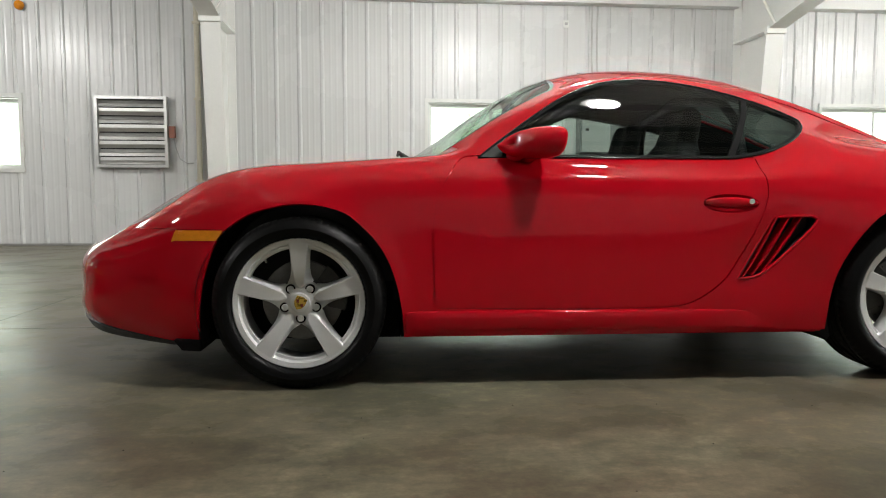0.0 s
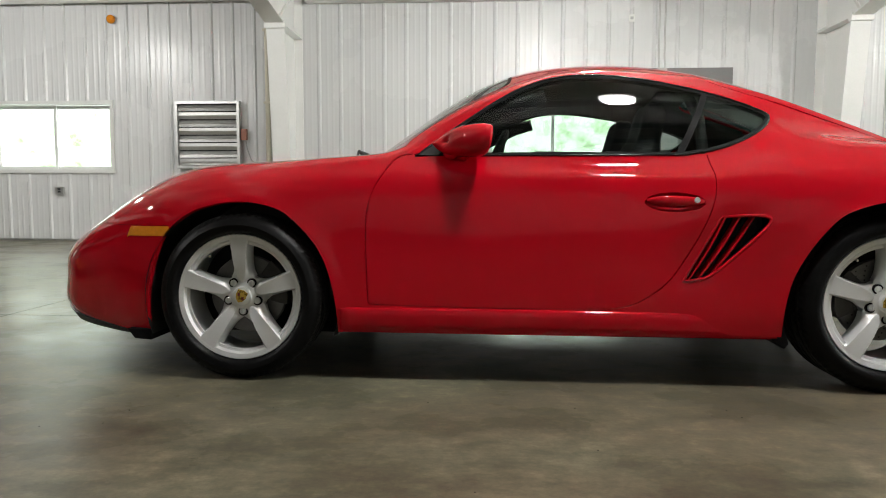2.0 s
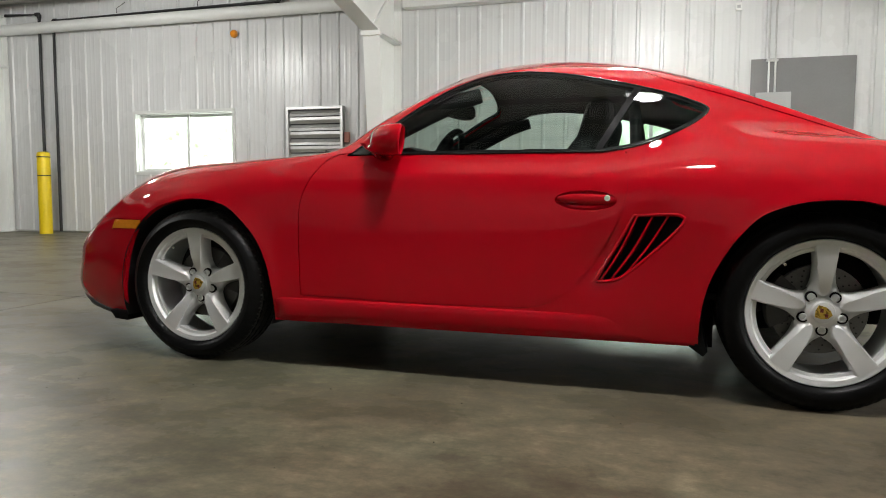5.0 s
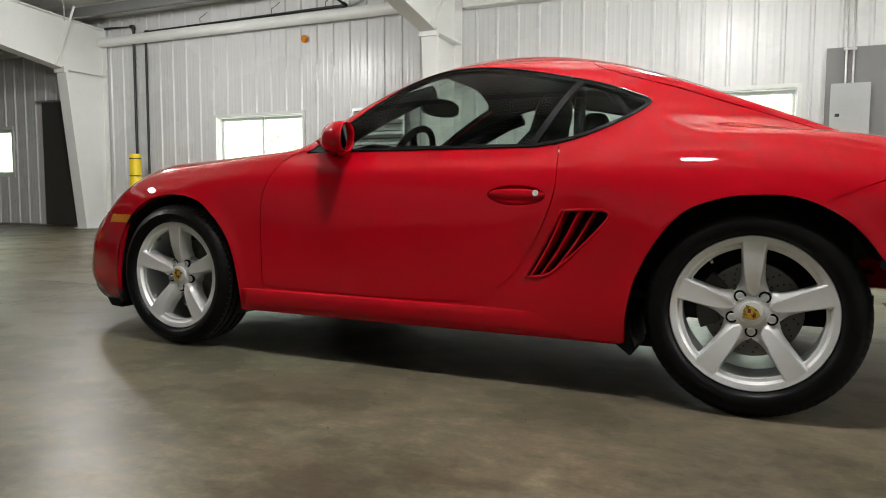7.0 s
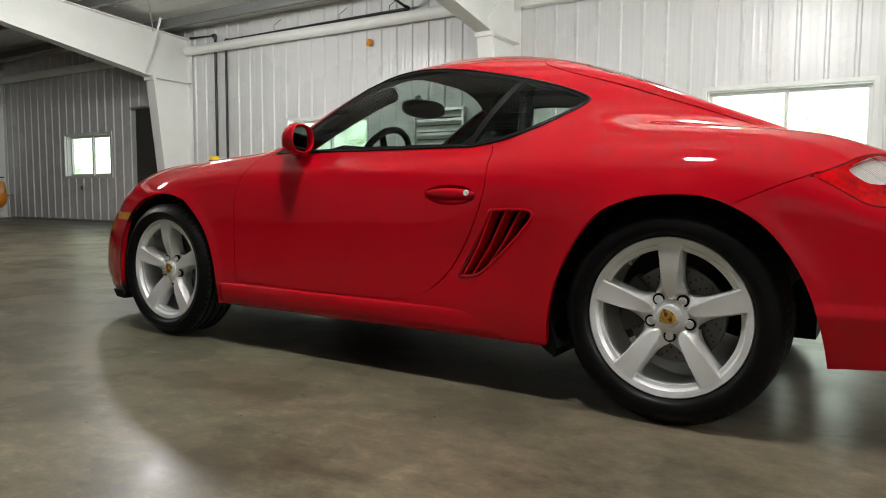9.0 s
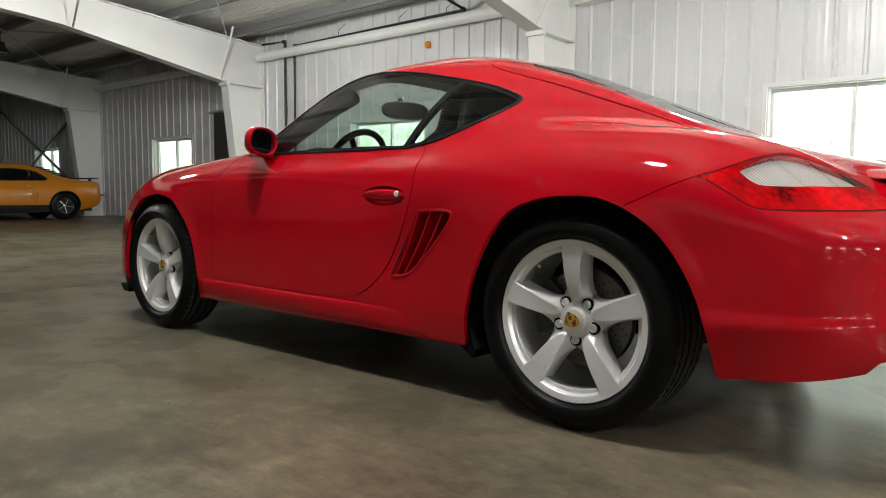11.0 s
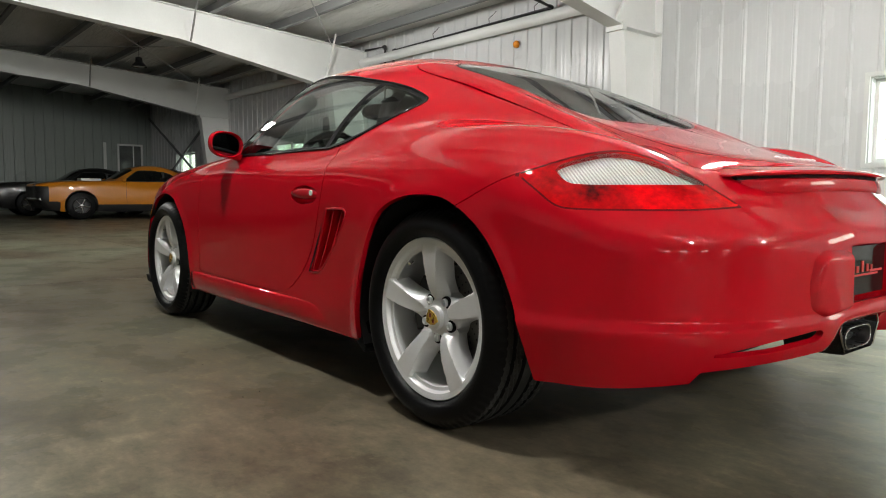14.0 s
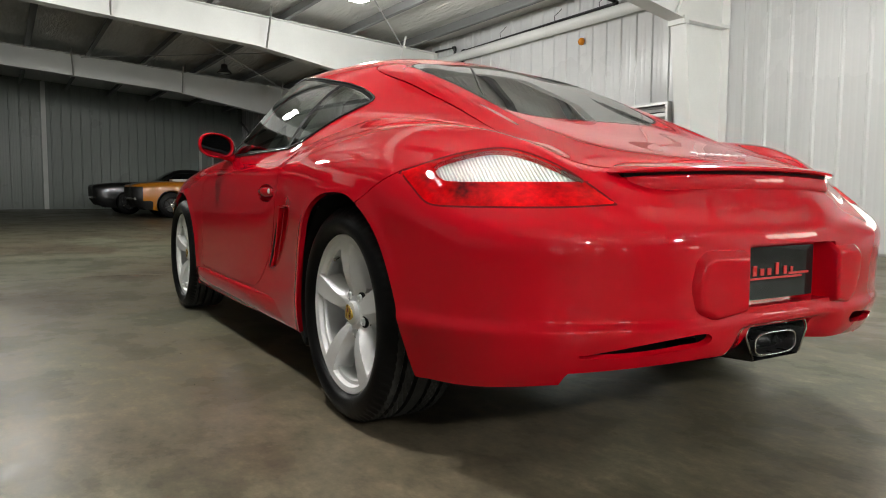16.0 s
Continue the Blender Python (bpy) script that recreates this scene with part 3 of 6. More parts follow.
def spline(knots, values, at, flip):
    """A smooth interpolating cubic through values (first axis); flip mirrors the ends across the car's middle plane."""
    k, v = np.asarray(knots, float), np.asarray(values, float)
    n = len(k)
    h = np.diff(k)
    A, rhs = np.zeros((n, n)), np.zeros_like(v)
    for i in range(1, n - 1):
        A[i, i - 1], A[i, i], A[i, i + 1] = 1 / h[i - 1], 2 / h[i - 1] + 2 / h[i], 1 / h[i]
        rhs[i] = 3 * ((v[i] - v[i - 1]) / h[i - 1] ** 2 + (v[i + 1] - v[i]) / h[i] ** 2)
    for i, j, s, f in ((0, 1, 1, flip[0]), (n - 1, n - 2, -1, flip[1])):
        A[i, i] = 1
        if f:
            slope = (v[j] - v[i]) / (k[j] - k[i])
            even = np.array([0.0, 1.0, 0.0])
            rhs[i] = slope * even * 1.15
        else:
            A[i, i], A[i, j] = 2, 1
            rhs[i] = 3 * (v[j] - v[i]) / (k[j] - k[i])
    shape = v.shape
    t = np.linalg.solve(A, rhs.reshape(n, -1)).reshape(shape)
    idx = np.clip(np.searchsorted(k, at, side="right") - 1, 0, n - 2)
    hh = h[idx].reshape(-1, *([1] * (v.ndim - 1)))
    s = ((at - k[idx]) / h[idx]).reshape(-1, *([1] * (v.ndim - 1)))
    return (v[idx] * (1 + 2 * s) * (1 - s) ** 2 + t[idx] * hh * s * (1 - s) ** 2 + v[idx + 1] * s * s * (3 - 2 * s) + t[idx + 1] * hh * s * s * (s - 1))


def knots_of(net, axis):
    d = np.linalg.norm(np.diff(net, axis=axis), axis=2).mean(axis=1 - axis) ** 0.75
    return np.concatenate([[0], np.cumsum(d)])


def curve2(points, closed=True, n=12):
    """A smooth closed line through 2D points; a point given twice is a sharp corner."""
    out, m = [], len(points)
    P = [np.array(p, float) for p in points]
    for i in range(m if closed else m - 1):
        p0, p1, p2, p3 = P[i - 1 if closed else max(i - 1, 0)], P[i], P[(i + 1) % m], P[(i + 2) % m if closed else min(i + 2, m - 1)]
        if np.allclose(p1, p2):
            continue
        d1, d0, d2 = np.linalg.norm(p2 - p1), np.linalg.norm(p1 - p0), np.linalg.norm(p3 - p2)
        m1 = np.zeros(2) if d0 < 1e-9 else (p2 - p0) / (d0 + d1) * d1
        m2 = np.zeros(2) if d2 < 1e-9 else (p3 - p1) / (d1 + d2) * d1
        if d0 < 1e-9:
            m1 = (p2 - p1) * 0.9
        if d2 < 1e-9:
            m2 = (p2 - p1) * 0.9
        for s in np.linspace(0, 1, n, endpoint=False):
            out.append(p1 * (1 + 2 * s) * (1 - s) ** 2 + m1 * s * (1 - s) ** 2 + p2 * s * s * (3 - 2 * s) + m2 * s * s * (s - 1))
    if not closed:
        out.append(P[-1])
    return np.array(out)


def dist2(q, line, closed=True):
    """Distance of points q to a 2D line; negative inside where it is closed."""
    a = line
    b = np.roll(line, -1, axis=0)
    if not closed:
        a, b = line[:-1], line[1:]
    best = np.full(len(q), 1e9)
    inside = np.zeros(len(q), bool)
    for p, r in zip(a, b):
        e = r - p
        L = e @ e
        if L < 1e-14:
            continue
        w = q - p
        t = np.clip(w @ e / L, 0, 1)
        best = np.minimum(best, np.hypot(w[:, 0] - t * e[0], w[:, 1] - t * e[1]))
        if closed:
            c = (p[1] > q[:, 1]) != (r[1] > q[:, 1])
            if abs(e[1]) > 1e-12:
                inside ^= c & (q[:, 0] < e[0] * (q[:, 1] - p[1]) / e[1] + p[0])
    return np.where(inside, -best, best) if closed else best


# The car's main outlines, drawn in its side view (x, z) unless said otherwise.
GLASS_LINE = curve2([(.675, .866), (.675, .866), (.828, .980), (.985, 1.088), (1.10, 1.150), (1.22, 1.186), (1.375, 1.194), (1.55, 1.174), (1.71, 1.143), (1.88, 1.104), (2.0, 1.062), (2.052, 1.03),
                     (2.005, .978), (1.91, .925), (1.80, .887), (1.69, .868), (1.69, .868)])
DOOR_LINE = curve2([(.635, .872), (.55, .78), (.505, .67), (.497, .55), (.50, .45), (.505, .302), (.505, .302), (1.0, .294), (1.36, .297), (1.46, .304), (1.54, .337), (1.625, .405), (1.69, .50), (1.745, .607), (1.776, .70), (1.782, .77), (1.774, .83), (1.766, .874), (1.766, .874)])
FRONT_ARCH, REAR_ARCH = (0.010, 0.315, 0.374), (2.415, 0.33, 0.368)
FRONT_EDGE = curve2([(-.365, .05), (-.365, .05), (-.362, .34), (-.30, .548), (-.196, .642), (-.095, .678), (.008, .690), (.11, .678), (.196, .642), (.317, .508), (.378, .316), (.392, .05), (.392, .05)])
REAR_EDGE = curve2([(2.03, .05), (2.03, .05), (2.03, .30), (2.075, .465), (2.19, .63), (2.30, .683), (2.42, .698), (2.54, .686), (2.66, .622), (2.74, .53), (2.795, .42), (2.832, .27), (2.85, .05), (2.85, .05)])


def arch_f(edge):
    lo, hi = edge.min(axis=0) - 0.06, edge.max(axis=0) + 0.06

    def f(p):
        q = p[:, (0, 2)]
        ok = (q > lo).all(axis=1) & (q < hi).all(axis=1) & (np.abs(p[:, 1]) > 0.45)
        out = np.full(len(p), 1.0)
        out[ok] = dist2(q[ok], edge)
        return out
    return f


def dents(P, N):
    """Hollows and swellings pressed into the skin: arch lips, the scoop before the side vent."""
    x, z, y = P[:, 0], P[:, 2], P[:, 1]
    side = np.clip((np.abs(y) - 0.6) / 0.15, 0, 1)
    d = np.zeros(len(P))
    for edge in (FRONT_EDGE, REAR_EDGE):
        r = arch_f(edge)(P)
        d += side * 0.005 * np.exp(-(np.maximum(r - 0.010, 0) / 0.022) ** 2) * (r > -0.1) * (r < 0.9)
    # scoop that leads into the vent, deepest at the vent's front edge
    ax, az, bx, bz = 1.625, .36, 1.955, .66
    L = math.hypot(bx - ax, bz - az)
    s = ((x - ax) * (bx - ax) + (z - az) * (bz - az)) / L / L
    n = ((x - ax) * -(bz - az) + (z - az) * (bx - ax)) / L
    d -= side * 0.013 * np.exp(-((n - 0.03) / 0.075) ** 2) * np.exp(-((s - 0.55) / 0.42) ** 4)
    # the tail: crease round the bumper
    tail = np.clip((x - 3.0) / 0.1, 0, 1)
    ay = np.abs(y)
    def soft(v, lo, hi, e):
        return 1 / (1 + np.exp(-(v - lo) / e)) / (1 + np.exp((v - hi) / e))
    d += np.clip((x - 2.75) / 0.1, 0, 1) * 0.010 * np.exp(-(np.maximum(.392 - z, 0) / .05) ** 2) * (1 / (1 + np.exp((z - .396) / .004)))
    # pocket round the exhaust
    d -= tail * 0.036 / (1 + np.exp((z - .376) / .005)) * soft(ay, -1, .19, .018)
    # rails beside the rear window
    d += 0.012 * np.exp(-((ay - .452) / .032) ** 2) * soft(x, 2.0, 2.72, .05) * (z > .8)
    return P + N * d[:, None]


NU, NV = 350, 150
ku, kv = knots_of(NET, 1), knots_of(NET, 0)


def upright_glass(net, knots):
    """Two more lines between the roof shoulder and the belt, that keep the side glass nearly flat."""
    at = knots[3] + (knots[4] - knots[3]) * np.array([0.33, 0.67])
    extra = spline(knots, net, at, (True, False))
    for s, w in ((7, .5), (8, 1), (9, 1), (10, 1), (11, 1), (12, .4)):
        top, low = net[3, s], net[4, s]
        out = np.array([0, top[2] - low[2], low[1] - top[1]])
        out /= np.linalg.norm(out)
        for k, f in enumerate((.33, .67)):
            extra[k, s] += w * (top + (low - top) * f + out * .011 - extra[k, s])
    return np.concatenate([net[:4], extra, net[4:]])


NET = upright_glass(NET, kv)
kv = knots_of(NET, 0)
uu = np.concatenate([np.linspace(0, ku[13], 240, endpoint=False), np.linspace(ku[13], ku[-1], NU - 240)])
vv = np.linspace(0, kv[-1], NV)
rows_u = np.moveaxis(spline(ku, np.moveaxis(NET, 1, 0), uu, (True, True)), 0, 1)
SURF = spline(kv, rows_u, vv, (True, False))                        # NV x NU x 3
SURF[:, :, 1] = -np.maximum(SURF[:, :, 1], 0)
SURF[0, :, 1] = SURF[:, 0, 1] = SURF[:, -1, 1] = 0


def fair(S, rounds, weight):
    """Irons out ripples: smoothing steps outwards and back, so that the shape keeps its size."""
    flip = np.array([1, -1, 1])
    for _ in range(rounds):
        for k in (0.5, -0.52):
            p = np.concatenate([S[1:2] * flip, S, 2 * S[-1:] - S[-2:-1]])
            p = np.concatenate([p[:, 1:2] * flip, p, p[:, -2:-1] * flip], axis=1)
            mean = (p[:-2, 1:-1] + p[2:, 1:-1] + p[1:-1, :-2] + p[1:-1, 2:]) / 4
            S = S + k * weight[..., None] * (mean - S)
            S[0, :, 1] = S[:, 0, 1] = S[:, -1, 1] = 0
    return S


def fair_wide(S, rounds, weight, reach):
    """The same over a wider reach: takes out swells of a hand's width and keeps the large form."""
    flip = np.array([1, -1, 1])
    for _ in range(rounds):
        for k in (0.5, -0.52):
            p = np.concatenate([S[1:reach + 1][::-1] * flip, S, 2 * S[-1:] - S[-reach - 1:-1][::-1]])
            p = np.concatenate([p[:, 1:reach + 1][:, ::-1] * flip, p, p[:, -reach - 1:-1][:, ::-1] * flip], axis=1)
            r = reach
            mean = (p[:-2 * r, r:-r] + p[2 * r:, r:-r] + p[r:-r, :-2 * r] + p[r:-r, 2 * r:]) / 4
            S = S + k * weight[..., None] * (mean - S)
            S[0, :, 1] = S[:, 0, 1] = S[:, -1, 1] = 0
    return S


haunch = np.clip((SURF[..., 0] - 1.75) / 0.2, 0, 1) * np.clip((3.05 - SURF[..., 0]) / 0.15, 0, 1) * np.clip((SURF[..., 2] - .55) / .1, 0, 1)
SURF = fair_wide(SURF, 18, haunch, 6)
far = np.clip((SURF[..., 0] - 2.9) / 0.15, 0, 1)
SURF = fair_wide(SURF, 12, far * np.clip((SURF[..., 2] - .42) / .08, 0, 1), 6)
SURF = fair(SURF, 90, far)
SURF = fair(SURF, 8, np.clip((SURF[..., 2] - .36) / .06, 0, 1))


def normals_of(S):
    du, dv = np.gradient(S, axis=1), np.gradient(S, axis=0)
    n = np.cross(dv, du)
    n /= np.linalg.norm(n, axis=2, keepdims=True) + 1e-12
    return n


NRM = normals_of(SURF)
if NRM[NV // 2, NU // 2, 1] > 0:
    NRM = -NRM
SURF = dents(SURF.reshape(-1, 3), NRM.reshape(-1, 3)).reshape(SURF.shape)
NRM2 = normals_of(SURF)
NRM2 *= np.sign((NRM2 * NRM).sum(axis=2, keepdims=True) + 1e-9)
NRM2[0, :, 1] = NRM2[:, 0, 1] = NRM2[:, -1, 1] = 0


def bounded(line2, pick, test, closed=True, offset=0.0):
    """A cutting function from a 2D line: pick chooses the two axes, test where it holds."""
    lo, hi = line2.min(axis=0) - 0.06, line2.max(axis=0) + 0.06

    def f(p):
        q = pick(p)
        ok = (q > lo).all(axis=1) & (q < hi).all(axis=1) & test(p)
        out = np.full(len(p), 1.0)
        if ok.any():
            out[ok] = dist2(q[ok], line2, closed) - offset
        return out
    return f


def in_side(p):
    return p[:, (0, 2)]


def in_plan(p):
    return p[:, (0, 1)]


def in_rear(p):
    return p[:, (1, 2)]


def in_lamp(p):
    return np.stack([0.65 * (p[:, 0] - 2.77) + 0.76 * (p[:, 1] + 0.859), p[:, 2]], axis=1)


def flank(p):
    return p[:, 1] < -0.42


def both(half):
    """Closes a plan outline that starts and ends on the centre line."""
    return np.array(list(half) + [(x, -y) for x, y in half[::-1]])


SCREEN = both(curve2([(.345, 0), (.365, -.22), (.43, -.46), (.475, -.55), (.475, -.55), (.66, -.572), (.85, -.535), (1.02, -.49), (1.02, -.49), (1.045, -.41), (1.052, -.2), (1.055, 0)], False))
BACKLIGHT = both(curve2([(1.935, 0), (1.938, -.25), (1.945, -.34), (1.972, -.388), (2.05, -.400), (2.2, -.396), (2.35, -.382), (2.47, -.370), (2.522, -.358), (2.548, -.325), (2.585, -.19), (2.612, 0)], False))
HATCH = both(curve2([(1.80, 0), (1.80, -.3), (1.81, -.44), (1.87, -.478), (2.2, -.484), (2.5, -.490), (2.75, -.515), (2.9, -.535), (2.99, -.53), (3.075, -.45), (3.12, -.32), (3.15, 0)], False))
HOOD = both(curve2([(.30, 0), (.33, -.3), (.40, -.53), (.40, -.53), (.1, -.555), (-.2, -.55), (-.42, -.50), (-.55, -.40), (-.62, -.2), (-.635, 0)], False))
TAIL = curve2([(.0, .752), (.0, .752), (.09, .781), (.17, .803), (.26, .814), (.33, .80), (.42, .76), (.50, .706), (.543, .672), (.543, .672), (.42, .665), (.27, .664), (.12, .666), (.085, .675), (.045, .71)])
TAIL_WHITE = curve2([(.098, .766), (.16, .790), (.24, .8055), (.31, .797), (.39, .766), (.468, .727), (.468, .727), (.30, .726), (.135, .727), (.11, .74)])
HEAD = curve2([(-.715, -.52), (-.60, -.455), (-.46, -.52), (-.385, -.615), (-.43, -.69), (-.55, -.70), (-.67, -.63)])
MARKER = curve2([(-.455, .592), (-.455, .592), (-.27, .593), (-.27, .593), (-.285, .556), (-.285, .556), (-.468, .554), (-.468, .554)])
VENT = curve2([(1.805, .641), (1.805, .641), (1.948, .645), (1.971, .632), (1.958, .603), (1.872, .513), (1.772, .425), (1.73, .408), (1.675, .403), (1.675, .403), (1.735, .51)])
CUP = curve2([(1.637 + .110 * math.cos(k * math.pi / 8), .692 - .0016 * math.cos(k * math.pi / 8) + .036 * math.sin(k * math.pi / 8)) for k in range(16)])
SLOT = curve2([(-.63, .325), (-.5, .350), (-.38, .366), (-.315, .370), (-.298, .358), (-.31, .342), (-.36, .336), (-.48, .324)])
TAIL_SEAM = curve2([(2.80, .762), (2.70, .722), (2.604, .678), (2.52, .64)], False)
NOSE_SEAM = curve2([(-.66, .602), (-.56, .597), (-.42, .596), (-.26, .596)], False)

def seam(line, offset):
    """Signed height above an open line, within its length only."""
    order = np.argsort(line[:, 0])
    lx, lz = line[order, 0], line[order, 1]

    def f(p):
        d = (p[:, 2] - np.interp(p[:, 0], lx, lz)) * 0.9
        return np.where((p[:, 1] < -0.42) & (np.abs(d) < 0.06) & (p[:, 0] > lx[0]) & (p[:, 0] < lx[-1]), d - offset, 1.0)
    return f


G = 0.0022                                     # half a shut line
CUTS = {
    "arch_f": arch_f(FRONT_EDGE), "arch_r": arch_f(REAR_EDGE),
    "glass": bounded(GLASS_LINE, in_side, flank), "glass_in": bounded(GLASS_LINE, in_side, flank, offset=-0.012),
    "door_out": bounded(DOOR_LINE, in_side, flank, offset=G), "door_in": bounded(DOOR_LINE, in_side, flank, offset=-G),
    "screen": bounded(SCREEN, in_plan, lambda p: p[:, 2] > .7), "screen_in": bounded(SCREEN, in_plan, lambda p: p[:, 2] > .7, offset=-0.016),
    "back": bounded(BACKLIGHT, in_plan, lambda p: p[:, 2] > .8), "back_in": bounded(BACKLIGHT, in_plan, lambda p: p[:, 2] > .8, offset=-0.009),
    "hatch_out": bounded(HATCH, in_plan, lambda p: p[:, 2] > .7, offset=G), "hatch_in": bounded(HATCH, in_plan, lambda p: p[:, 2] > .7, offset=-G),
    "hood_out": bounded(HOOD, in_plan, lambda p: p[:, 2] > .6, offset=G), "hood_in": bounded(HOOD, in_plan, lambda p: p[:, 2] > .6, offset=-G),
    "tail": bounded(TAIL, in_lamp, lambda p: p[:, 0] > 2.6), "tail_in": bounded(TAIL, in_lamp, lambda p: p[:, 0] > 2.6, offset=-0.0045),
    "tail_white": bounded(TAIL_WHITE, in_lamp, lambda p: p[:, 0] > 2.6),
    "head": bounded(HEAD, in_plan, lambda p: p[:, 2] > .5),
    "marker": bounded(MARKER, in_side, flank), "cup": bounded(CUP, in_side, flank), "vent": bounded(VENT, in_side, flank),
    "slot": bounded(SLOT, in_rear, lambda p: p[:, 0] > 3.0),
    "tail_seam_out": seam(TAIL_SEAM, G * .6), "tail_seam_in": seam(TAIL_SEAM, -G * .6), "nose_seam_out": seam(NOSE_SEAM, G * .6), "nose_seam_in": seam(NOSE_SEAM, -G * .6),
    "pillar_a": lambda p: np.where((p[:, 1] < -.42) & (p[:, 2] > .8) & (np.abs(p[:, 0] - 1.78) < .25), p[:, 0] - (1.655 + (p[:, 2] - .87) * .54), 1.0),
    "pillar_b": lambda p: np.where((p[:, 1] < -.42) & (p[:, 2] > .8) & (np.abs(p[:, 0] - 1.78) < .25), p[:, 0] - (1.682 + (p[:, 2] - .87) * .54), 1.0),
    "quarter": lambda p: np.where((p[:, 1] < -.42) & (p[:, 2] > .8) & (np.abs(p[:, 0] - .72) < .15), p[:, 0] - .765 - (p[:, 2] - .87) * .35, 1.0),
    "chin": lambda p: np.where(p[:, 0] < -.33, p[:, 2] - (.232 - .115 * np.clip(p[:, 0] + .93, 0, .6)), 1.0),
    "pipe": lambda p: np.where((p[:, 0] > 3.1) & (np.abs(p[:, 1]) < .3), np.maximum(np.abs(p[:, 1]) - (.100 + .4 * np.clip(p[:, 2] - .27, 0, .085)), p[:, 2] - .366), 1.0),
    "valance": lambda p: np.where((p[:, 0] > 3.0) & (p[:, 2] < .36), np.maximum(np.abs(p[:, 1]) - .632, p[:, 2] - (.284 + .02 * np.clip((.63 - np.abs(p[:, 1])) / .33, 0, 1))), 1.0),
    "bay": lambda p: np.where((p[:, 0] > 3.15) & (p[:, 2] > .36), np.maximum(np.abs(p[:, 1]) - .185, np.abs(p[:, 2] - .5) - .077), 1.0),
}


def carve(bm, f, cell=0.0032):
    """Cuts the faces along f = 0, so that no face crosses it."""
    verts = list(bm.verts)
    P = np.array([v.co for v in verts])
    val = f(P)
    near = np.nonzero((np.abs(val) < cell) & (val != 0))[0]
    if len(near):
        Q, e = P[near], 5e-4
        g = np.stack([(f(Q + e * a) - f(Q - e * a)) / (2 * e) for a in np.eye(3)], axis=1)
        g = np.where(np.abs(g) > 3, 0, g)
        nn = np.array([verts[i].normal for i in near])
        g -= nn * (g * nn).sum(axis=1, keepdims=True)
        gg = (g * g).sum(axis=1)
        for i, q, gr, k in zip(near, Q, g, gg):
            if k > 0.2 and abs(q[1]) > 1e-6:
                verts[i].co = q - gr * (val[i] / k)
                val[i] = 0.0
            elif k > 0.2:
                gr[1] = 0
                verts[i].co = q - gr * (val[i] / max(gr @ gr, 0.2))
                val[i] = 0.0
    value = dict(zip(verts, val))
    touched = set()
    for e in [e for e in bm.edges if value[e.verts[0]] * value[e.verts[1]] < 0]:
        a, b = e.verts
        t = value[a] / (value[a] - value[b])
        if abs(value[a]) >= 0.9 or abs(value[b]) >= 0.9:
            continue
        faces = list(e.link_faces)
        _, v = bmesh.utils.edge_split(e, a, t)
        value[v] = 0.0
        touched.update(faces)
    for i in near:
        touched.update(verts[i].link_faces)
    for face in touched:
        if not face.is_valid:
            continue
        vs = list(face.verts)
        n = len(vs)
        zero = [k for k in range(n) if value[vs[k]] == 0.0]
        for a in range(len(zero)):
            hit = None
            for b in range(a + 1, len(zero)):
                i, j = zero[a], zero[b]
                if (j - i) % n in (1, n - 1):
                    continue
                s1 = sum(value[vs[k]] for k in range(i + 1, j))
                s2 = sum(value[vs[k % n]] for k in range(j + 1, i + n))
                if s1 * s2 < 0:
                    hit = (i, j)
                    break
            if hit:
                bmesh.utils.face_split(face, vs[hit[0]], vs[hit[1]])
                break


def car_skin():
    """The left half of the skin, cut along every outline: points, faces and, for each cut, the value at each face."""
    bm = bmesh.new()
    grid = [[bm.verts.new(SURF[j, i]) for i in range(NU)] for j in range(NV)]
    for j in range(NV - 1):
        for i in range(NU - 1):
            vs = []
            for v in (grid[j][i], grid[j + 1][i], grid[j + 1][i + 1], grid[j][i + 1]):
                vs.append(v)
            bm.faces.new(vs)
    bm.normal_update()
    for name, f in CUTS.items():
        carve(bm, f, 0.0011 if "seam" in name else 0.0032)
    bm.verts.index_update()
    pts = np.array([v.co for v in bm.verts])
    faces = [[v.index for v in f.verts] for f in bm.faces]
    centre = np.array([f.calc_center_median() for f in bm.faces])
    bm.free()
    return pts, faces, centre


SKIN, SKIN_FACES, SKIN_MID = car_skin()
VALUE = {k: f(SKIN_MID) for k, f in CUTS.items()}


def skin_normals():
    from mathutils.kdtree import KDTree
    flat, nf = SURF.reshape(-1, 3), NRM2.reshape(-1, 3)
    tree = KDTree(len(flat))
    for i, p in enumerate(flat):
        tree.insert(p, i)
    tree.balance()
    out = np.zeros_like(SKIN)
    for i, p in enumerate(SKIN):
        for _, k, d in tree.find_n(p, 12):
            out[i] += nf[k] * (math.exp(-(d / .011) ** 2) + 1e-9)
    return out / np.linalg.norm(out, axis=1, keepdims=True)


SKIN_N = skin_normals()


def inside(name):
    return VALUE[name] < 0


def strip(name):
    return (VALUE[name + "_out"] < 0) & (VALUE[name + "_in"] > 0)


used = np.zeros(len(SKIN_MID), bool)


def claim(mask):
    """Faces that a part takes; each face is given away once."""
    m = mask & ~used
    used[m] = True
    return np.nonzero(m)[0]


def side_pane(p):
    """Normal of the side glass: a rolled sheet, bent from sill to roof and almost straight along the car."""
    lean, swing = radians(25.5 + 67 * (p[2] - 1.03)), radians(5 * (p[0] - 1.36))
    return np.array([math.sin(swing) * math.cos(lean), -math.cos(swing) * math.cos(lean), math.sin(lean)])


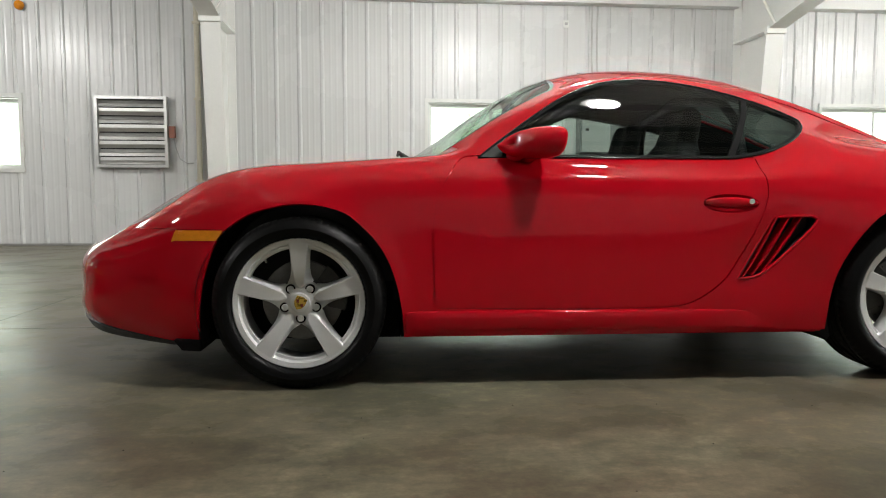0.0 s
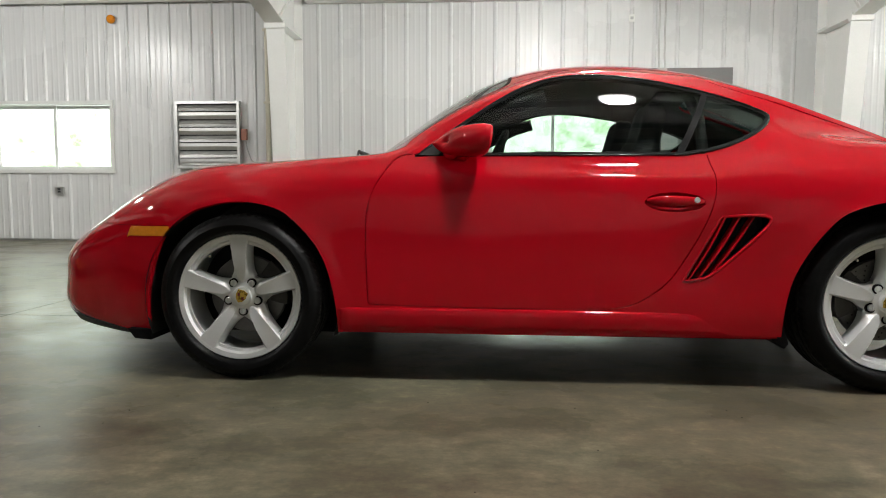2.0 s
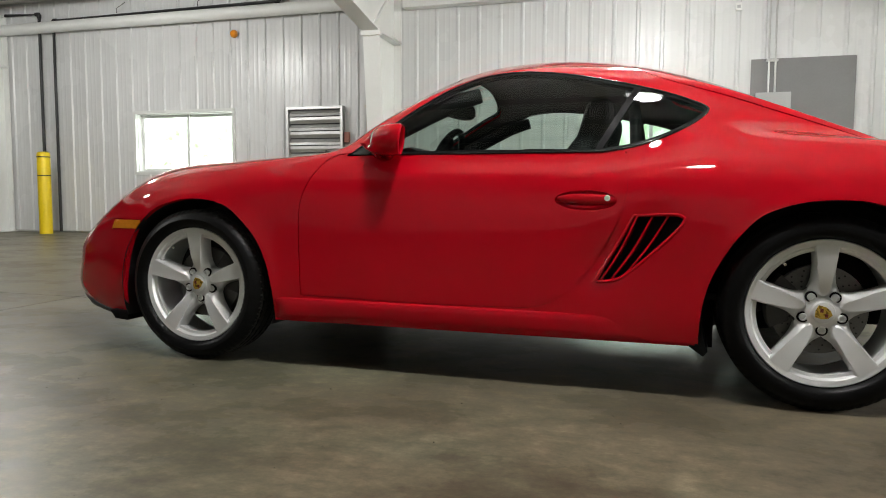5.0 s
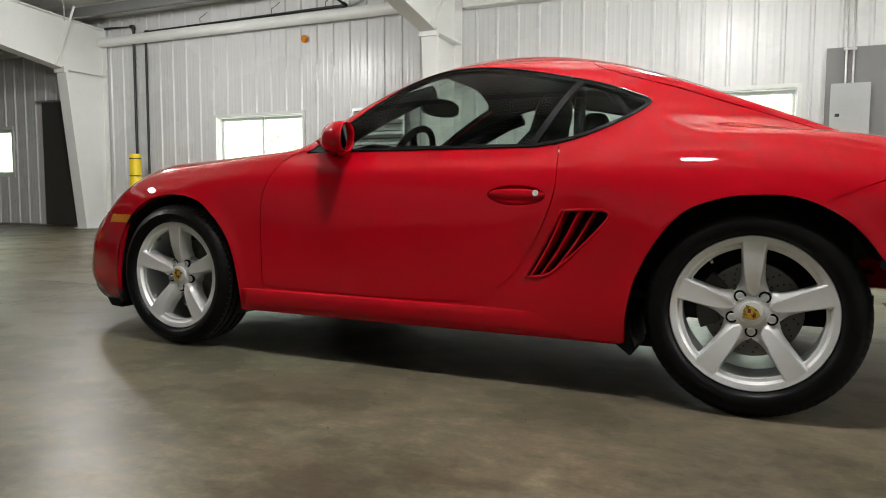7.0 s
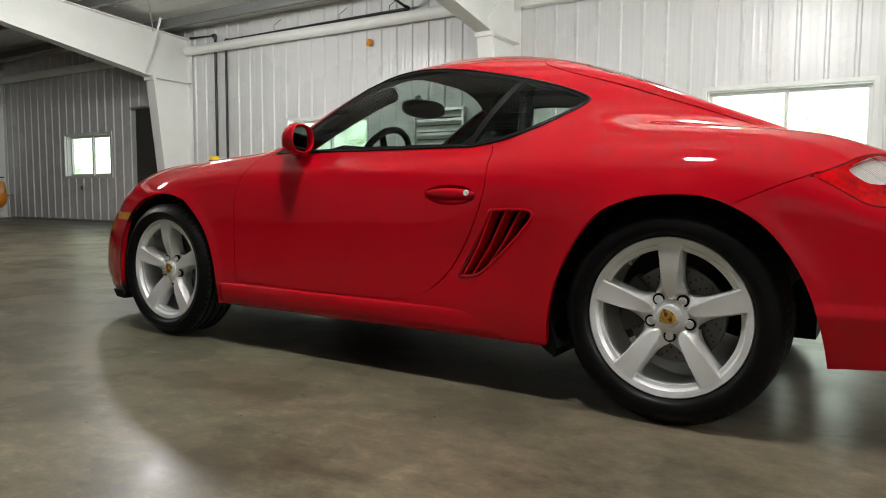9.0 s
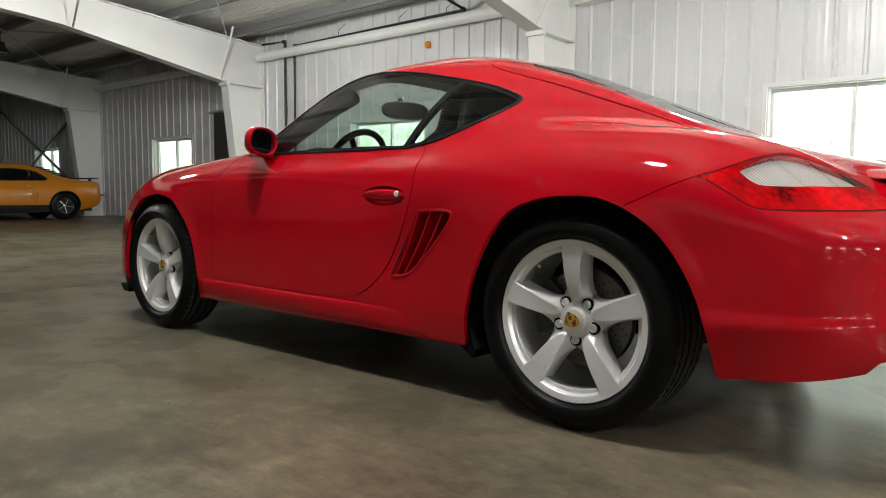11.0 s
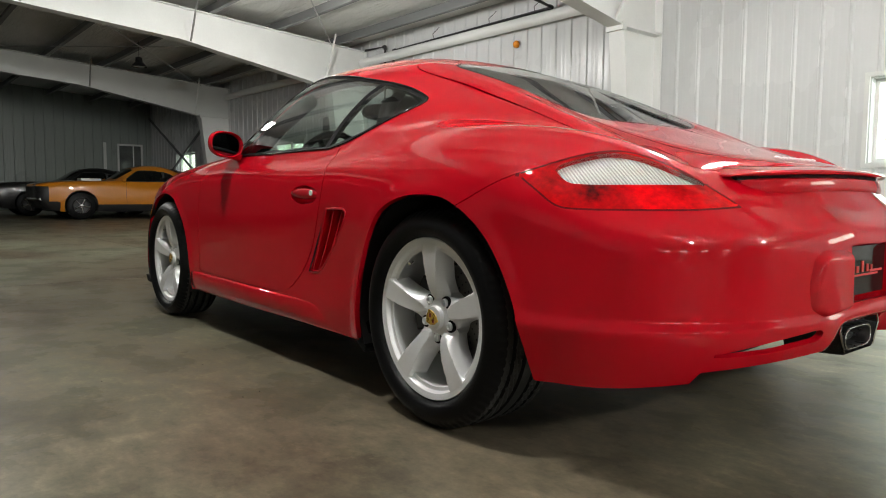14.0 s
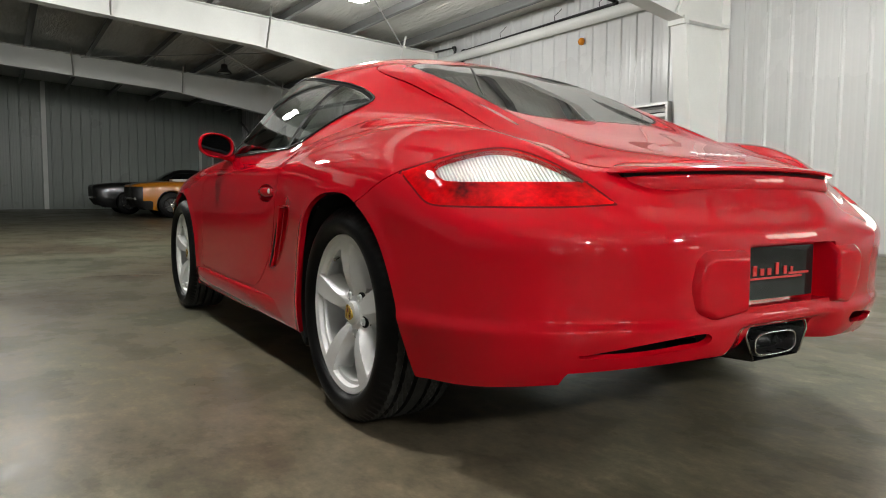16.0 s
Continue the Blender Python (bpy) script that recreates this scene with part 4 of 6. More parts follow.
def rear_pane(p):
    """Normal of the rear window: a shallow crown across, falling towards the tail."""
    n = np.array([-float(np.interp(p[0], [1.93, 2.15, 2.4, 2.62], [-.36, -.44, -.42, -.37])), .24 * p[1], 1.0])
    return n / np.linalg.norm(n)


def skin_part(name, ids, material, parent, label="", sides="both", flange=0.018, inset=0.0, pane=None):
    """Part of the car's skin from chosen faces, mirrored as asked, with its edges turned in; pane gives a glass sheet's own normals."""
    made = []
    for side in (("both",) if sides == "both" else ("left", "right")):
        verts, normals, faces = [], [], []
        for s in ((1, -1) if side == "both" else ((1,) if side == "left" else (-1,))):
            flip = np.array([1, s, 1])
            index, rim = {}, {}
            for fi in ids:
                loop = SKIN_FACES[fi]
                new_loop = []
                for v in loop:
                    if v not in index:
                        index[v] = len(verts)
                        verts.append((SKIN[v] - SKIN_N[v] * inset) * flip)
                        normals.append((pane(SKIN[v]) if pane else SKIN_N[v]) * flip)
                    new_loop.append(index[v])
                for a, b in zip(loop, loop[1:] + loop[:1]):
                    if (b, a) in rim:
                        del rim[(b, a)]
                    else:
                        rim[(a, b)] = 1
                faces.append(new_loop if s > 0 else new_loop[::-1])
            if flange:
                outer, inner = {}, {}
                for a, b in rim:
                    if abs(SKIN[a][1]) < 1e-5 and abs(SKIN[b][1]) < 1e-5:
                        continue
                    for v in (a, b):
                        if v not in outer:
                            outer[v] = len(verts)
                            verts.append((SKIN[v] - SKIN_N[v] * inset) * flip)
                            normals.append(np.zeros(3))
                            inner[v] = len(verts)
                            verts.append((SKIN[v] - SKIN_N[v] * (inset + flange)) * flip)
                            normals.append(np.zeros(3))
                    q = [outer[b], outer[a], inner[a], inner[b]]
                    faces.append(q if s > 0 else q[::-1])
        me = bpy.data.meshes.new(name)
        me.from_pydata([tuple(v) for v in verts], [], faces)
        me.materials.append(material)
        me.shade_smooth()
        me.normals_split_custom_set_from_vertices([tuple(n) for n in normals])
        ob = new(name, me)
        ob.parent = parent
        if label:
            ob["label"] = label
        made.append(ob)
    return made


def make_ribbed():
    m, b, nt = shader("ribbed_silver_reflector", (0.9, 0.9, 0.88), 0.25, 0.3)
    tc = nt.nodes.new("ShaderNodeTexCoord")
    w = nt.nodes.new("ShaderNodeTexWave")
    w.wave_type, w.bands_direction = "BANDS", "DIAGONAL"
    w.inputs["Scale"].default_value, w.inputs["Distortion"].default_value = 48, 0.6
    nt.links.new(tc.outputs["Object"], w.inputs["Vector"])
    r = ramp(nt, w.outputs[0], [(0.2, (0.62, 0.61, 0.59)), (0.7, (0.95, 0.95, 0.93))])
    nt.links.new(r.outputs[0], b.inputs["Base Color"])
    bump(nt, b, w.outputs[0], 0.8, 0.004)
    return m


RIBBED = make_ribbed()
SEAL_RED = worn("dark_red_rubber", (0.10, 0.001, 0.003), 0.6, vary=0.2, scale=14, grain=150, relief=0.0, spec=0.05)
CAR = pose(-0.300, 3.425, 0, 0, 0, -1.0)
car = thing("sports_car", "glossy red two-seat coupe parked on the concrete floor", "car", CAR)

claim(inside("arch_f") | inside("arch_r") | inside("vent") | inside("slot") | inside("pipe") | inside("valance") | inside("bay") | inside("cup"))
skin_part("windscreen", claim(inside("screen_in")), CAR_GLASS, car, flange=0.004)
skin_part("windscreen_seal", claim(inside("screen")), RUBBER, car, flange=0.012)
skin_part("rear_window", claim(inside("back_in")), DARK_GLASS, car, "dark tinted rear window", flange=0.004, pane=rear_pane)
skin_part("rear_window_seal", claim(inside("back")), RUBBER, car, flange=0.012)
g_in = inside("glass_in")
pillar = (VALUE["pillar_a"] > 0) & (VALUE["pillar_b"] < 0) & (np.abs(VALUE["pillar_a"]) < .9)
sail = inside("glass") & (VALUE["quarter"] < 0)
skin_part("mirror_base", claim(sail), DARK, car, sides="pair", flange=0.01)
skin_part("door_window", claim(g_in & (VALUE["pillar_a"] < 0) | g_in & (SKIN_MID[:, 0] < 1.54)), CAR_GLASS, car, sides="pair", flange=0.004, pane=side_pane)
skin_part("quarter_window", claim(g_in & ~pillar & (SKIN_MID[:, 0] > 1.6)), CAR_GLASS, car, sides="pair", flange=0.004, pane=side_pane)
skin_part("window_seal", claim(inside("glass")), RUBBER, car, "black rubber window seal", sides="pair", flange=0.016)
white = skin_part("reversing_lens", claim(inside("tail_white")), LENS_CLEAR, car, "clear ribbed lens", sides="pair", flange=0.004)
lamps = skin_part("tail_light", claim(inside("tail_in")), LENS_RED, car, "red tail light lens", sides="pair", flange=0.02)
for lamp, w in zip(lamps, white):
    w.parent = lamp
    w.visible_shadow = False
silver = np.nonzero(inside("tail_white"))[0]
for lamp, m_ in zip(lamps, skin_part("reflector", silver, RIBBED, car, "ribbed silver reflector", sides="pair", flange=0, inset=0.014)):
    m_.parent = lamp
skin_part("tail_light_seal", claim(inside("tail")), SEAL_RED, car, sides="pair", flange=0.02)
heads = skin_part("headlight", claim(inside("head")), LENS_CLEAR, car, "clear headlight lens", sides="pair", flange=0.02)
bright = np.nonzero(inside("head"))[0]
for lamp, m_ in zip(heads, skin_part("reflector", bright, RIBBED, car, "bright headlight bowl", sides="pair", flange=0, inset=0.02)):
    m_.parent = lamp
skin_part("side_marker", claim(inside("marker")), AMBER, car, "amber side marker lamp", sides="pair", flange=0.01, inset=-0.002)
skin_part("panel_flange", claim(strip("tail_seam") | strip("nose_seam") | strip("door") | strip("hatch") | strip("hood")), PAINT, car, "red flange at the bottom of the panel gaps", flange=0, inset=0.009)
doors = skin_part("door", claim(inside("door_in")), PAINT, car, sides="pair")
skin_part("rear_hatch", claim(inside("hatch_in")), PAINT, car)
skin_part("hood", claim(inside("hood_in")), PAINT, car)
skin_part("chin_spoiler", claim(inside("chin")), DARK, car, "black chin spoiler", inset=-0.006)
front = (SKIN_MID[:, 0] < -.2) & (SKIN_MID[:, 2] < .6 + .02 * (SKIN_MID[:, 0] < -.66))
skin_part("front_bumper", claim(front), PAINT, car)
seam_z = np.interp(SKIN_MID[:, 0], [2.45, 2.604, 2.70, 2.775, 2.9], [.60, .678, .722, .752, .80])
rear = (SKIN_MID[:, 0] > 2.5) & (SKIN_MID[:, 2] < seam_z)
skin_part("rear_bumper", claim(rear), PAINT, car)
rest = np.nonzero(~used)[0]
skin_part("body", rest, PAINT, car)

# Cabin lining: the same skin, set inwards and dark.
lining = np.nonzero((SKIN_MID[:, 0] > .52) & (SKIN_MID[:, 0] < 2.3) & (SKIN_MID[:, 2] > .86) & ~inside("glass") & ~inside("screen") & ~inside("back"))[0]
skin_part("headliner", lining, CABIN, car, "black cloth headliner", flange=0, inset=0.022)
cards = np.nonzero((SKIN_MID[:, 0] > .35) & (SKIN_MID[:, 0] < 1.95) & (SKIN_MID[:, 2] < .862) & (SKIN_MID[:, 2] > .33) & (np.abs(SKIN_MID[:, 1]) > .5))[0]
skin_part("door_card", cards, CABIN, car, sides="pair", flange=0, inset=0.05)
reach = np.nonzero((SKIN_MID[:, 0] > 2.1) & (SKIN_MID[:, 0] < 2.95) & (SKIN_MID[:, 2] > .6) & ~inside("back") & ~inside("arch_r"))[0]
skin_part("trunk_lining", reach, CABIN, car, flange=0, inset=0.03)


# ---- under the skin ----
bm = bmesh.new()
box(bm, -.62, 2.1, -.50, .50, .12, .36)
box(bm, 2.1, 2.78, -.48, .48, .24, .36)
box(bm, 2.92, 3.06, -.50, .50, .37, .42)
for x0, x1, w, z in ((-.62, -.42, .70, .19), (.46, 1.98, .72, .165), (2.80, 2.90, .66, .34)):
    box(bm, x0, x1, -w, -.50, z, .34)
    box(bm, x0, x1, .50, w, z, .34)
part("underbody", bm, RUBBER, car)
part("cabin_floor", boxed(.35, 2.2, -.78, .78, .345, .37), CABIN, car)
part("engine_cover", boxed(1.86, 2.7, -.60, .60, .40, .80), CABIN, car, bevel=0.05, smooth=True)
for cx, cz, cr in (FRONT_ARCH, REAR_ARCH):
    for s in (-1, 1):
        bm = bmesh.new()
        ring = []
        for k in range(33):
            t = math.pi * (1.12 - (1.24 if cx < 1 else 0.98) * k / 32)
            ring.append([bm.verts.new((cx + r * math.cos(t), s * y, cz + r * math.sin(t))) for r, y in ((cr + .012, .86), (cr + .02, .70), (cr + .01, .50), (.02, .49))])
        for a, b in zip(ring, ring[1:]):
            for k in range(3):
                bm.faces.new((a[k], a[k + 1], b[k + 1], b[k]))
        part("wheel_arch_liner", bm, DARK, car, "black plastic arch liner", smooth=True)
for x, z in ((.41, .12), (2.0, .165)):
    for s in (-1, 1):
        bm = bmesh.new()
        prism(bm, [(x - .03, z + .14), (x + .03, z + .14), (x + .06, z + .01), (x + .045, z - .01), (x - .01, z + .03)] if x > 1 else [(-.46, .19), (-.36, .19), (-.36, .145), (-.43, .15)], "y", s * .62, s * .85)
        part("mud_flap", bm, RUBBER, car, bevel=0.006)


# ---- wheels ----
def make_tyre(radius, width):
    """Sidewall and tread with its ring grooves and slanted cuts as real relief."""
    R, w, rim = radius, width / 2, 0.236
    prof = [(.2395, -w + .036), (.2458, -w + .024), (.250, -w + .012), (.262, -w + .002), (.280, -w - .002), (R - .030, -w + .005), (R - .018, -w + .013), (R - .006, -w + .028)]
    n = 40
    tread = [(R - .002 * (abs(a) / w) ** 2, a) for a in np.linspace(-w + .036, w - .036, n)]
    prof = prof + tread + [(r, -a) for r, a in prof[::-1]]
    sides = 288
    bm = bmesh.new()
    rings = []
    for r, a in prof:
        ring = []
        for k in range(sides):
            t = 2 * math.pi * k / sides
            rr = r
            if abs(a) < w - .02:
                for c in (-.062, -.022, .022, .062):
                    if abs(a - c * w / .117) < .0045:
                        rr = r - .007
                if abs(a) > .07 * w / .117:
                    ph = (k / 4 + abs(a) * 30) % 1
                elif abs(a) > .026:
                    ph = (k / 6 + abs(a) * 70) % 1
                else:
                    ph = 0.5
                if ph < .2:
                    rr = min(rr, r - .005)
            ring.append(bm.verts.new((rr * math.sin(t), a, rr * math.cos(t))))
        rings.append(ring)
    for a, b in zip(rings, rings[1:]):
        for k in range(sides):
            bm.faces.new((a[k], b[k], b[(k + 1) % sides], a[(k + 1) % sides]))
    bmesh.ops.recalc_face_normals(bm, faces=bm.faces)
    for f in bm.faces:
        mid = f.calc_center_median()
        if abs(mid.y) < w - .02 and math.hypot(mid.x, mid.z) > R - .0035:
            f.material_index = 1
    return bm


def make_rim_barrel(depth):
    bm = bmesh.new()
    lathe(bm, [(.224, depth), (.224, depth - .01), (.219, .10), (.212, .06), (.2065, .030), (.2045, .022), (.2065, .0175), (.2165, .0155), (.2185, .013), (.2205, .006), (.2235, .0025), (.2415, -.001), (.2445, .003), (.2445, .012), (.236, .02), (.232, .06), (.232, depth)], 96, "y", False)
    return bm


def make_spoke():
    """A fifth of the cast wheel, its spoke pointing up: a petal-shaped flat face, hollowed flanks, and its share of the dished hub."""
    radii = (.036, .041, .047, .053, .058, .063, .069, .076, .083, .090, .097, .106, .118, .132, .148, .165, .182, .198, .210, .218, .2235, .2275)
    across = 25
    bm = bmesh.new()
    rows_f, rows_s = [], []
    for r in radii:
        web = float(np.interp(r, [.080, .086, .093, .102, .115, .135, .17, .20, .212, .220, .2275], [.0600, .0500, .0430, .0385, .0355, .0345, .0355, .0375, .0398, .0455, .0550]))
        face = float(np.interp(r, [.056, .059, .064, .072, .084, .10, .13, .165, .20, .2275], [0, .0068, .0115, .0155, .0186, .0212, .0252, .0290, .0324, .0355]))
        y_face = float(np.interp(r, [.036, .056, .064, .078, .10, .13, .165, .20, .2275], [.030, .030, .0262, .0205, .0135, .007, .003, .0012, .0]))
        y_hub = float(np.interp(r, [.036, .045, .06, .075, .088, .10, .13], [.031, .034, .0385, .043, .050, .060, .075]))
        wide = min(radians(36), math.asin(min(1, web / r)))
        front = []
        for k in range(across):
            u = -1 + 2 * k / (across - 1)
            turn = wide * math.copysign(abs(u) ** .85, u)
            side = abs(r * math.sin(turn))
            span = max(r * math.sin(wide) - face, 1e-4)
            fall = min(1, max(0, side - face) / span)
            y = y_face + .0008 * (1 - min(1, side / max(face, 1e-4)) ** 2) + .036 * (fall ** .8)
            if r < .13:
                y = min(y, y_hub) if face > 0 else y_hub
            if r > .21:
                y -= (y - y_face - .006) * (r - .21) / .0175 if y > y_face + .006 else 0
            front.append(bm.verts.new((r * math.sin(turn), y, r * math.cos(turn))))
        rows_f.append(front)
        rows_s.append([bm.verts.new((v.co.x * .97, v.co.y + .032, v.co.z)) for v in (front[0], front[-1])] if wide < radians(35.9) else None)
    for a, b in zip(rows_f, rows_f[1:]):
        for k in range(across - 1):
            bm.faces.new((a[k], a[k + 1], b[k + 1], b[k]))
    for i in range(len(radii) - 1):
        if rows_s[i] and rows_s[i + 1]:
            bm.faces.new((rows_f[i][0], rows_f[i + 1][0], rows_s[i + 1][0], rows_s[i][0]))
            bm.faces.new((rows_s[i][1], rows_s[i + 1][1], rows_f[i + 1][-1], rows_f[i][-1]))
    bmesh.ops.recalc_face_normals(bm, faces=bm.faces)
    return bm


def make_wheel(x, y, radius, width, vented, turn, outward):
    """A wheel lies with its outer face towards -y; turned about for the far side."""
    w = new("wheel")
    w.parent = car
    w["label"] = "five-spoke silver alloy wheel with a low black tyre"
    w.matrix_local = pose(x, y, radius, 0, 0, 0 if outward < 0 else 180)
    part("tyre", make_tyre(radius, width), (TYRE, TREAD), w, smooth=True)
    rim = part("rim", make_rim_barrel(width - .03), ALLOY, w, smooth=True)
    off = -width / 2 + .022
    rim.location.y = off
    me = None
    for k in range(5):
        if me is None:
            sp = part("spoke", make_spoke(), ALLOY, w, smooth=True)
            me = sp.data
        else:
            sp = new("spoke", me)
            sp.parent = w
        sp.matrix_local = pose(0, off, 0, 0, turn + 72 * k, 0)
    bm = bmesh.new()
    lathe(bm, [(.080, .11), (.082, .072), (.076, .056), (.04, .050)], 60, "y", False)
    hub = part("hub", bm, ALLOY, w, smooth=True)
    hub.location.y = off
    bm = bmesh.new()
    lathe(bm, [(.0375, .036), (.0375, .026), (.034, .020), (.02, .0165), (.0005, .016)], 40, "y", False)
    cap = part("centre_cap", bm, ALLOY, w, smooth=True)
    cap.location.y = off
    bm = bmesh.new()
    prism(bm, [(-.0205, .022), (0, .026), (.0205, .022), (.021, .0), (.014, -.016), (0, -.026), (-.014, -.016), (-.021, 0)], "y", .0135, .0185)
    crest = part("crest", bm, GOLD, cap, "small gold shield, drawn plain")
    crest.matrix_local = pose(0, 0, 0, 0, -75 if x > 1 else 25, 0)
    bm = bmesh.new()
    for q in ((-.012, .002, -.002, .015), (.003, -.014, .012, -.002)):
        box(bm, q[0], q[2], .0128, .0140, min(q[1], q[3]), max(q[1], q[3]))
    part("crest_field", bm, AMBER_DARK, cap)
    for k in range(5):
        a = radians(turn + 36 + 72 * k)
        bm = bmesh.new()
        lathe(bm, [(.0128, .06), (.0128, .033), (.0118, .029), (.008, .028), (.0075, .035), (.0005, .035)], 20, "y", False)
        b = part("lug_bolt", bm, ALLOY, w, smooth=True)
        b.location = (.061 * math.sin(a), off + .001, .061 * math.cos(a))
        # Black ring stands in for the shade of a recess round the bolt.
        bm = bmesh.new()
        lathe(bm, [(.0192, .050), (.0188, .0338), (.0165, .0325), (.0130, .0335)], 20, "y", False)
        c = part("bolt_recess_shade", bm, RUBBER, w, smooth=True)
        c.location = (.061 * math.sin(a), off + .0035, .061 * math.cos(a))
    bm = bmesh.new()
    a = radians(turn - 38)
    tube(bm, [(.206 * math.sin(a), off + .035, .206 * math.cos(a)), (.196 * math.sin(a), off + .018, .196 * math.cos(a))], .005, 8)
    part("valve", bm, CHROME, w)
    # brake
    bm = bmesh.new()
    lathe(bm, [(.05, .085), (.075, .083), (.077, .098), (.150, .098), (.152, .101), (.152, .124), (.05, .124)], 72, "y", False)
    disc = part("brake_disc", bm, BRAKE, w, smooth=True)
    disc.location.y = off
    if vented:
        bm = bmesh.new()
        for ring, (r, n) in enumerate(((.093, 20), (.108, 20), (.123, 20), (.138, 20))):
            for k in range(n):
                t = 2 * math.pi * (k + ring * .28) / n
                c = Vector((r * math.sin(t), .0976, r * math.cos(t)))
                vs = [bm.verts.new(c + Vector((.0035 * math.cos(q), 0, .0035 * math.sin(q)))) for q in (2 * math.pi * j / 8 for j in range(8))]
                bm.faces.new(vs)
        part("brake_holes", bm, DARK, disc)
    bm = bmesh.new()
    arc = [(r * math.sin(t), r * math.cos(t)) for r, ts in ((.168, range(0, 10)), (.1, range(9, -1, -1))) for t in (radians(-34 + 68 * q / 9) for q in ts)]
    prism(bm, arc, "y", .075, .15)
    cal = part("brake_caliper", bm, CAST, w, bevel=0.006)
    cal.matrix_local = pose(0, off, 0, 0, (70 if x < 1 else -80) * (1 if outward < 0 else -1), 0)
    return w


AMBER_DARK = worn("dark_red_enamel", (0.16, 0.02, 0.015), 0.3, vary=0.2, scale=80, grain=300, relief=0.0)
for x, r, wd, tr, vented in ((0.002, .322, .225, .768, False), (2.412, .328, .262, .749, True)):
    for s in (-1, 1):
        make_wheel(x, s * tr, r, wd, vented, 0.0, s)


# ---- fittings ----
def mirror_shell(s):
    """A teardrop housing with a flat rear face that holds the glass."""
    holder = new("wing_mirror")
    holder.parent = car
    holder["label"] = "red wing mirror"
    bm = bmesh.new()
    n, rings = 28, []
    for k, (x, f) in enumerate(((.735, .05), (.738, .28), (.75, .55), (.775, .78), (.81, .93), (.85, 1.0), (.885, 1.0), (.905, .965), (.912, .92), (.905, .86), (.89, .84))):
        ring = []
        for j in range(n):
            t = 2 * math.pi * j / n
            c, q = math.cos(t), math.sin(t)
            c, q = math.copysign(abs(c) ** .8, c), math.copysign(abs(q) ** .8, q)
            yy = -.806 - .072 * min(1, max(0, (x - .735) / .15)) + .088 * f * c
            zz = .914 + (.062 if q > 0 else .056) * f * q - .006 * c * f
            ring.append(bm.verts.new((x + .04 - .03 * c * (1 - f * .3) + .008 * q, -s * yy if s > 0 else yy, zz)))
        rings.append(ring)
    for a, b in zip(rings, rings[1:]):
        for j in range(n):
            bm.faces.new((a[j], a[(j + 1) % n], b[(j + 1) % n], b[j]))
    bm.faces.new(rings[0][::-1])
    bmesh.ops.recalc_face_normals(bm, faces=bm.faces)
    part("housing", bm, PAINT, holder, smooth="all")
    bm = bmesh.new()
    ring = [bm.verts.new((.936 - .020 * c + .006 * q, s * (.878 - .074 * c), .914 + .050 * q - .005 * c)) for c, q in ((math.cos(2 * math.pi * j / n), math.sin(2 * math.pi * j / n)) for j in range(n))]
    bm.faces.new(ring)
    ext = bmesh.ops.extrude_face_region(bm, geom=bm.faces[:])
    bmesh.ops.translate(bm, verts=[v for v in ext["geom"] if isinstance(v, bmesh.types.BMVert)], vec=(-.004, 0, 0))
    bmesh.ops.recalc_face_normals(bm, faces=bm.faces)
    part("mirror_glass", bm, MIRROR, holder, "dark mirror glass")
    bm = bmesh.new()
    for a in ((.82, .885), (.86, .878)):
        tube(bm, [(a[0] - .02, s * .755, a[1] - .018), (a[0] + .01, s * .80, a[1] - .014), (a[0] + .02, s * .85, a[1])], [.02, .018, .02], 12)
    part("mirror_arm", bm, PAINT, holder, smooth=True)


MIRROR = worn("mirror_silver", (0.3, 0.32, 0.33), 0.02, 1.0, vary=0.02, scale=4, grain=20, relief=0.0, rvary=0.01)
for s in (-1, 1):
    mirror_shell(s)

from mathutils.kdtree import KDTree
SIDE_TREE = KDTree(NU * NV)
for k, p in enumerate(SURF.reshape(-1, 3)):
    SIDE_TREE.insert((p[0], 0.05 * p[1], p[2]), k)
SIDE_TREE.balance()


def skin_out(x, z):
    """Half width of the skin at a place in the side view."""
    got = [(SURF.reshape(-1, 3)[k], 1 / (d + 1e-3) ** 2) for _, k, d in SIDE_TREE.find_n((x, -.043, z), 4)]
    return -sum(p[1] * w for p, w in got) / sum(w for _, w in got)


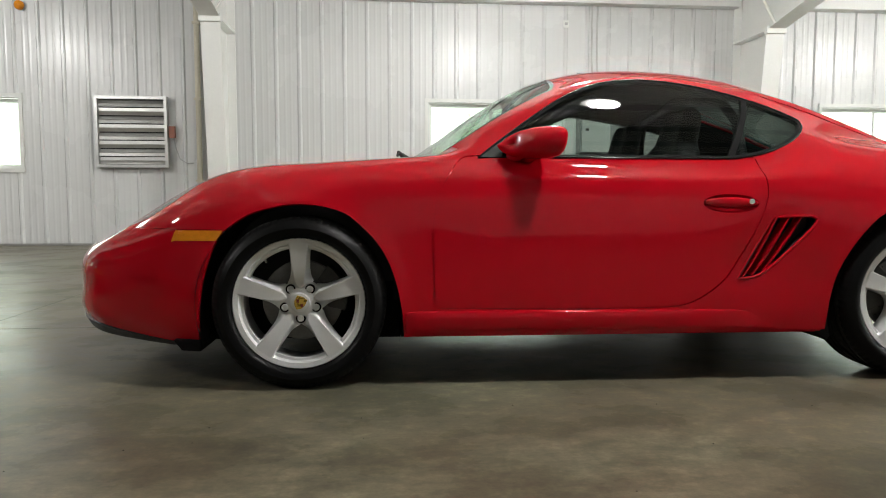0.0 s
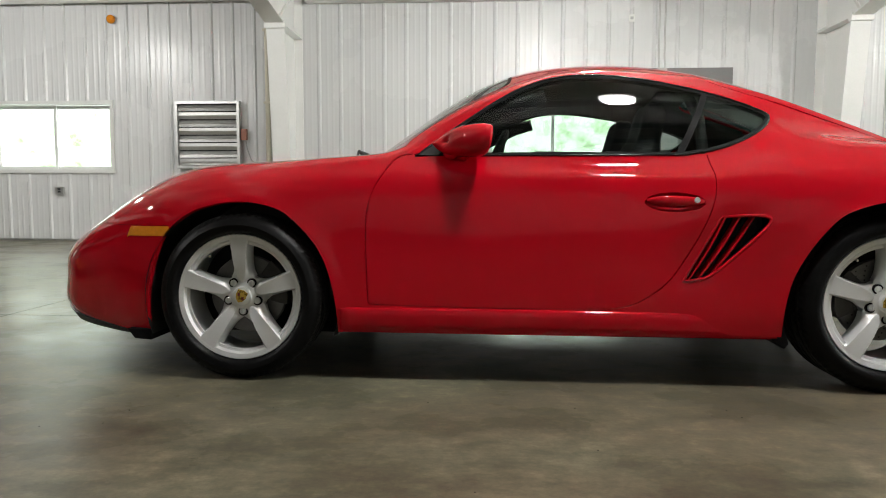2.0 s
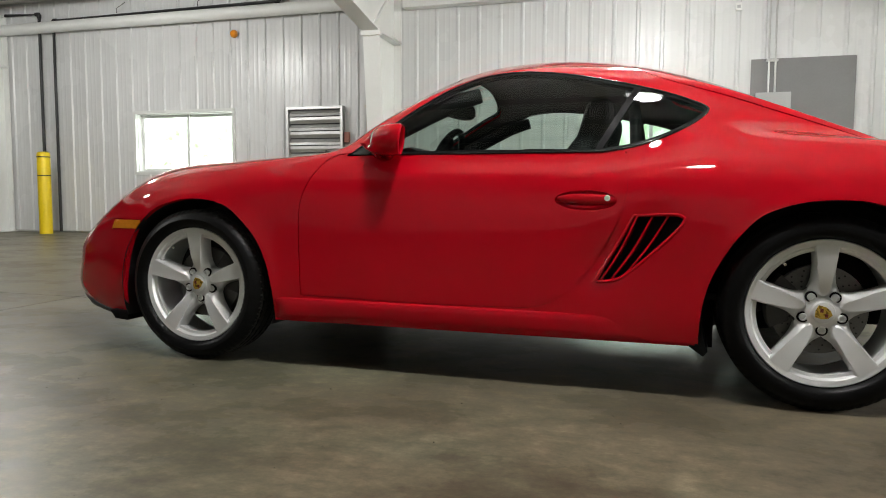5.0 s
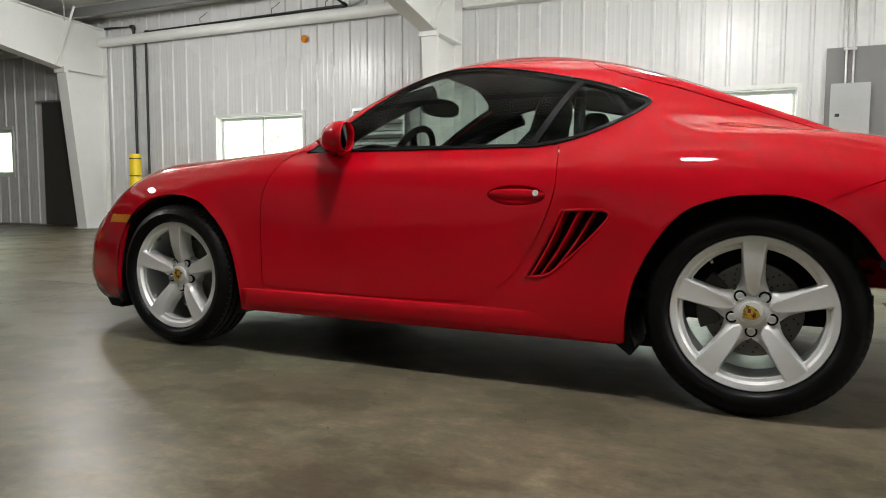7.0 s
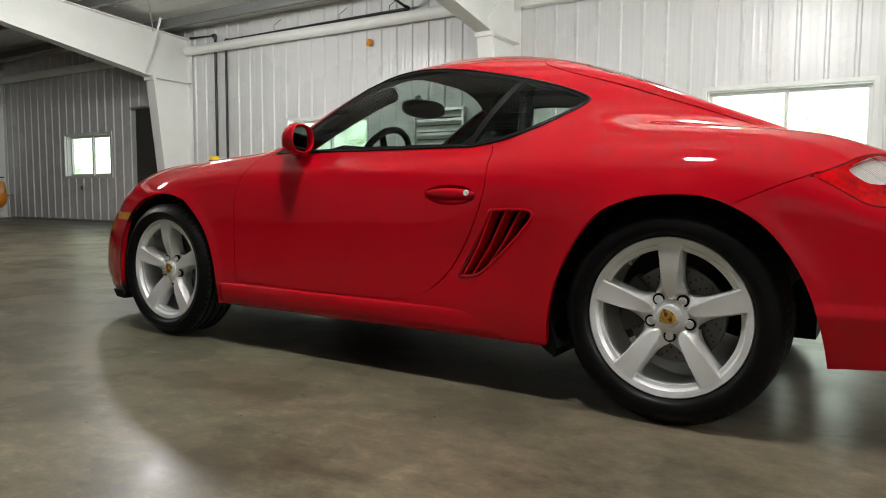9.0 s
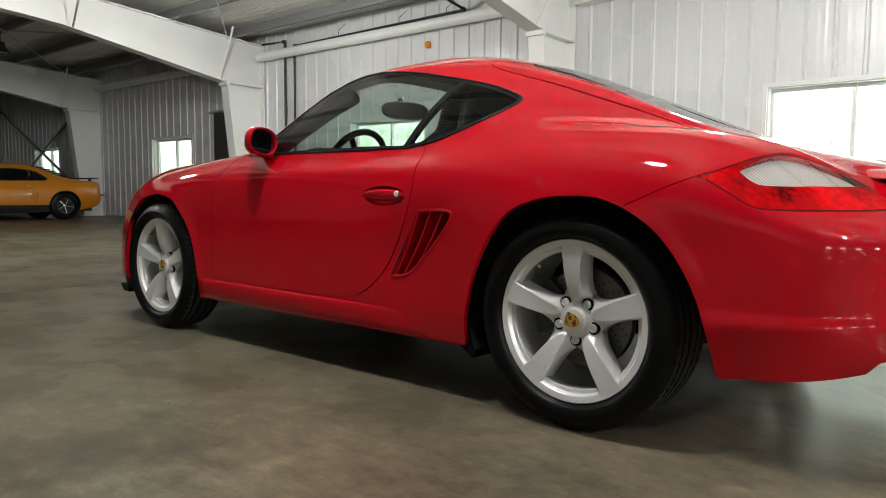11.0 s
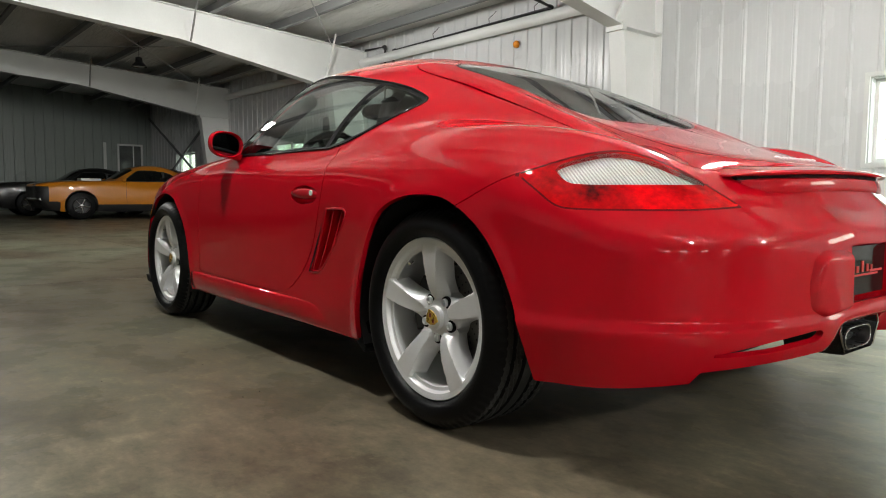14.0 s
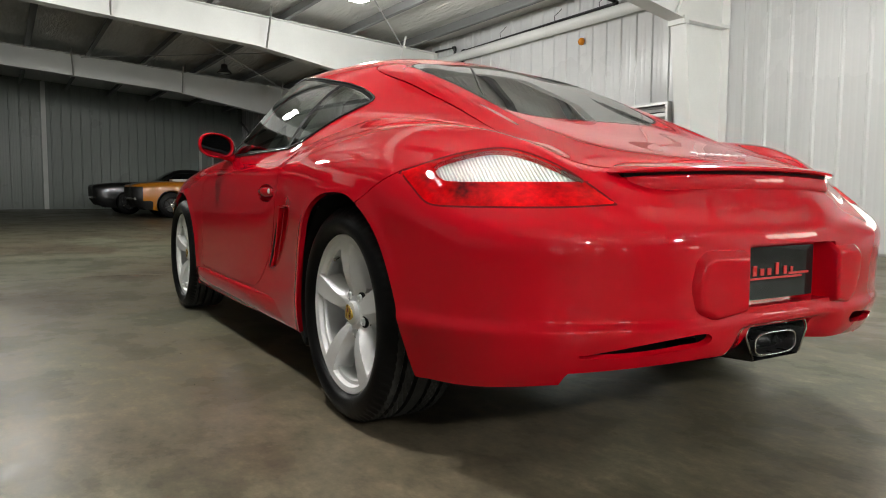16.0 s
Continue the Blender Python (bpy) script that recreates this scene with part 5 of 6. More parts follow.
# Door handles: a lens-shaped pull in its cup, with the lock at its rear end.
for s, door in zip((-1, 1), doors):
    bm = bmesh.new()
    n = 14
    rings = []
    for k in range(17):
        u = k / 16
        w = .0195 * (math.sin(math.pi * (0.04 + .92 * u)) ** .45)
        ring = []
        for j in range(n):
            t = 2 * math.pi * j / n
            ring.append(bm.verts.new((1.538 + .205 * u, s * (.852 + .009 * math.cos(t) + .009 * math.sin(math.pi * u)), .6985 - .004 * u + w * math.sin(t))))
        rings.append(ring)
    for a, b in zip(rings, rings[1:]):
        for j in range(n):
            bm.faces.new((a[j], a[(j + 1) % n], b[(j + 1) % n], b[j]))
    bm.faces.new(rings[0][::-1])
    bm.faces.new(rings[-1])
    bmesh.ops.recalc_face_normals(bm, faces=bm.faces)
    part("door_handle", bm, PAINT, door, smooth="all")
    bm = bmesh.new()
    lathe(bm, [(.0105, .0), (.0105, .003), (.009, .0045), (.006, .0045), (.0055, .0025), (.0005, .0025)], 20, "y")
    lock = part("lock", bm, ALLOY, door, "round metal lock", smooth=True)
    lock.matrix_local = pose(1.713, s * .868, .700, 0, 0, 0 if s > 0 else 180)
    bm = bmesh.new()
    hoops = []
    for r, depth in ((1.0, 0.0), (.97, .005), (.9, .013), (.75, .022), (.5, .028), (.2, .030)):
        hoops.append([bm.verts.new((1.637 + (x - 1.637) * r, s * (skin_out(1.637 + (x - 1.637) * r, .692 + (z - .692) * r) - depth), .692 + (z - .692) * r)) for x, z in CUP[::4]])
    for a, b in zip(hoops, hoops[1:]):
        for j in range(len(a)):
            bm.faces.new((a[j], a[(j + 1) % len(a)], b[(j + 1) % len(a)], b[j]))
    bm.faces.new(hoops[-1])
    bmesh.ops.recalc_face_normals(bm, faces=bm.faces)
    part("handle_cup", bm, PAINT, door, smooth="all")

# Gloss-black bead round the side glass.
for s in (-1, 1):
    bm = bmesh.new()
    tube(bm, [(x, s * (skin_out(x, z) + .001), z) for x, z in GLASS_LINE[::3]], .0045, 8, closed=True)
    part("window_trim", bm, GLOSS_BLACK, car, "thin gloss-black bead round the side glass", smooth="all")

# Side vents: a dark box behind the opening and three swept blades.
for s in (-1, 1):
    bm = bmesh.new()
    outline = [(x, z) for x, z in VENT[::3]]
    prism(bm, outline, "y", s * .70, s * .86)
    for f in [f for f in bm.faces if abs(f.calc_center_median().y - s * .86) < .002]:
        bm.faces.remove(f)
    bmesh.ops.reverse_faces(bm, faces=bm.faces[:])
    vent = part("side_vent", bm, DARK, car, "dark air intake with three red blades")
    bm = bmesh.new()
    tube(bm, [(x, s * (skin_out(x, z) - .0035), z) for x, z in VENT[::2]], .0065, 8, closed=True)
    part("vent_frame", bm, PAINT, vent, smooth="all")
    for k in range(3):
        top, low = (1.818 + .052 * k, .648), (1.690 + .042 * k, .405 + .012 * k)
        bm = bmesh.new()
        rows_b = []
        for q in range(13):
            u = q / 12
            x = top[0] + (low[0] - top[0]) * u ** .92 + .012 * math.sin(math.pi * u)
            z = top[1] + (low[1] - top[1]) * u
            e = .853 + .012 * (1 - u) - .004 * k
            th = .0035
            rows_b.append([bm.verts.new(p) for p in ((x - th, s * (e - .045), z), (x - .002, s * e, z), (x + .0035, s * e, z - .003), (x + .009, s * (e - .045), z - .008))])
        for a, b in zip(rows_b, rows_b[1:]):
            for j in range(4):
                bm.faces.new((a[j], a[(j + 1) % 4], b[(j + 1) % 4], b[j]))
        bm.faces.new(rows_b[0][::-1])
        bm.faces.new(rows_b[-1])
        bmesh.ops.recalc_face_normals(bm, faces=bm.faces)
        part("vent_blade", bm, PAINT, vent, smooth=True)

# Tail: spoiler lip, black strip for the gap's shade, red band under it.
def swept(name, span, section, material, label=""):
    """A bar that follows the tail's curve from side to side; section(u) gives its outline at a place across."""
    bm = bmesh.new()
    rows_b = []
    for k in range(61):
        u = -1 + 2 * k / 60
        y = span * u
        q = (y / .46) ** 2
        x, z = 3.236 - .055 * q - .065 * q ** 4, .760 - .012 * q
        rows_b.append([bm.verts.new((x + a, y, z + b)) for a, b in section(abs(u))])
    n = len(rows_b[0])
    for a, b in zip(rows_b, rows_b[1:]):
        for j in range(n):
            bm.faces.new((a[j], a[(j + 1) % n], b[(j + 1) % n], b[j]))
    bm.faces.new(rows_b[0][::-1])
    bm.faces.new(rows_b[-1])
    bmesh.ops.recalc_face_normals(bm, faces=bm.faces)
    return part(name, bm, material, car, label, smooth=True)


swept("rear_spoiler", .455, lambda u: [(a, b * (1 - .7 * u ** 12)) for a, b in ((-.13, .026), (-.10, .0275), (-.04, .0185), (-.01, .0135), (0, .0115), (.005, .007), (.003, .002), (-.006, -.001), (-.05, .0), (-.13, .002))], PAINT)
swept("spoiler_gap_shade", .43, lambda u: ((-.13, .004), (-.022, .001), (-.020, -.010), (-.13, -.010)), RUBBER, "black strip standing for the shaded gap under the spoiler")
swept("spoiler_base", .425, lambda u: [(a - .012 * u ** 6, b) for a, b in ((-.13, -.007), (-.014, -.007), (-.007, -.011), (-.001, -.036), (-.005, -.045), (-.02, -.048), (-.13, -.05))], PAINT)

# Sill covers between the wheel arches, proud of the doors, dying into the rear wings.
for s in (-1, 1):
    bm = bmesh.new()
    rows_b = []
    for k in range(41):
        u = k / 40
        x = .396 + 1.62 * u
        w = float(np.interp(x, [.396, 1.3, 1.6, 1.8, 2.02], [.8535, .8535, .851, .850, .853]))
        top = .289 - .004 * u
        f = float(np.interp(x, [1.35, 1.95], [1, .15]))
        rows_b.append([bm.verts.new((x, s * (w + a * f if a > 0 else w + a), b)) for a, b in ((-.02, top + .001), (.006, top), (.0105, top - .002), (.0135, top - .008), (.0145, top - .03), (.011, .225), (.004, .200), (-.006, .191), (-.05, .189))])
    for a, b in zip(rows_b, rows_b[1:]):
        for j in range(8):
            bm.faces.new((a[j], a[j + 1], b[j + 1], b[j]))
    bm.faces.new(rows_b[0])
    bmesh.ops.recalc_face_normals(bm, faces=bm.faces)
    part("sill_cover", bm, PAINT, car, smooth="all")

# Two boxy guards beside the plate bay, and the bay's tray.
for s in (-1, 1):
    bm = bmesh.new()
    base = [(3.22, .392, .418), (3.22, .408, .48), (3.22, .396, .580), (3.235, .33, .626), (3.235, .18, .630), (3.24, .18, .392), (3.22, .30, .378)]
    face = [(3.304, .324, .424), (3.312, .337, .48), (3.316, .329, .540), (3.322, .306, .548), (3.332, .190, .550), (3.334, .190, .420), (3.316, .28, .404)]
    lo = [bm.verts.new((x, s * y, z)) for x, y, z in base]
    hi = [bm.verts.new((x, s * y, z)) for x, y, z in face]
    for k in range(7):
        bm.faces.new((lo[k], lo[(k + 1) % 7], hi[(k + 1) % 7], hi[k]))
    bm.faces.new(hi)
    bmesh.ops.recalc_face_normals(bm, faces=bm.faces)
    bmesh.ops.bevel(bm, geom=bm.edges[:], offset=.011, segments=4, affect="EDGES", profile=0.5)
    part("bumper_guard", bm, PAINT, car, smooth="all").location.y = -.012
bm = bmesh.new()
box(bm, 3.20, 3.262, -.195, .195, .42, .58)
for y0, y1, z0, z1 in ((-.197, -.185, .41, .59), (.185, .197, .41, .59), (-.185, .185, .577, .589), (-.185, .185, .411, .423)):
    box(bm, 3.22, 3.298, y0, y1, z0, z1)
part("plate_recess", bm, PAINT, car, bevel=.002)

# The plate on the tail: black, with its red lettering as plain bars.
plate = part("plate", boxed(3.276, 3.282, -.152, .152, .433, .567), worn("black_plate", (0.012, 0.013, 0.013), 0.06, vary=0.2, scale=9, grain=80, relief=0, spec=0.25, coat=0.1), car, "black dealer plate with red bars", bevel=0.004)
RED_INK = worn("red_plate_print", (0.6, 0.03, 0.03), 0.35, vary=0.1, scale=20, grain=90, relief=0)
bm = bmesh.new()
for y0, y1, z0, z1 in ((-.12, .10, .484, .489), (.04, .13, .492, .498), (-.11, -.095, .494, .52), (-.08, -.065, .494, .512), (-.05, -.035, .494, .512), (-.015, -.003, .494, .525), (.02, .032, .494, .515), (.05, .06, .498, .512)):
    box(bm, 3.2815, 3.2845, y0, y1, z0, z1)
part("print", bm, RED_INK, plate)
plate.location.y = -.018
# model script on the hatch, drawn as a plain bright line
bm = bmesh.new()
def hatch_z(x, y):
    i = np.argmin((SURF[..., 0] - x) ** 2 + (SURF[..., 1] + abs(y)) ** 2)
    return SURF.reshape(-1, 3)[i, 2] + (SURF.reshape(-1, 3)[i, 0] - x) * .37


pts = []
for k in range(90):
    u = k / 89
    a = 2 * math.pi * (6.5 * u)
    x = 3.088 + (.009 if k > 12 else .016) * math.cos(a)
    y = -.135 + .235 * u + .006 * math.sin(a)
    pts.append((x, y, hatch_z(x, y) + .006))
tube(bm, pts, .0032, 6)
part("script_badge", bm, ALLOY, car, "bright metal script drawn as a plain line", smooth=True)

# Exhaust: an oval steel pipe in a black hood with a thin bright edge.
def rounded(w, h, r, n=6):
    out = []
    for cx, cy, a0 in ((w - r, h - r, 0), (-w + r, h - r, 90), (-w + r, -h + r, 180), (w - r, -h + r, 270)):
        out += [(cx + r * math.cos(radians(a0 + 90 * k / n)), cy + r * math.sin(radians(a0 + 90 * k / n))) for k in range(n + 1)]
    return out


def mouth(bm, rings):
    """Hoops of one outline joined front to back: (x, half width, half height, corner, centre height)."""
    loops = [[bm.verts.new((x, a, zc + b)) for a, b in rounded(w, h, r)] for x, w, h, r, zc in rings]
    for a, b in zip(loops, loops[1:]):
        for k in range(len(a)):
            bm.faces.new((a[k], a[(k + 1) % len(a)], b[(k + 1) % len(a)], b[k]))
    bmesh.ops.recalc_face_normals(bm, faces=bm.faces)
    return bm


def hood_line(w0, w1, z0, z1, r, n=6):
    """Half-round-cornered outline, wider at the top: half widths at foot and head, and their heights."""
    out = [(w0, z0)]
    out += [(w1 - r + r * math.cos(radians(90 * k / n)), z1 - r + r * math.sin(radians(90 * k / n))) for k in range(n + 1)]
    out += [(-w1 + r - r * math.sin(radians(90 * k / n)), z1 - r + r * math.cos(radians(90 * k / n))) for k in range(n + 1)]
    return out + [(-w0, z0)]


exhaust = new("exhaust")
exhaust.parent = car
exhaust["label"] = "black exhaust surround with an oval steel pipe"
exhaust.location = (.006, -.004, .003)
PIPE_STEEL = worn("sooty_pipe_steel", (0.13, 0.13, 0.13), 0.3, 0.9, vary=0.3, scale=25, grain=140, relief=0.0)
bm = bmesh.new()
hoops = []
for x, q in ((3.12, .016), (3.255, .002), (3.268, .0), (3.270, -.004), (3.262, -.010), (3.235, -.022), (3.215, -.040)):
    hoops.append([bm.verts.new((x, a, b)) for a, b in hood_line(.098 + q, .130 + q, .268 - q * .4, .367 + q * .7, max(.012, .034 + q))])
for a, b in zip(hoops, hoops[1:]):
    for k in range(len(a)):
        bm.faces.new((a[k], a[(k + 1) % len(a)], b[(k + 1) % len(a)], b[k]))
bm.faces.new(hoops[-1])
bmesh.ops.recalc_face_normals(bm, faces=bm.faces)
part("surround", bm, GLOSS_BLACK, exhaust, "black moulded surround", smooth=True)
bm = bmesh.new()
tube(bm, [(3.271, a, b) for a, b in hood_line(.099, .131, .275, .368, .034, 10)], .0026, 8)
part("surround_trim", bm, CHROME, exhaust, "thin bright trim", smooth="all")
part("tail_pipe", mouth(bmesh.new(), [(3.10, .078, .028, .026, .306), (3.262, .090, .032, .030, .308), (3.268, .0895, .0315, .030, .308), (3.268, .086, .028, .027, .308), (3.262, .083, .025, .024, .308), (3.12, .076, .022, .021, .306)]), PIPE_STEEL, exhaust, "oval steel tail pipe, dark inside", smooth=True)
bm = bmesh.new()
tube(bm, [(3.268, .088 * math.copysign(abs(math.cos(a)) ** .6, math.cos(a)), .308 + .0295 * math.copysign(abs(math.sin(a)) ** .6, math.sin(a))) for a in (2 * math.pi * k / 40 for k in range(40))], .0022, 6, closed=True)
part("pipe_lip", bm, CHROME, exhaust, smooth="all")
# Dark plate across the pipe, standing in for the shadow inside it.
part("pipe_shadow", boxed(3.19, 3.195, -.078, .078, .284, .330), CAST, exhaust)
# Black sheets behind the bumper slots stand in for the shade inside.
for s in (-1, 1):
    bm = bmesh.new()
    prism(bm, [(s * -a, b) for a, b in ((-.60, .29), (-.27, .30), (-.27, .395), (-.60, .385))], "x", 3.08, 3.14)
    part("slot_backing", bm, RUBBER, car, "black sheet put behind the bumper slot for its shade")

# rubber strips on the nose and the wipers on the cowl
for s in (-1, 1):
    bm = bmesh.new()
    tube(bm, [(-.925, s * .10, .435), (-.915, s * .22, .435), (-.890, s * .36, .432)], .012, 8)
    part("bumper_strip", bm, RUBBER, car)
for y0, y1 in ((-.42, .05), (.02, .42)):
    bm = bmesh.new()
    tube(bm, [(.40 + .1 * abs(y0), y0, .884), (.425, (y0 + y1) / 2, .876), (.405, y1, .866)], [.006, .009, .007], 6)
    tube(bm, [(.392 + .1 * abs(y0), y0 - .03, .866), (.402, y1 - .06, .862)], .005, 6)
    part("wiper", bm, DARK, car, smooth=True)
bm = bmesh.new()
tube(bm, [(.368, -.36, .893), (.372, -.353, .910), (.415, -.24, .893), (.45, -.12, .875)], [.006, .008, .007, .005], 6)
tube(bm, [(.372, -.353, .913), (.395, -.33, .885), (.41, -.30, .86)], [.007, .009, .01], 6)
part("wiper_arm", bm, DARK, car, smooth=True)
part("cowl", boxed(.30, .46, -.46, .46, .80, .822), DARK, car)


# ---- cabin ----
def make_seat(y):
    seat = new("seat")
    seat.parent = car
    seat["label"] = "black leather bucket seat"
    seat.matrix_local = pose(1.30, y, .37)
    part("cushion", boxed(-.27, .22, -.24, .24, 0, .17), CABIN, seat, bevel=0.05, smooth=True)
    bm = bmesh.new()
    rows_s = []
    for z, x, w, d in ((.08, .16, .23, .07), (.25, .21, .245, .075), (.42, .26, .24, .07), (.53, .30, .205, .06), (.58, .32, .135, .052), (.64, .335, .125, .05), (.70, .345, .115, .045), (.73, .348, .08, .03)):
        rows_s.append([bm.verts.new((x + d * a, w * b, z)) for a, b in ((-.55, -1), (-1.1, -.86), (-.55, -.6), (-.6, .6), (-1.1, .86), (-.55, 1), (.6, .95), (1, .6), (1, -.6), (.6, -.95))])
    for a, b in zip(rows_s, rows_s[1:]):
        for k in range(10):
            bm.faces.new((a[k], a[(k + 1) % 10], b[(k + 1) % 10], b[k]))
    bm.faces.new(rows_s[0][::-1])
    bm.faces.new(rows_s[-1])
    bmesh.ops.recalc_face_normals(bm, faces=bm.faces)
    bmesh.ops.subdivide_edges(bm, edges=bm.edges[:], cuts=1, smooth=0.6, use_grid_fill=True)
    part("backrest", bm, CABIN, seat, smooth="all")


for y in (-.37, .37):
    make_seat(y)
wheel_at = pose(.955, -.36, .825, 0, -66, 0)
steer = new("steering_wheel")
steer.parent = car
steer.matrix_local = wheel_at
bm = bmesh.new()
tube(bm, [(.178 * math.cos(t), .178 * math.sin(t), 0) for t in (2 * math.pi * k / 48 for k in range(48))], .0155, 10, closed=True)
part("rim", bm, CABIN, steer, smooth="all")
part("boss", boxed(-.06, .06, -.075, .075, -.05, -.005), CABIN, steer, bevel=0.02, smooth=True)
for a in (90, 210, 330):
    bm = bmesh.new()
    tube(bm, [(.05 * math.cos(radians(a)), .05 * math.sin(radians(a)), -.02), (.172 * math.cos(radians(a)), .172 * math.sin(radians(a)), 0)], [.02, .013], 8)
    part("spoke", bm, CABIN, steer, smooth=True)
bm = bmesh.new()
prism(bm, [(.42, .50), (.42, .80), (.55, .845), (.80, .862), (.90, .835), (.92, .76), (.86, .62), (.80, .50)], "y", -.72, .72)
dash = part("dashboard", bm, CABIN, car, bevel=0.03, smooth=True)
bm = bmesh.new()
prism(bm, [(.74, .85), (.78, .90), (.86, .915), (.92, .895), (.93, .84)], "y", -.55, -.17)
part("instrument_hood", bm, CABIN, dash, bevel=0.025, smooth=True)
part("console", boxed(.85, 1.75, -.10, .10, .37, .60), CABIN, car, bevel=0.03, smooth=True)
part("bulkhead", boxed(1.76, 1.86, -.66, .66, .37, .86), CABIN, car, bevel=0.03, smooth=True)
inner_mirror = new("rear_view_mirror")
inner_mirror.parent = car
inner_mirror.matrix_local = pose(.93, .01, 1.128, 0, 0, -16)
inner_mirror.scale = (1.2, 1.2, 1.3)
bm = bmesh.new()
n, rings = 24, []
for x, f in ((-.03, .2), (-.028, .6), (-.018, .88), (0, 1), (.008, .97)):
    rings.append([bm.verts.new((x, .118 * f * math.copysign(abs(math.cos(t)) ** .75, math.cos(t)), .036 * f * math.copysign(abs(math.sin(t)) ** .75, math.sin(t)))) for t in (2 * math.pi * j / n for j in range(n))])
for a, b in zip(rings, rings[1:]):
    for j in range(n):
        bm.faces.new((a[j], a[(j + 1) % n], b[(j + 1) % n], b[j]))
bm.faces.new(rings[0][::-1])
bmesh.ops.recalc_face_normals(bm, faces=bm.faces)
part("casing", bm, DARK, inner_mirror, smooth=True)
bm = bmesh.new()
bm.faces.new([bm.verts.new((.0095, .108 * math.copysign(abs(math.cos(t)) ** .75, math.cos(t)), .030 * math.copysign(abs(math.sin(t)) ** .75, math.sin(t)))) for t in (2 * math.pi * j / n for j in range(n))])
part("mirror_glass", bm, MIRROR, inner_mirror)
bm = bmesh.new()
tube(bm, [(-.02, 0, .01), (-.03, 0, .035), (-.04, 0, .05)], .014, 8)
part("stalk", bm, DARK, inner_mirror, smooth=True)
# padded trim inside the windscreen pillars
FLAT, FLAT_N = SURF.reshape(-1, 3), NRM2.reshape(-1, 3)
for s in (-1, 1):
    line = []
    for x, z in ((.66, .87), (.75, .94), (.85, 1.01), (.96, 1.085), (1.06, 1.14), (1.16, 1.175)):
        k = int(np.argmin(((FLAT - np.array([x, -.625, z])) ** 2).sum(axis=1)))
        p = FLAT[k] - FLAT_N[k] * (.058 if (FLAT_N[k] * (FLAT[k] - np.array([1.2, 0, .7]))).sum() > 0 else -.058)
        line.append((p[0], -s * p[1], p[2]))
    bm = bmesh.new()
    tube(bm, line, [.036, .038, .038, .038, .036, .03], 12)
    part("pillar_trim", bm, CABIN, car, smooth="all")
# arch behind the seats
bm = bmesh.new()
tube(bm, [(1.80, -.62, .86), (1.79, -.57, 1.03), (1.77, -.48, 1.12), (1.76, 0, 1.19), (1.77, .48, 1.12), (1.79, .57, 1.03), (1.80, .62, .86)], .022, 10)
part("roof_hoop", bm, CABIN, car, smooth=True)


# ---- things on the north wall ----
W_IN = NORTH - 0.024                # face of the ribs

# louvred exhaust fan
fan = thing("louvre_fan", "galvanised wall fan with closed louvre blades", "wall fan", pose(-3.51, W_IN, 1.10))
bm = bmesh.new()
for a, b, c, d in ((-.49, .49, .95, .99), (-.49, .49, 0, .04), (-.49, -.45, .04, .95), (.45, .49, .04, .95)):
    box(bm, a, b, -.10, 0, c, d)
part("frame", bm, GALV, fan, bevel=0.004)
part("backing", boxed(-.45, .45, -.02, -.012, .04, .95), DARK, fan)
blade_h = .91 / 8
for k in range(8):
    z0 = .042 + k * blade_h
    lean = .030 if k % 2 else -.012
    bm = bmesh.new()
    prof = [(-.052 - lean, z0 + .004), (-.058 - lean * .2, z0 + blade_h * .42), (-.064 - lean * .2, z0 + blade_h * .47), (-.060 + lean * .2, z0 + blade_h * .53), (-.050 + lean, z0 + blade_h - .010)]
    prism(bm, prof + [(y + .004, z) for y, z in prof[::-1]], "x", -.448, .448)
    part("blade", bm, GALV, fan, bevel=0.0)
part("motor_box", boxed(.50, .58, -.07, -.002, .42, .58), worn("rust_red_enamel", (0.32, 0.12, 0.08), 0.5, vary=0.2, scale=14, grain=80), fan, "rust-red motor box", bevel=0.006)
bm = bmesh.new()
tube(bm, [(.56, -.03, .42), (.58, -.03, .28), (.64, -.03, .12), (.74, -.03, .06), (.82, -.02, .07)], .008, 8)
part("cable", bm, GREY_BOX, fan, smooth=True)

bm = bmesh.new()
tube(bm, [(-2.60, W_IN - .04, 0.02), (-2.60, W_IN - .04, 3.5)], .038, 14)
for z in (.9, 2.05, 3.1):
    box(bm, -2.65, -2.55, W_IN - .085, W_IN, z, z + .03)
tagged(part("drain_pipe", bm, worn("cream_pipe_paint", (0.62, 0.58, 0.47), 0.45, vary=0.08, scale=3, grain=40), smooth=True), "cream painted pipe down the ribbed wall", "pipe")

beacon = thing("warning_beacon", "small round amber warning lamp on the wall", "warning lamp", pose(-4.965, W_IN, 3.31))
bm = bmesh.new()
lathe(bm, [(.06, 0), (.06, -.02), (.055, -.024)], 24, "y")
part("base", bm, GREY_BOX, beacon, smooth=True)
bm = bmesh.new()
lathe(bm, [(.064, -.012), (.062, -.045), (.045, -.065), (.022, -.075), (.001, -.077)], 24, "y")
part("lens", bm, AMBER, beacon, smooth=True)

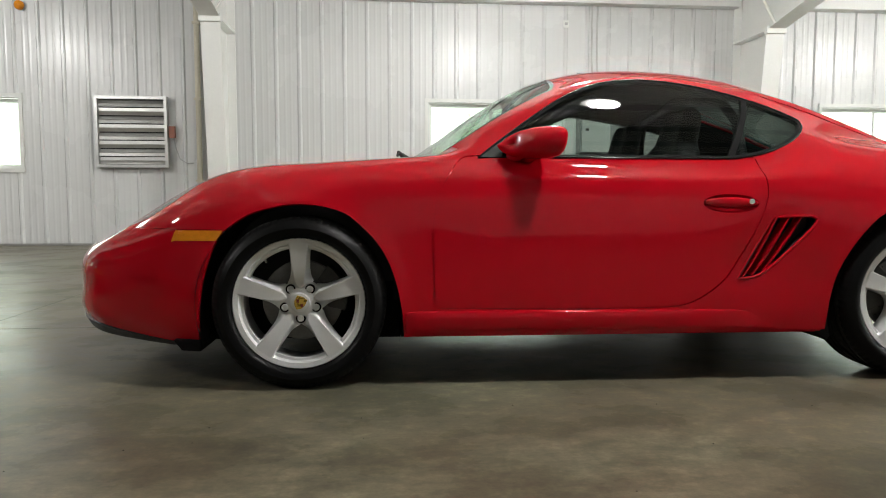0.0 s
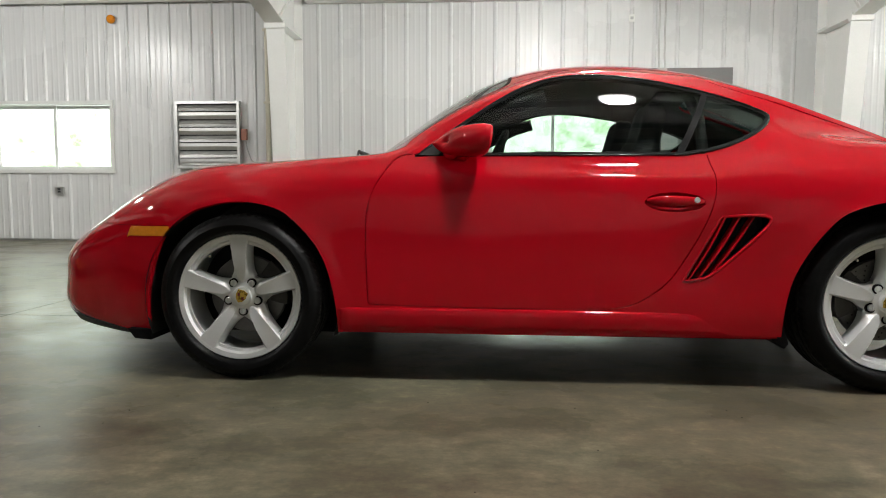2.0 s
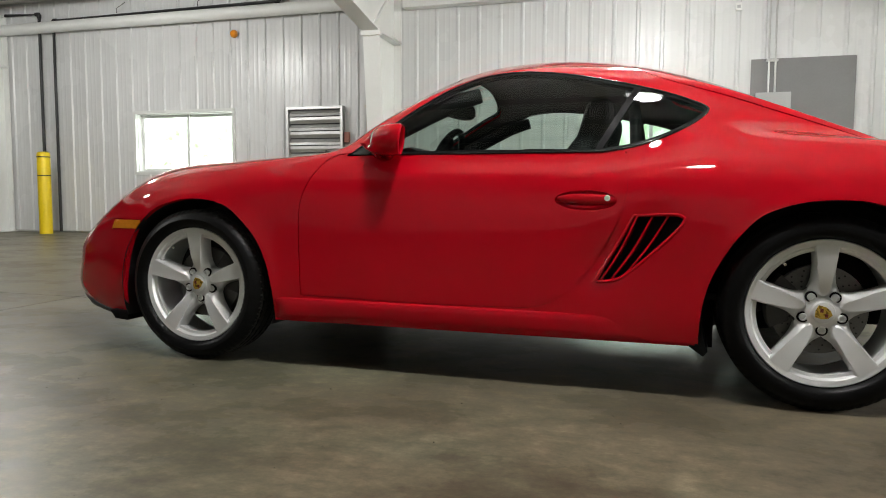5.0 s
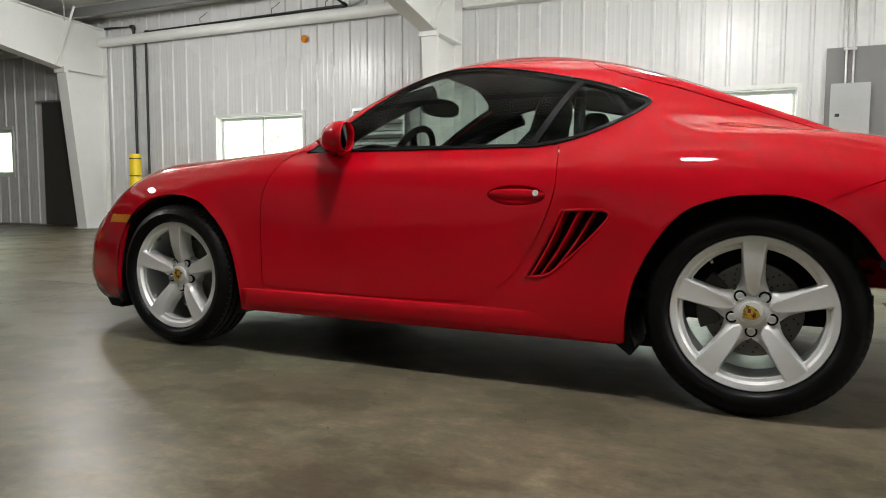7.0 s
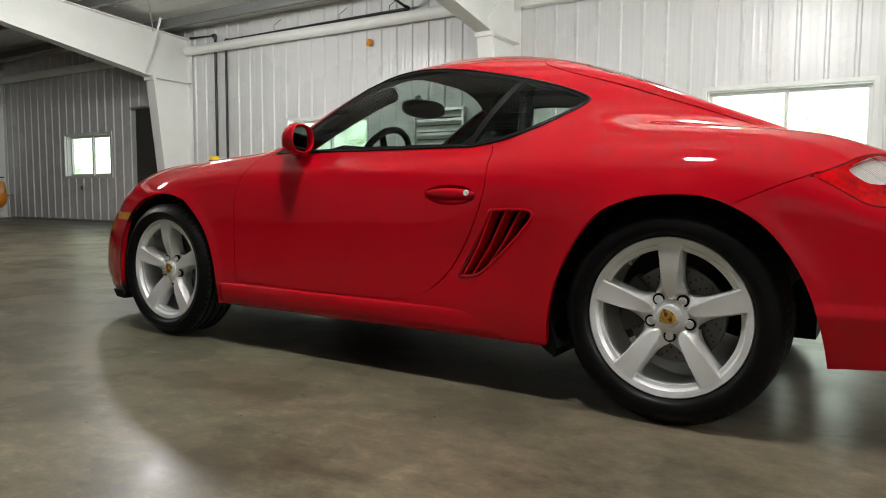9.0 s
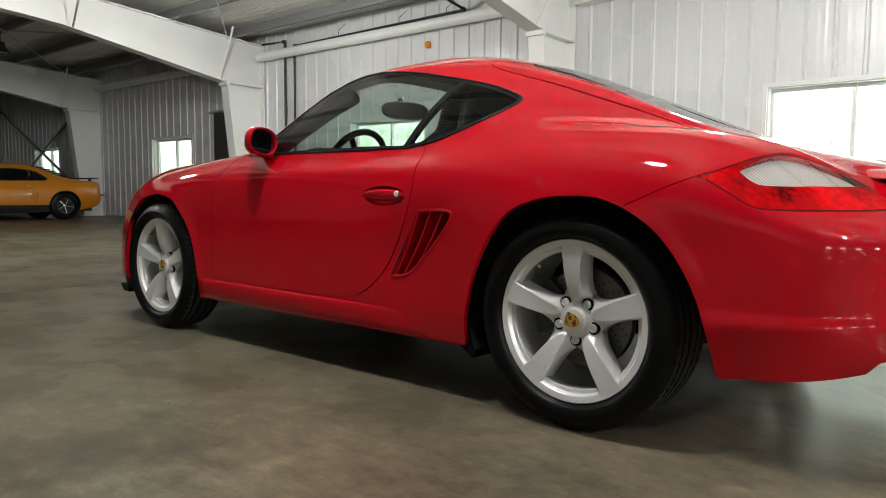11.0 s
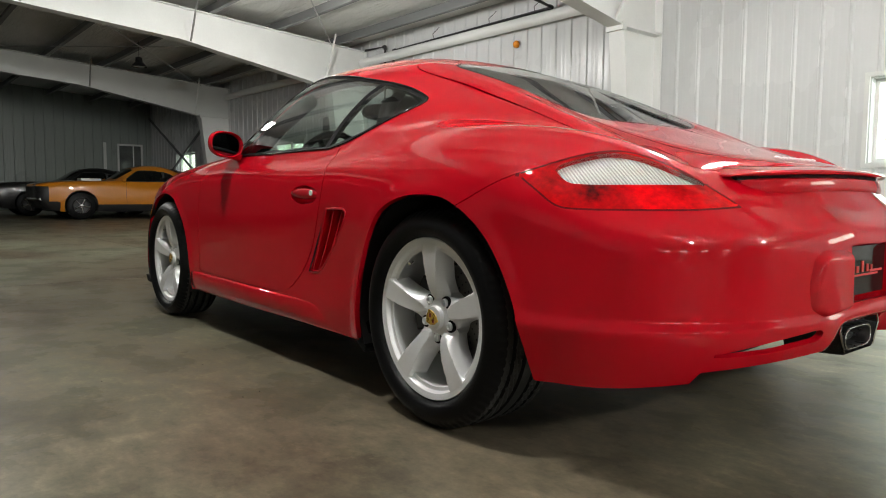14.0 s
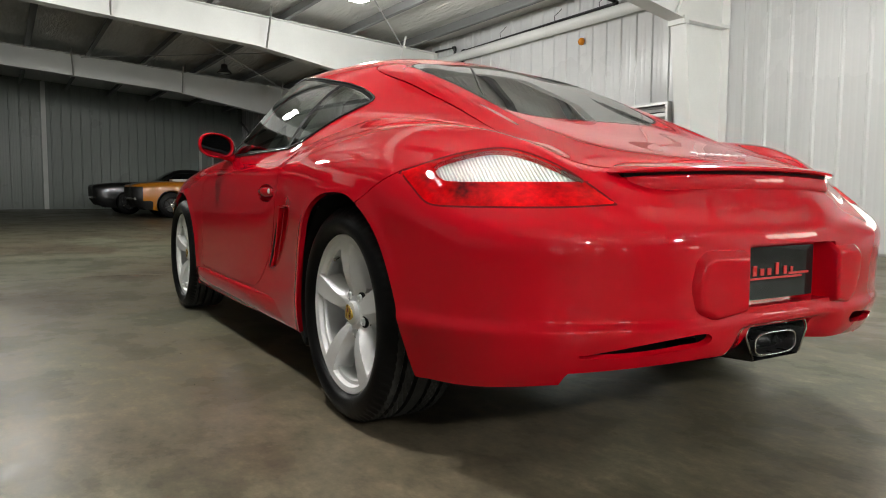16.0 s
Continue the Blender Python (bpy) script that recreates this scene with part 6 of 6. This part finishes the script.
# electrical board with its cabinet, conduits and switch
tagged(part("backing_board", boxed(2.86, 4.11, W_IN - .02, W_IN, .75, 2.52), GREY_BOARD, bevel=0.003), "grey painted board on the ribbed wall", "backing board")
cabinet = thing("breaker_cabinet", "grey electrical cabinet on a dark board", "electrical cabinet", pose(3.125, W_IN - .02, 1.36))
part("body", boxed(-.205, .205, -.11, 0, 0, .70), GREY_BOX, cabinet, bevel=0.006)
d = part("door", boxed(-.212, .212, -.122, -.112, -.006, .706), GREY_BOX, cabinet, bevel=0.004)
part("latch", boxed(-.16, -.11, -.128, -.122, .30, .34), DARK, d, "black latch")
for k, x in enumerate((3.07, 3.15)):
    bm = bmesh.new()
    tube(bm, [(x, W_IN - .06, 2.06), (x, W_IN - .06, 2.55), (x, W_IN - .02, 2.70), (x, W_IN - .02, 3.5)], .013, 10)
    tagged(part("conduit", bm, GALV, smooth=True), "thin steel conduit down the wall to the cabinet", "conduit", "conduits")
tagged(part("conduit_clamp", boxed(3.04, 3.18, W_IN - .08, W_IN - .015, 2.48, 2.505), GALV), "steel clamp across two conduits", "clamp")
sensor = thing("wall_sensor", "small cream sensor box high on the wall", "sensor", pose(2.68, W_IN, 3.17))
part("case", boxed(-.04, .04, -.035, 0, 0, .10), TRIM_WHITE, sensor, bevel=0.008)
part("face", boxed(-.022, .022, -.038, -.034, .03, .07), GREY_BOX, sensor)
sock = thing("wall_socket", "grey steel socket box on the ribbed wall", "socket", pose(-5.86, W_IN, .71), group="wall sockets")
part("box", boxed(-.06, .06, -.045, 0, 0, .11), GALV, sock, bevel=0.005)
for z in (.025, .065):
    part("outlet", boxed(-.022, .022, -.049, -.044, z, z + .025), DARK, sock)
copy_thing(sock, pose(-13.79, W_IN, .74))

# gas pipes: two drops with elbows, one run along the eave
def black_pipe(name, pts, label):
    bm = bmesh.new()
    tube(bm, pts, .026, 12)
    for a, b, c in zip(pts, pts[1:], pts[2:]):
        for q in (a, c):
            dirn = (Vector(q) - Vector(b)).normalized()
            tube(bm, [Vector(b) - dirn * .0, Vector(b) + dirn * .07], .035, 12)
    return tagged(part(name, bm, BLACK_PIPE, smooth=True), label, "gas pipe", "black gas pipes")


YP = W_IN - .06
black_pipe("gas_pipe", [(-8.88, YP, .02), (-8.88, YP, 3.87), (-9.62, YP - .02, 3.89)], "black iron gas pipe dropping down the wall to the floor")
black_pipe("gas_pipe", [(-8.57, YP, .02), (-8.57, YP, 3.74), (-4.1, YP - .03, 3.76), (-4.05, YP - .9, 3.86)], "black iron gas pipe along the eave and down the wall")
for x in (-7.2, -5.6, -4.5):
    bm = bmesh.new()
    tube(bm, [(x, YP - .02, 3.78), (x + .02, YP - .05, 3.85), (x + .1, YP - .03, 3.9), (x + .16, YP, 3.96)], .006, 6)
    tagged(part("pipe_hanger", bm, BLACK_PIPE), "bent wire hanger holding the gas pipe", "pipe hanger", "pipe hangers")
bollard = thing("bollard", "yellow steel bollard with dark bands by the wall", "bollard", pose(-8.50, 9.74, 0))
bm = bmesh.new()
lathe(bm, [(.105, 0), (.105, 1.38), (.095, 1.405), (.06, 1.42), (.001, 1.422)], 28, "z")
part("post", bm, YELLOW, bollard, smooth=True)
for z in (1.0, 1.32):
    bm = bmesh.new()
    lathe(bm, [(.1065, z), (.1065, z + .018)], 28, "z", False)
    part("band", bm, DARK, bollard, smooth=True)

# a dark steel door leaf against the wall, behind the second frame
leaf = thing("sliding_door", "dark grey steel sliding door against the wall", "door", pose(-11.0, W_IN - .03, 0))
part("leaf", boxed(-.55, .55, -.04, 0, .02, 2.55), worn("dark_door_steel", (0.05, 0.05, 0.048), 0.5, vary=0.15, scale=3, grain=50), leaf, bevel=0.004)
part("rail", boxed(-.75, .75, -.05, .0, 2.56, 2.60), GALV, leaf)

# crossed braces in the last bay
for z0, z1 in ((.25, 3.55), (3.55, .25)):
    bm = bmesh.new()
    tube(bm, [(-17.6, W_IN - .10 - .04 * (z0 > 1), z0), (-24.9, W_IN - .10 - .04 * (z0 > 1), z1)], .04, 4)
    tagged(part("cross_brace", bm, PURLIN), "grey steel brace crossing in front of a window", "brace", "cross braces", "structure")
# window and slit in the dark end wall
west_win = thing("window_20", "small window in the end wall with a white frame", "window", pose(WEST + .04, 9.4, 1.35), kind="structure")
bm = bmesh.new()
for a, b, c, d in ((-.47, .47, 1.1, 1.17), (-.47, .47, 0, .06), (-.47, -.40, .06, 1.1), (.40, .47, .06, 1.1)):
    box(bm, 0, .05, a, b, c, d)
part("window_frame", bm, TRIM_WHITE, west_win)
part("pane", boxed(.01, .018, -.40, .40, .06, 1.1), worn("dim_window_glass", (0.05, 0.06, 0.055), 0.05, vary=0.5, scale=4, grain=20, relief=0), west_win)
part("mullion", boxed(.018, .04, .10, .14, .06, 1.1), TRIM_WHITE, west_win)
tagged(part("trim", boxed(WEST + .04, WEST + .07, 8.44, 8.54, 1.0, 2.55), TRIM_WHITE), "white upright trim strip on the end wall", "trim", kind="structure")
tagged(part("trim", boxed(WEST + .035, WEST + .06, 2.95, 3.1, 0.0, 4.6), TRIM_WHITE), "white seam cover on the end wall", "trim", kind="structure")
tagged(part("baseboard", boxed(WEST, EAST, NORTH - .012, NORTH, 0.0, .03), GALV), "steel base angle along the wall", "trim", kind="structure")

# thin rods and cable in the roof
for x0, x1, y0, y1 in ((-9.7, -2.3, 9.3, 3.6), (-9.7, -2.3, 3.6, 9.3), (-17.3, -9.9, 9.3, 3.6), (-17.3, -9.9, 3.6, 9.3)):
    bm = bmesh.new()
    tube(bm, [(x0, y0, roof_z(y0) - .06), (x1, y1, roof_z(y1) - .06)], .012, 6)
    tagged(part("brace_rod", bm, GALV), "thin steel bracing rod under the roof", "brace rod", "roof rods", "structure")


# ---- two old coupes in the dark bay ----
def old_coupe(name, paint, stripe, label, m, scoop):
    """A long-nosed fastback: x back from the front axle, the seen side at -y."""
    c = thing(name, label, "car", m, group="old coupes")
    st = (
        ((-.86, 0, .84), (-.82, 0, .89), (-.45, 0, .935), (.2, 0, .965), (.80, 0, 1.0), (1.30, 0, 1.27), (1.75, 0, 1.34), (2.25, 0, 1.29), (2.95, 0, 1.06), (3.45, 0, .97), (3.68, 0, .94), (3.76, 0, .88)),
        ((-.88, 0, .82), (-.84, .45, .875), (-.45, .50, .92), (.2, .52, .95), (.84, .56, .98), (1.36, .50, 1.23), (1.78, .50, 1.30), (2.25, .49, 1.25), (2.95, .50, 1.03), (3.42, .55, .96), (3.64, .55, .93), (3.76, 0, .84)),
        ((-.90, 0, .77), (-.89, .73, .83), (-.45, .80, .885), (.2, .82, .905), (.9, .82, .92), (1.4, .80, .90), (1.8, .80, .905), (2.3, .80, .92), (2.95, .80, .94), (3.4, .77, .91), (3.62, .72, .88), (3.77, 0, .78)),
        ((-.90, 0, .62), (-.88, .80, .64), (-.45, .87, .68), (.2, .89, .68), (.9, .89, .66), (1.4, .89, .67), (1.8, .895, .68), (2.3, .90, .69), (2.95, .90, .68), (3.4, .86, .66), (3.62, .80, .64), (3.77, 0, .62)),
        ((-.88, 0, .42), (-.85, .77, .42), (-.45, .85, .36), (.2, .87, .32), (.9, .87, .31), (1.4, .87, .31), (1.8, .87, .31), (2.3, .87, .32), (2.95, .87, .34), (3.4, .82, .38), (3.62, .77, .42), (3.74, 0, .46)),
        ((-.80, 0, .27), (-.76, .70, .27), (-.45, .78, .20), (.2, .80, .19), (.9, .80, .18), (1.4, .80, .18), (1.8, .80, .18), (2.3, .80, .19), (2.95, .80, .22), (3.4, .76, .28), (3.58, .72, .34), (3.70, 0, .38)),
    )
    net = np.array(st)
    k1, k2 = knots_of(net, 1), knots_of(net, 0)
    nu, nv = 110, 44
    a = np.moveaxis(spline(k1, np.moveaxis(net, 1, 0), np.linspace(0, k1[-1], nu), (True, True)), 0, 1)
    S = spline(k2, a, np.linspace(0, k2[-1], nv), (True, False))
    S[:, :, 1] = -np.maximum(S[:, :, 1], 0)
    bm = bmesh.new()
    grid = [[bm.verts.new(S[j, i]) for i in range(nu)] for j in range(nv)]
    for j in range(nv - 1):
        for i in range(nu - 1):
            bm.faces.new((grid[j][i], grid[j + 1][i], grid[j + 1][i + 1], grid[j][i + 1]))
    bm.normal_update()
    side_glass = curve2([(1.00, .945), (1.00, .945), (1.34, 1.185), (1.34, 1.185), (1.44, 1.222), (1.75, 1.228), (2.05, 1.200), (2.05, 1.200), (2.26, 1.115), (2.40, .995), (2.40, .995), (2.34, .955), (2.34, .955), (1.7, .945)])
    cuts = {
        "glass": bounded(side_glass, in_side, flank),
        "screen": bounded(np.array([(.86, .7), (.86, -.5), (1.30, -.46), (1.30, .7)]), in_plan, lambda p: p[:, 2] > .9),
        "arch0": lambda p: np.where(p[:, 1] < -.5, np.hypot(p[:, 0], p[:, 2] - .34) - .375, 1.0),
        "arch1": lambda p: np.where(p[:, 1] < -.5, np.hypot(p[:, 0] - 2.743, p[:, 2] - .34) - .375, 1.0),
        "sill": lambda p: np.where(p[:, 1] < -.5, p[:, 2] - .365, 1.0),
        "nose": lambda p: np.maximum(p[:, 0] + .70, p[:, 2] - .80),
        "chin": lambda p: np.maximum(p[:, 0] + .46, p[:, 2] - .44),
    }
    for f in cuts.values():
        carve(bm, f, 0.006)
    bm.verts.index_update()
    mid = np.array([f.calc_center_median() for f in bm.faces])
    val = {k: f(mid) for k, f in cuts.items()}
    pts = [tuple(v.co) for v in bm.verts]
    faces = [[v.index for v in f.verts] for f in bm.faces]
    bm.free()
    gone = (val["arch0"] < 0) | (val["arch1"] < 0)
    glassy = (val["glass"] < 0) | (val["screen"] < 0)
    sill = (val["sill"] < 0) & (mid[:, 0] > .3) & (mid[:, 0] < 2.5) & ~gone
    nose = (val["nose"] < 0) | (val["chin"] < 0)
    pieces = [("body", ~gone & ~glassy & ~sill & ~nose, paint, (1, -1)), ("windscreen", (val["screen"] < 0) & (val["glass"] >= 0) & ~gone, OLD_GLASS, (1, -1)), ("grille", nose & ~gone, DARK, (1, -1))]
    for s in (1, -1):
        pieces += [("side_window", (val["glass"] < 0) & ~gone, OLD_GLASS, (s,)), ("sill_stripe", sill, stripe, (s,))]
    for nm, mask, mat_, sides in pieces:
        vs, fs = [], []
        for s in sides:
            idx = {}
            for fi in np.nonzero(mask)[0]:
                loop = []
                for v in faces[fi]:
                    if v not in idx:
                        idx[v] = len(vs)
                        vs.append((pts[v][0], pts[v][1] * s, pts[v][2]))
                    loop.append(idx[v])
                fs.append(loop if s > 0 else loop[::-1])
        me = bpy.data.meshes.new(nm)
        me.from_pydata(vs, [], fs)
        me.materials.append(mat_)
        me.shade_smooth()
        o = new(nm, me)
        o.parent = c
    part("underbody", boxed(-.6, 3.5, -.6, .6, .2, .6), DARK, c)
    for x in (0, 2.743):
        for s in (-1, 1):
            w = new("wheel")
            w.parent = c
            w.matrix_local = pose(x, s * .76, .335, 0, 0, 0 if s < 0 else 180)
            bm = bmesh.new()
            lathe(bm, [(.19, -.10), (.21, -.115), (.30, -.11), (.33, -.09), (.335, -.06), (.335, .09), (.30, .11)], 40, "y", False)
            part("tyre", bm, TYRE, w, smooth=True)
            bm = bmesh.new()
            lathe(bm, [(.198, -.108), (.190, -.118), (.178, -.105), (.172, -.06), (.170, .04)], 32, "y", False)
            part("rim", bm, CHROME, w, "bright wheel lip", smooth=True)
            bm = bmesh.new()
            lathe(bm, [(.052, -.06), (.05, -.09), (.035, -.105), (.001, -.108)], 20, "y", False)
            part("hub_cap", bm, CHROME, w, smooth=True)
            for k in range(5):
                bm = bmesh.new()
                tube(bm, [(.04, -.08, 0), (.175, -.07, 0)], [.013, .017], 8)
                sp = part("spoke", bm, CHROME, w, smooth=True)
                sp.matrix_local = pose(0, 0, 0, 0, 72 * k + 10, 0)
            part("drum", lathe(bmesh.new(), [(.168, -.03), (.168, .05)], 24, "y"), DARK, w)
    for s in (-1, 1):
        for z, r in ((.60, .085),):
            bm = bmesh.new()
            lathe(bm, [(r, -.02), (r, .02), (r * .8, .0), (.001, -.01)], 24, "x", False)
            l = part("headlamp", bm, CHROME, c, smooth=True)
            l.location = (-.90, s * .57, z + .06)
        part("side_lamp", boxed(3.50, 3.60, s * .79 - .02, s * .79 + .02, .68, .73), LENS_RED, c, bevel=0.004)
        bm = bmesh.new()
        lathe(bm, [(.001, -.06), (.04, -.05), (.055, 0), (.05, .03)], 14, "x", False)
        d_m = part("door_mirror", bm, paint, c, smooth=True)
        d_m.location = (.98, s * .93, .97)
        hit = lambda x, z: s * -float(S.reshape(-1, 3)[np.argmin((S[..., 0] - x) ** 2 + (S[..., 2] - z) ** 2), 1])
        bm = bmesh.new()
        tube(bm, [(x, hit(x, z) * 1.0015, z) for x, z in ((1.05, .90), (1.04, .78), (1.03, .66), (1.03, .54), (1.04, .42))], .004, 6)
        part("door_gap", bm, DARK, c)
        bm = bmesh.new()
        tube(bm, [(x, hit(x, z) * 1.0015, z) for x, z in ((2.07, .90), (2.10, .78), (2.11, .66), (2.10, .54), (2.06, .42))], .004, 6)
        part("door_gap", bm, DARK, c)
        part("door_handle", boxed(1.90, 2.03, hit(1.96, .81) - .02, hit(1.96, .81) + .02, .80, .825), CHROME, c, bevel=.006)
        bm = bmesh.new()
        tube(bm, [(p[0], hit(p[0], p[1]) * 1.002, p[1]) for p in side_glass[::4]], .009, 6, closed=True)
        part("window_trim", bm, DARK, c)
        part("centre_pillar", boxed(1.985, 2.03, *sorted((s * .60, hit(1.98, 1.06) - s * .004)), .95, 1.20), DARK, c)
    bm = bmesh.new()
    tube(bm, [(3.78, -.72, .60), (3.83, -.4, .60), (3.83, .4, .60), (3.78, .72, .60)], .035, 8)
    part("rear_bumper", bm, CHROME, c, smooth=True)
    bm = bmesh.new()
    tube(bm, [(-.86, -.80, .50), (-.95, -.3, .50), (-.95, .3, .50), (-.86, .80, .50)], .035, 8)
    part("front_bumper", bm, CHROME, c, smooth=True)
    for k in range(6):
        x = 2.32 + .13 * k
        z = float(np.interp(x, [2.25, 2.95, 3.45], [1.29, 1.06, .97]))
        bm = bmesh.new()
        prism(bm, [(x, z + .005), (x + .14, z - .012), (x + .14, z + .012), (x, z + .026)], "y", -.44, .44)
        part("window_slat", bm, DARK, c)
    wing = part("rear_wing", boxed(3.42, 3.66, -.66, .66, 1.02, 1.045), DARK, c, bevel=0.008)
    for s in (-1, 1):
        part("wing_post", boxed(3.48, 3.54, s * .5 - .02, s * .5 + .02, .93, 1.025), DARK, wing)
    if scoop:
        part("hood_scoop", boxed(.15, .62, -.20, .20, .93, 1.015), scoop, c, "pale hood scoop", bevel=0.02, smooth=True)
    return c


OLD_GLASS = worn("old_car_glass", (0.006, 0.007, 0.007), 0.06, vary=0.3, scale=4, grain=20, relief=0, spec=0.22)
ORANGE = worn("orange_car_paint", (0.60, 0.21, 0.008), 0.35, vary=0.05, scale=3, grain=200, relief=0, coat=1.0, rvary=0.02)
BLACK_PAINT = worn("black_car_paint", (0.010, 0.010, 0.011), 0.3, vary=0.1, scale=3, grain=200, relief=0, coat=1.0, rvary=0.02)
old_coupe("orange_coupe", ORANGE, DARK, "old orange fastback with black sill stripe, parked in shade", pose(-15.80, 5.38, 0, 0, 0, 90), TRIM_WHITE)
old_coupe("black_coupe", BLACK_PAINT, DARK, "old black fastback parked behind the orange car", pose(-18.95, 4.80, 0, 0, 0, 90), None)

# saw-cut joints in the slab
JOINT = worn("joint_filler", (0.03, 0.029, 0.026), 0.7, vary=0.3, scale=8, grain=60)
for x0, x1, y0, y1 in ((WEST, 0.5, 3.87, 3.875), (WEST, EAST, -1.0, -0.994), (-2.2, -2.194, SOUTH, NORTH), (-9.8, -9.794, SOUTH, NORTH), (5.37, 5.376, SOUTH, NORTH)):
    tagged(part("floor_joint", boxed(x0, x1, y0, y1, -0.004, 0.0006), JOINT), "fine saw-cut joint in the concrete", "floor joint", kind="structure")

# grit on the slab
rnd = random.Random(7)
bm = bmesh.new()
for _ in range(70):
    x, y, r = rnd.uniform(-3.2, 4.2), rnd.uniform(0.3, 2.4), rnd.uniform(.0012, .0032)
    k0 = rnd.uniform(0, 6)
    ring = [bm.verts.new((x + r * rnd.uniform(.6, 1.3) * math.cos(k0 + 1.05 * k), y + r * rnd.uniform(.6, 1.3) * math.sin(k0 + 1.05 * k), 0.0)) for k in range(6)]
    tip = bm.verts.new((x, y, r * .7))
    for a, b in zip(ring, ring[1:] + ring[:1]):
        bm.faces.new((a, b, tip))
tagged(part("floor_grit", bm, JOINT), "tiny dark specks of grit on the concrete", "grit", kind="stuff")
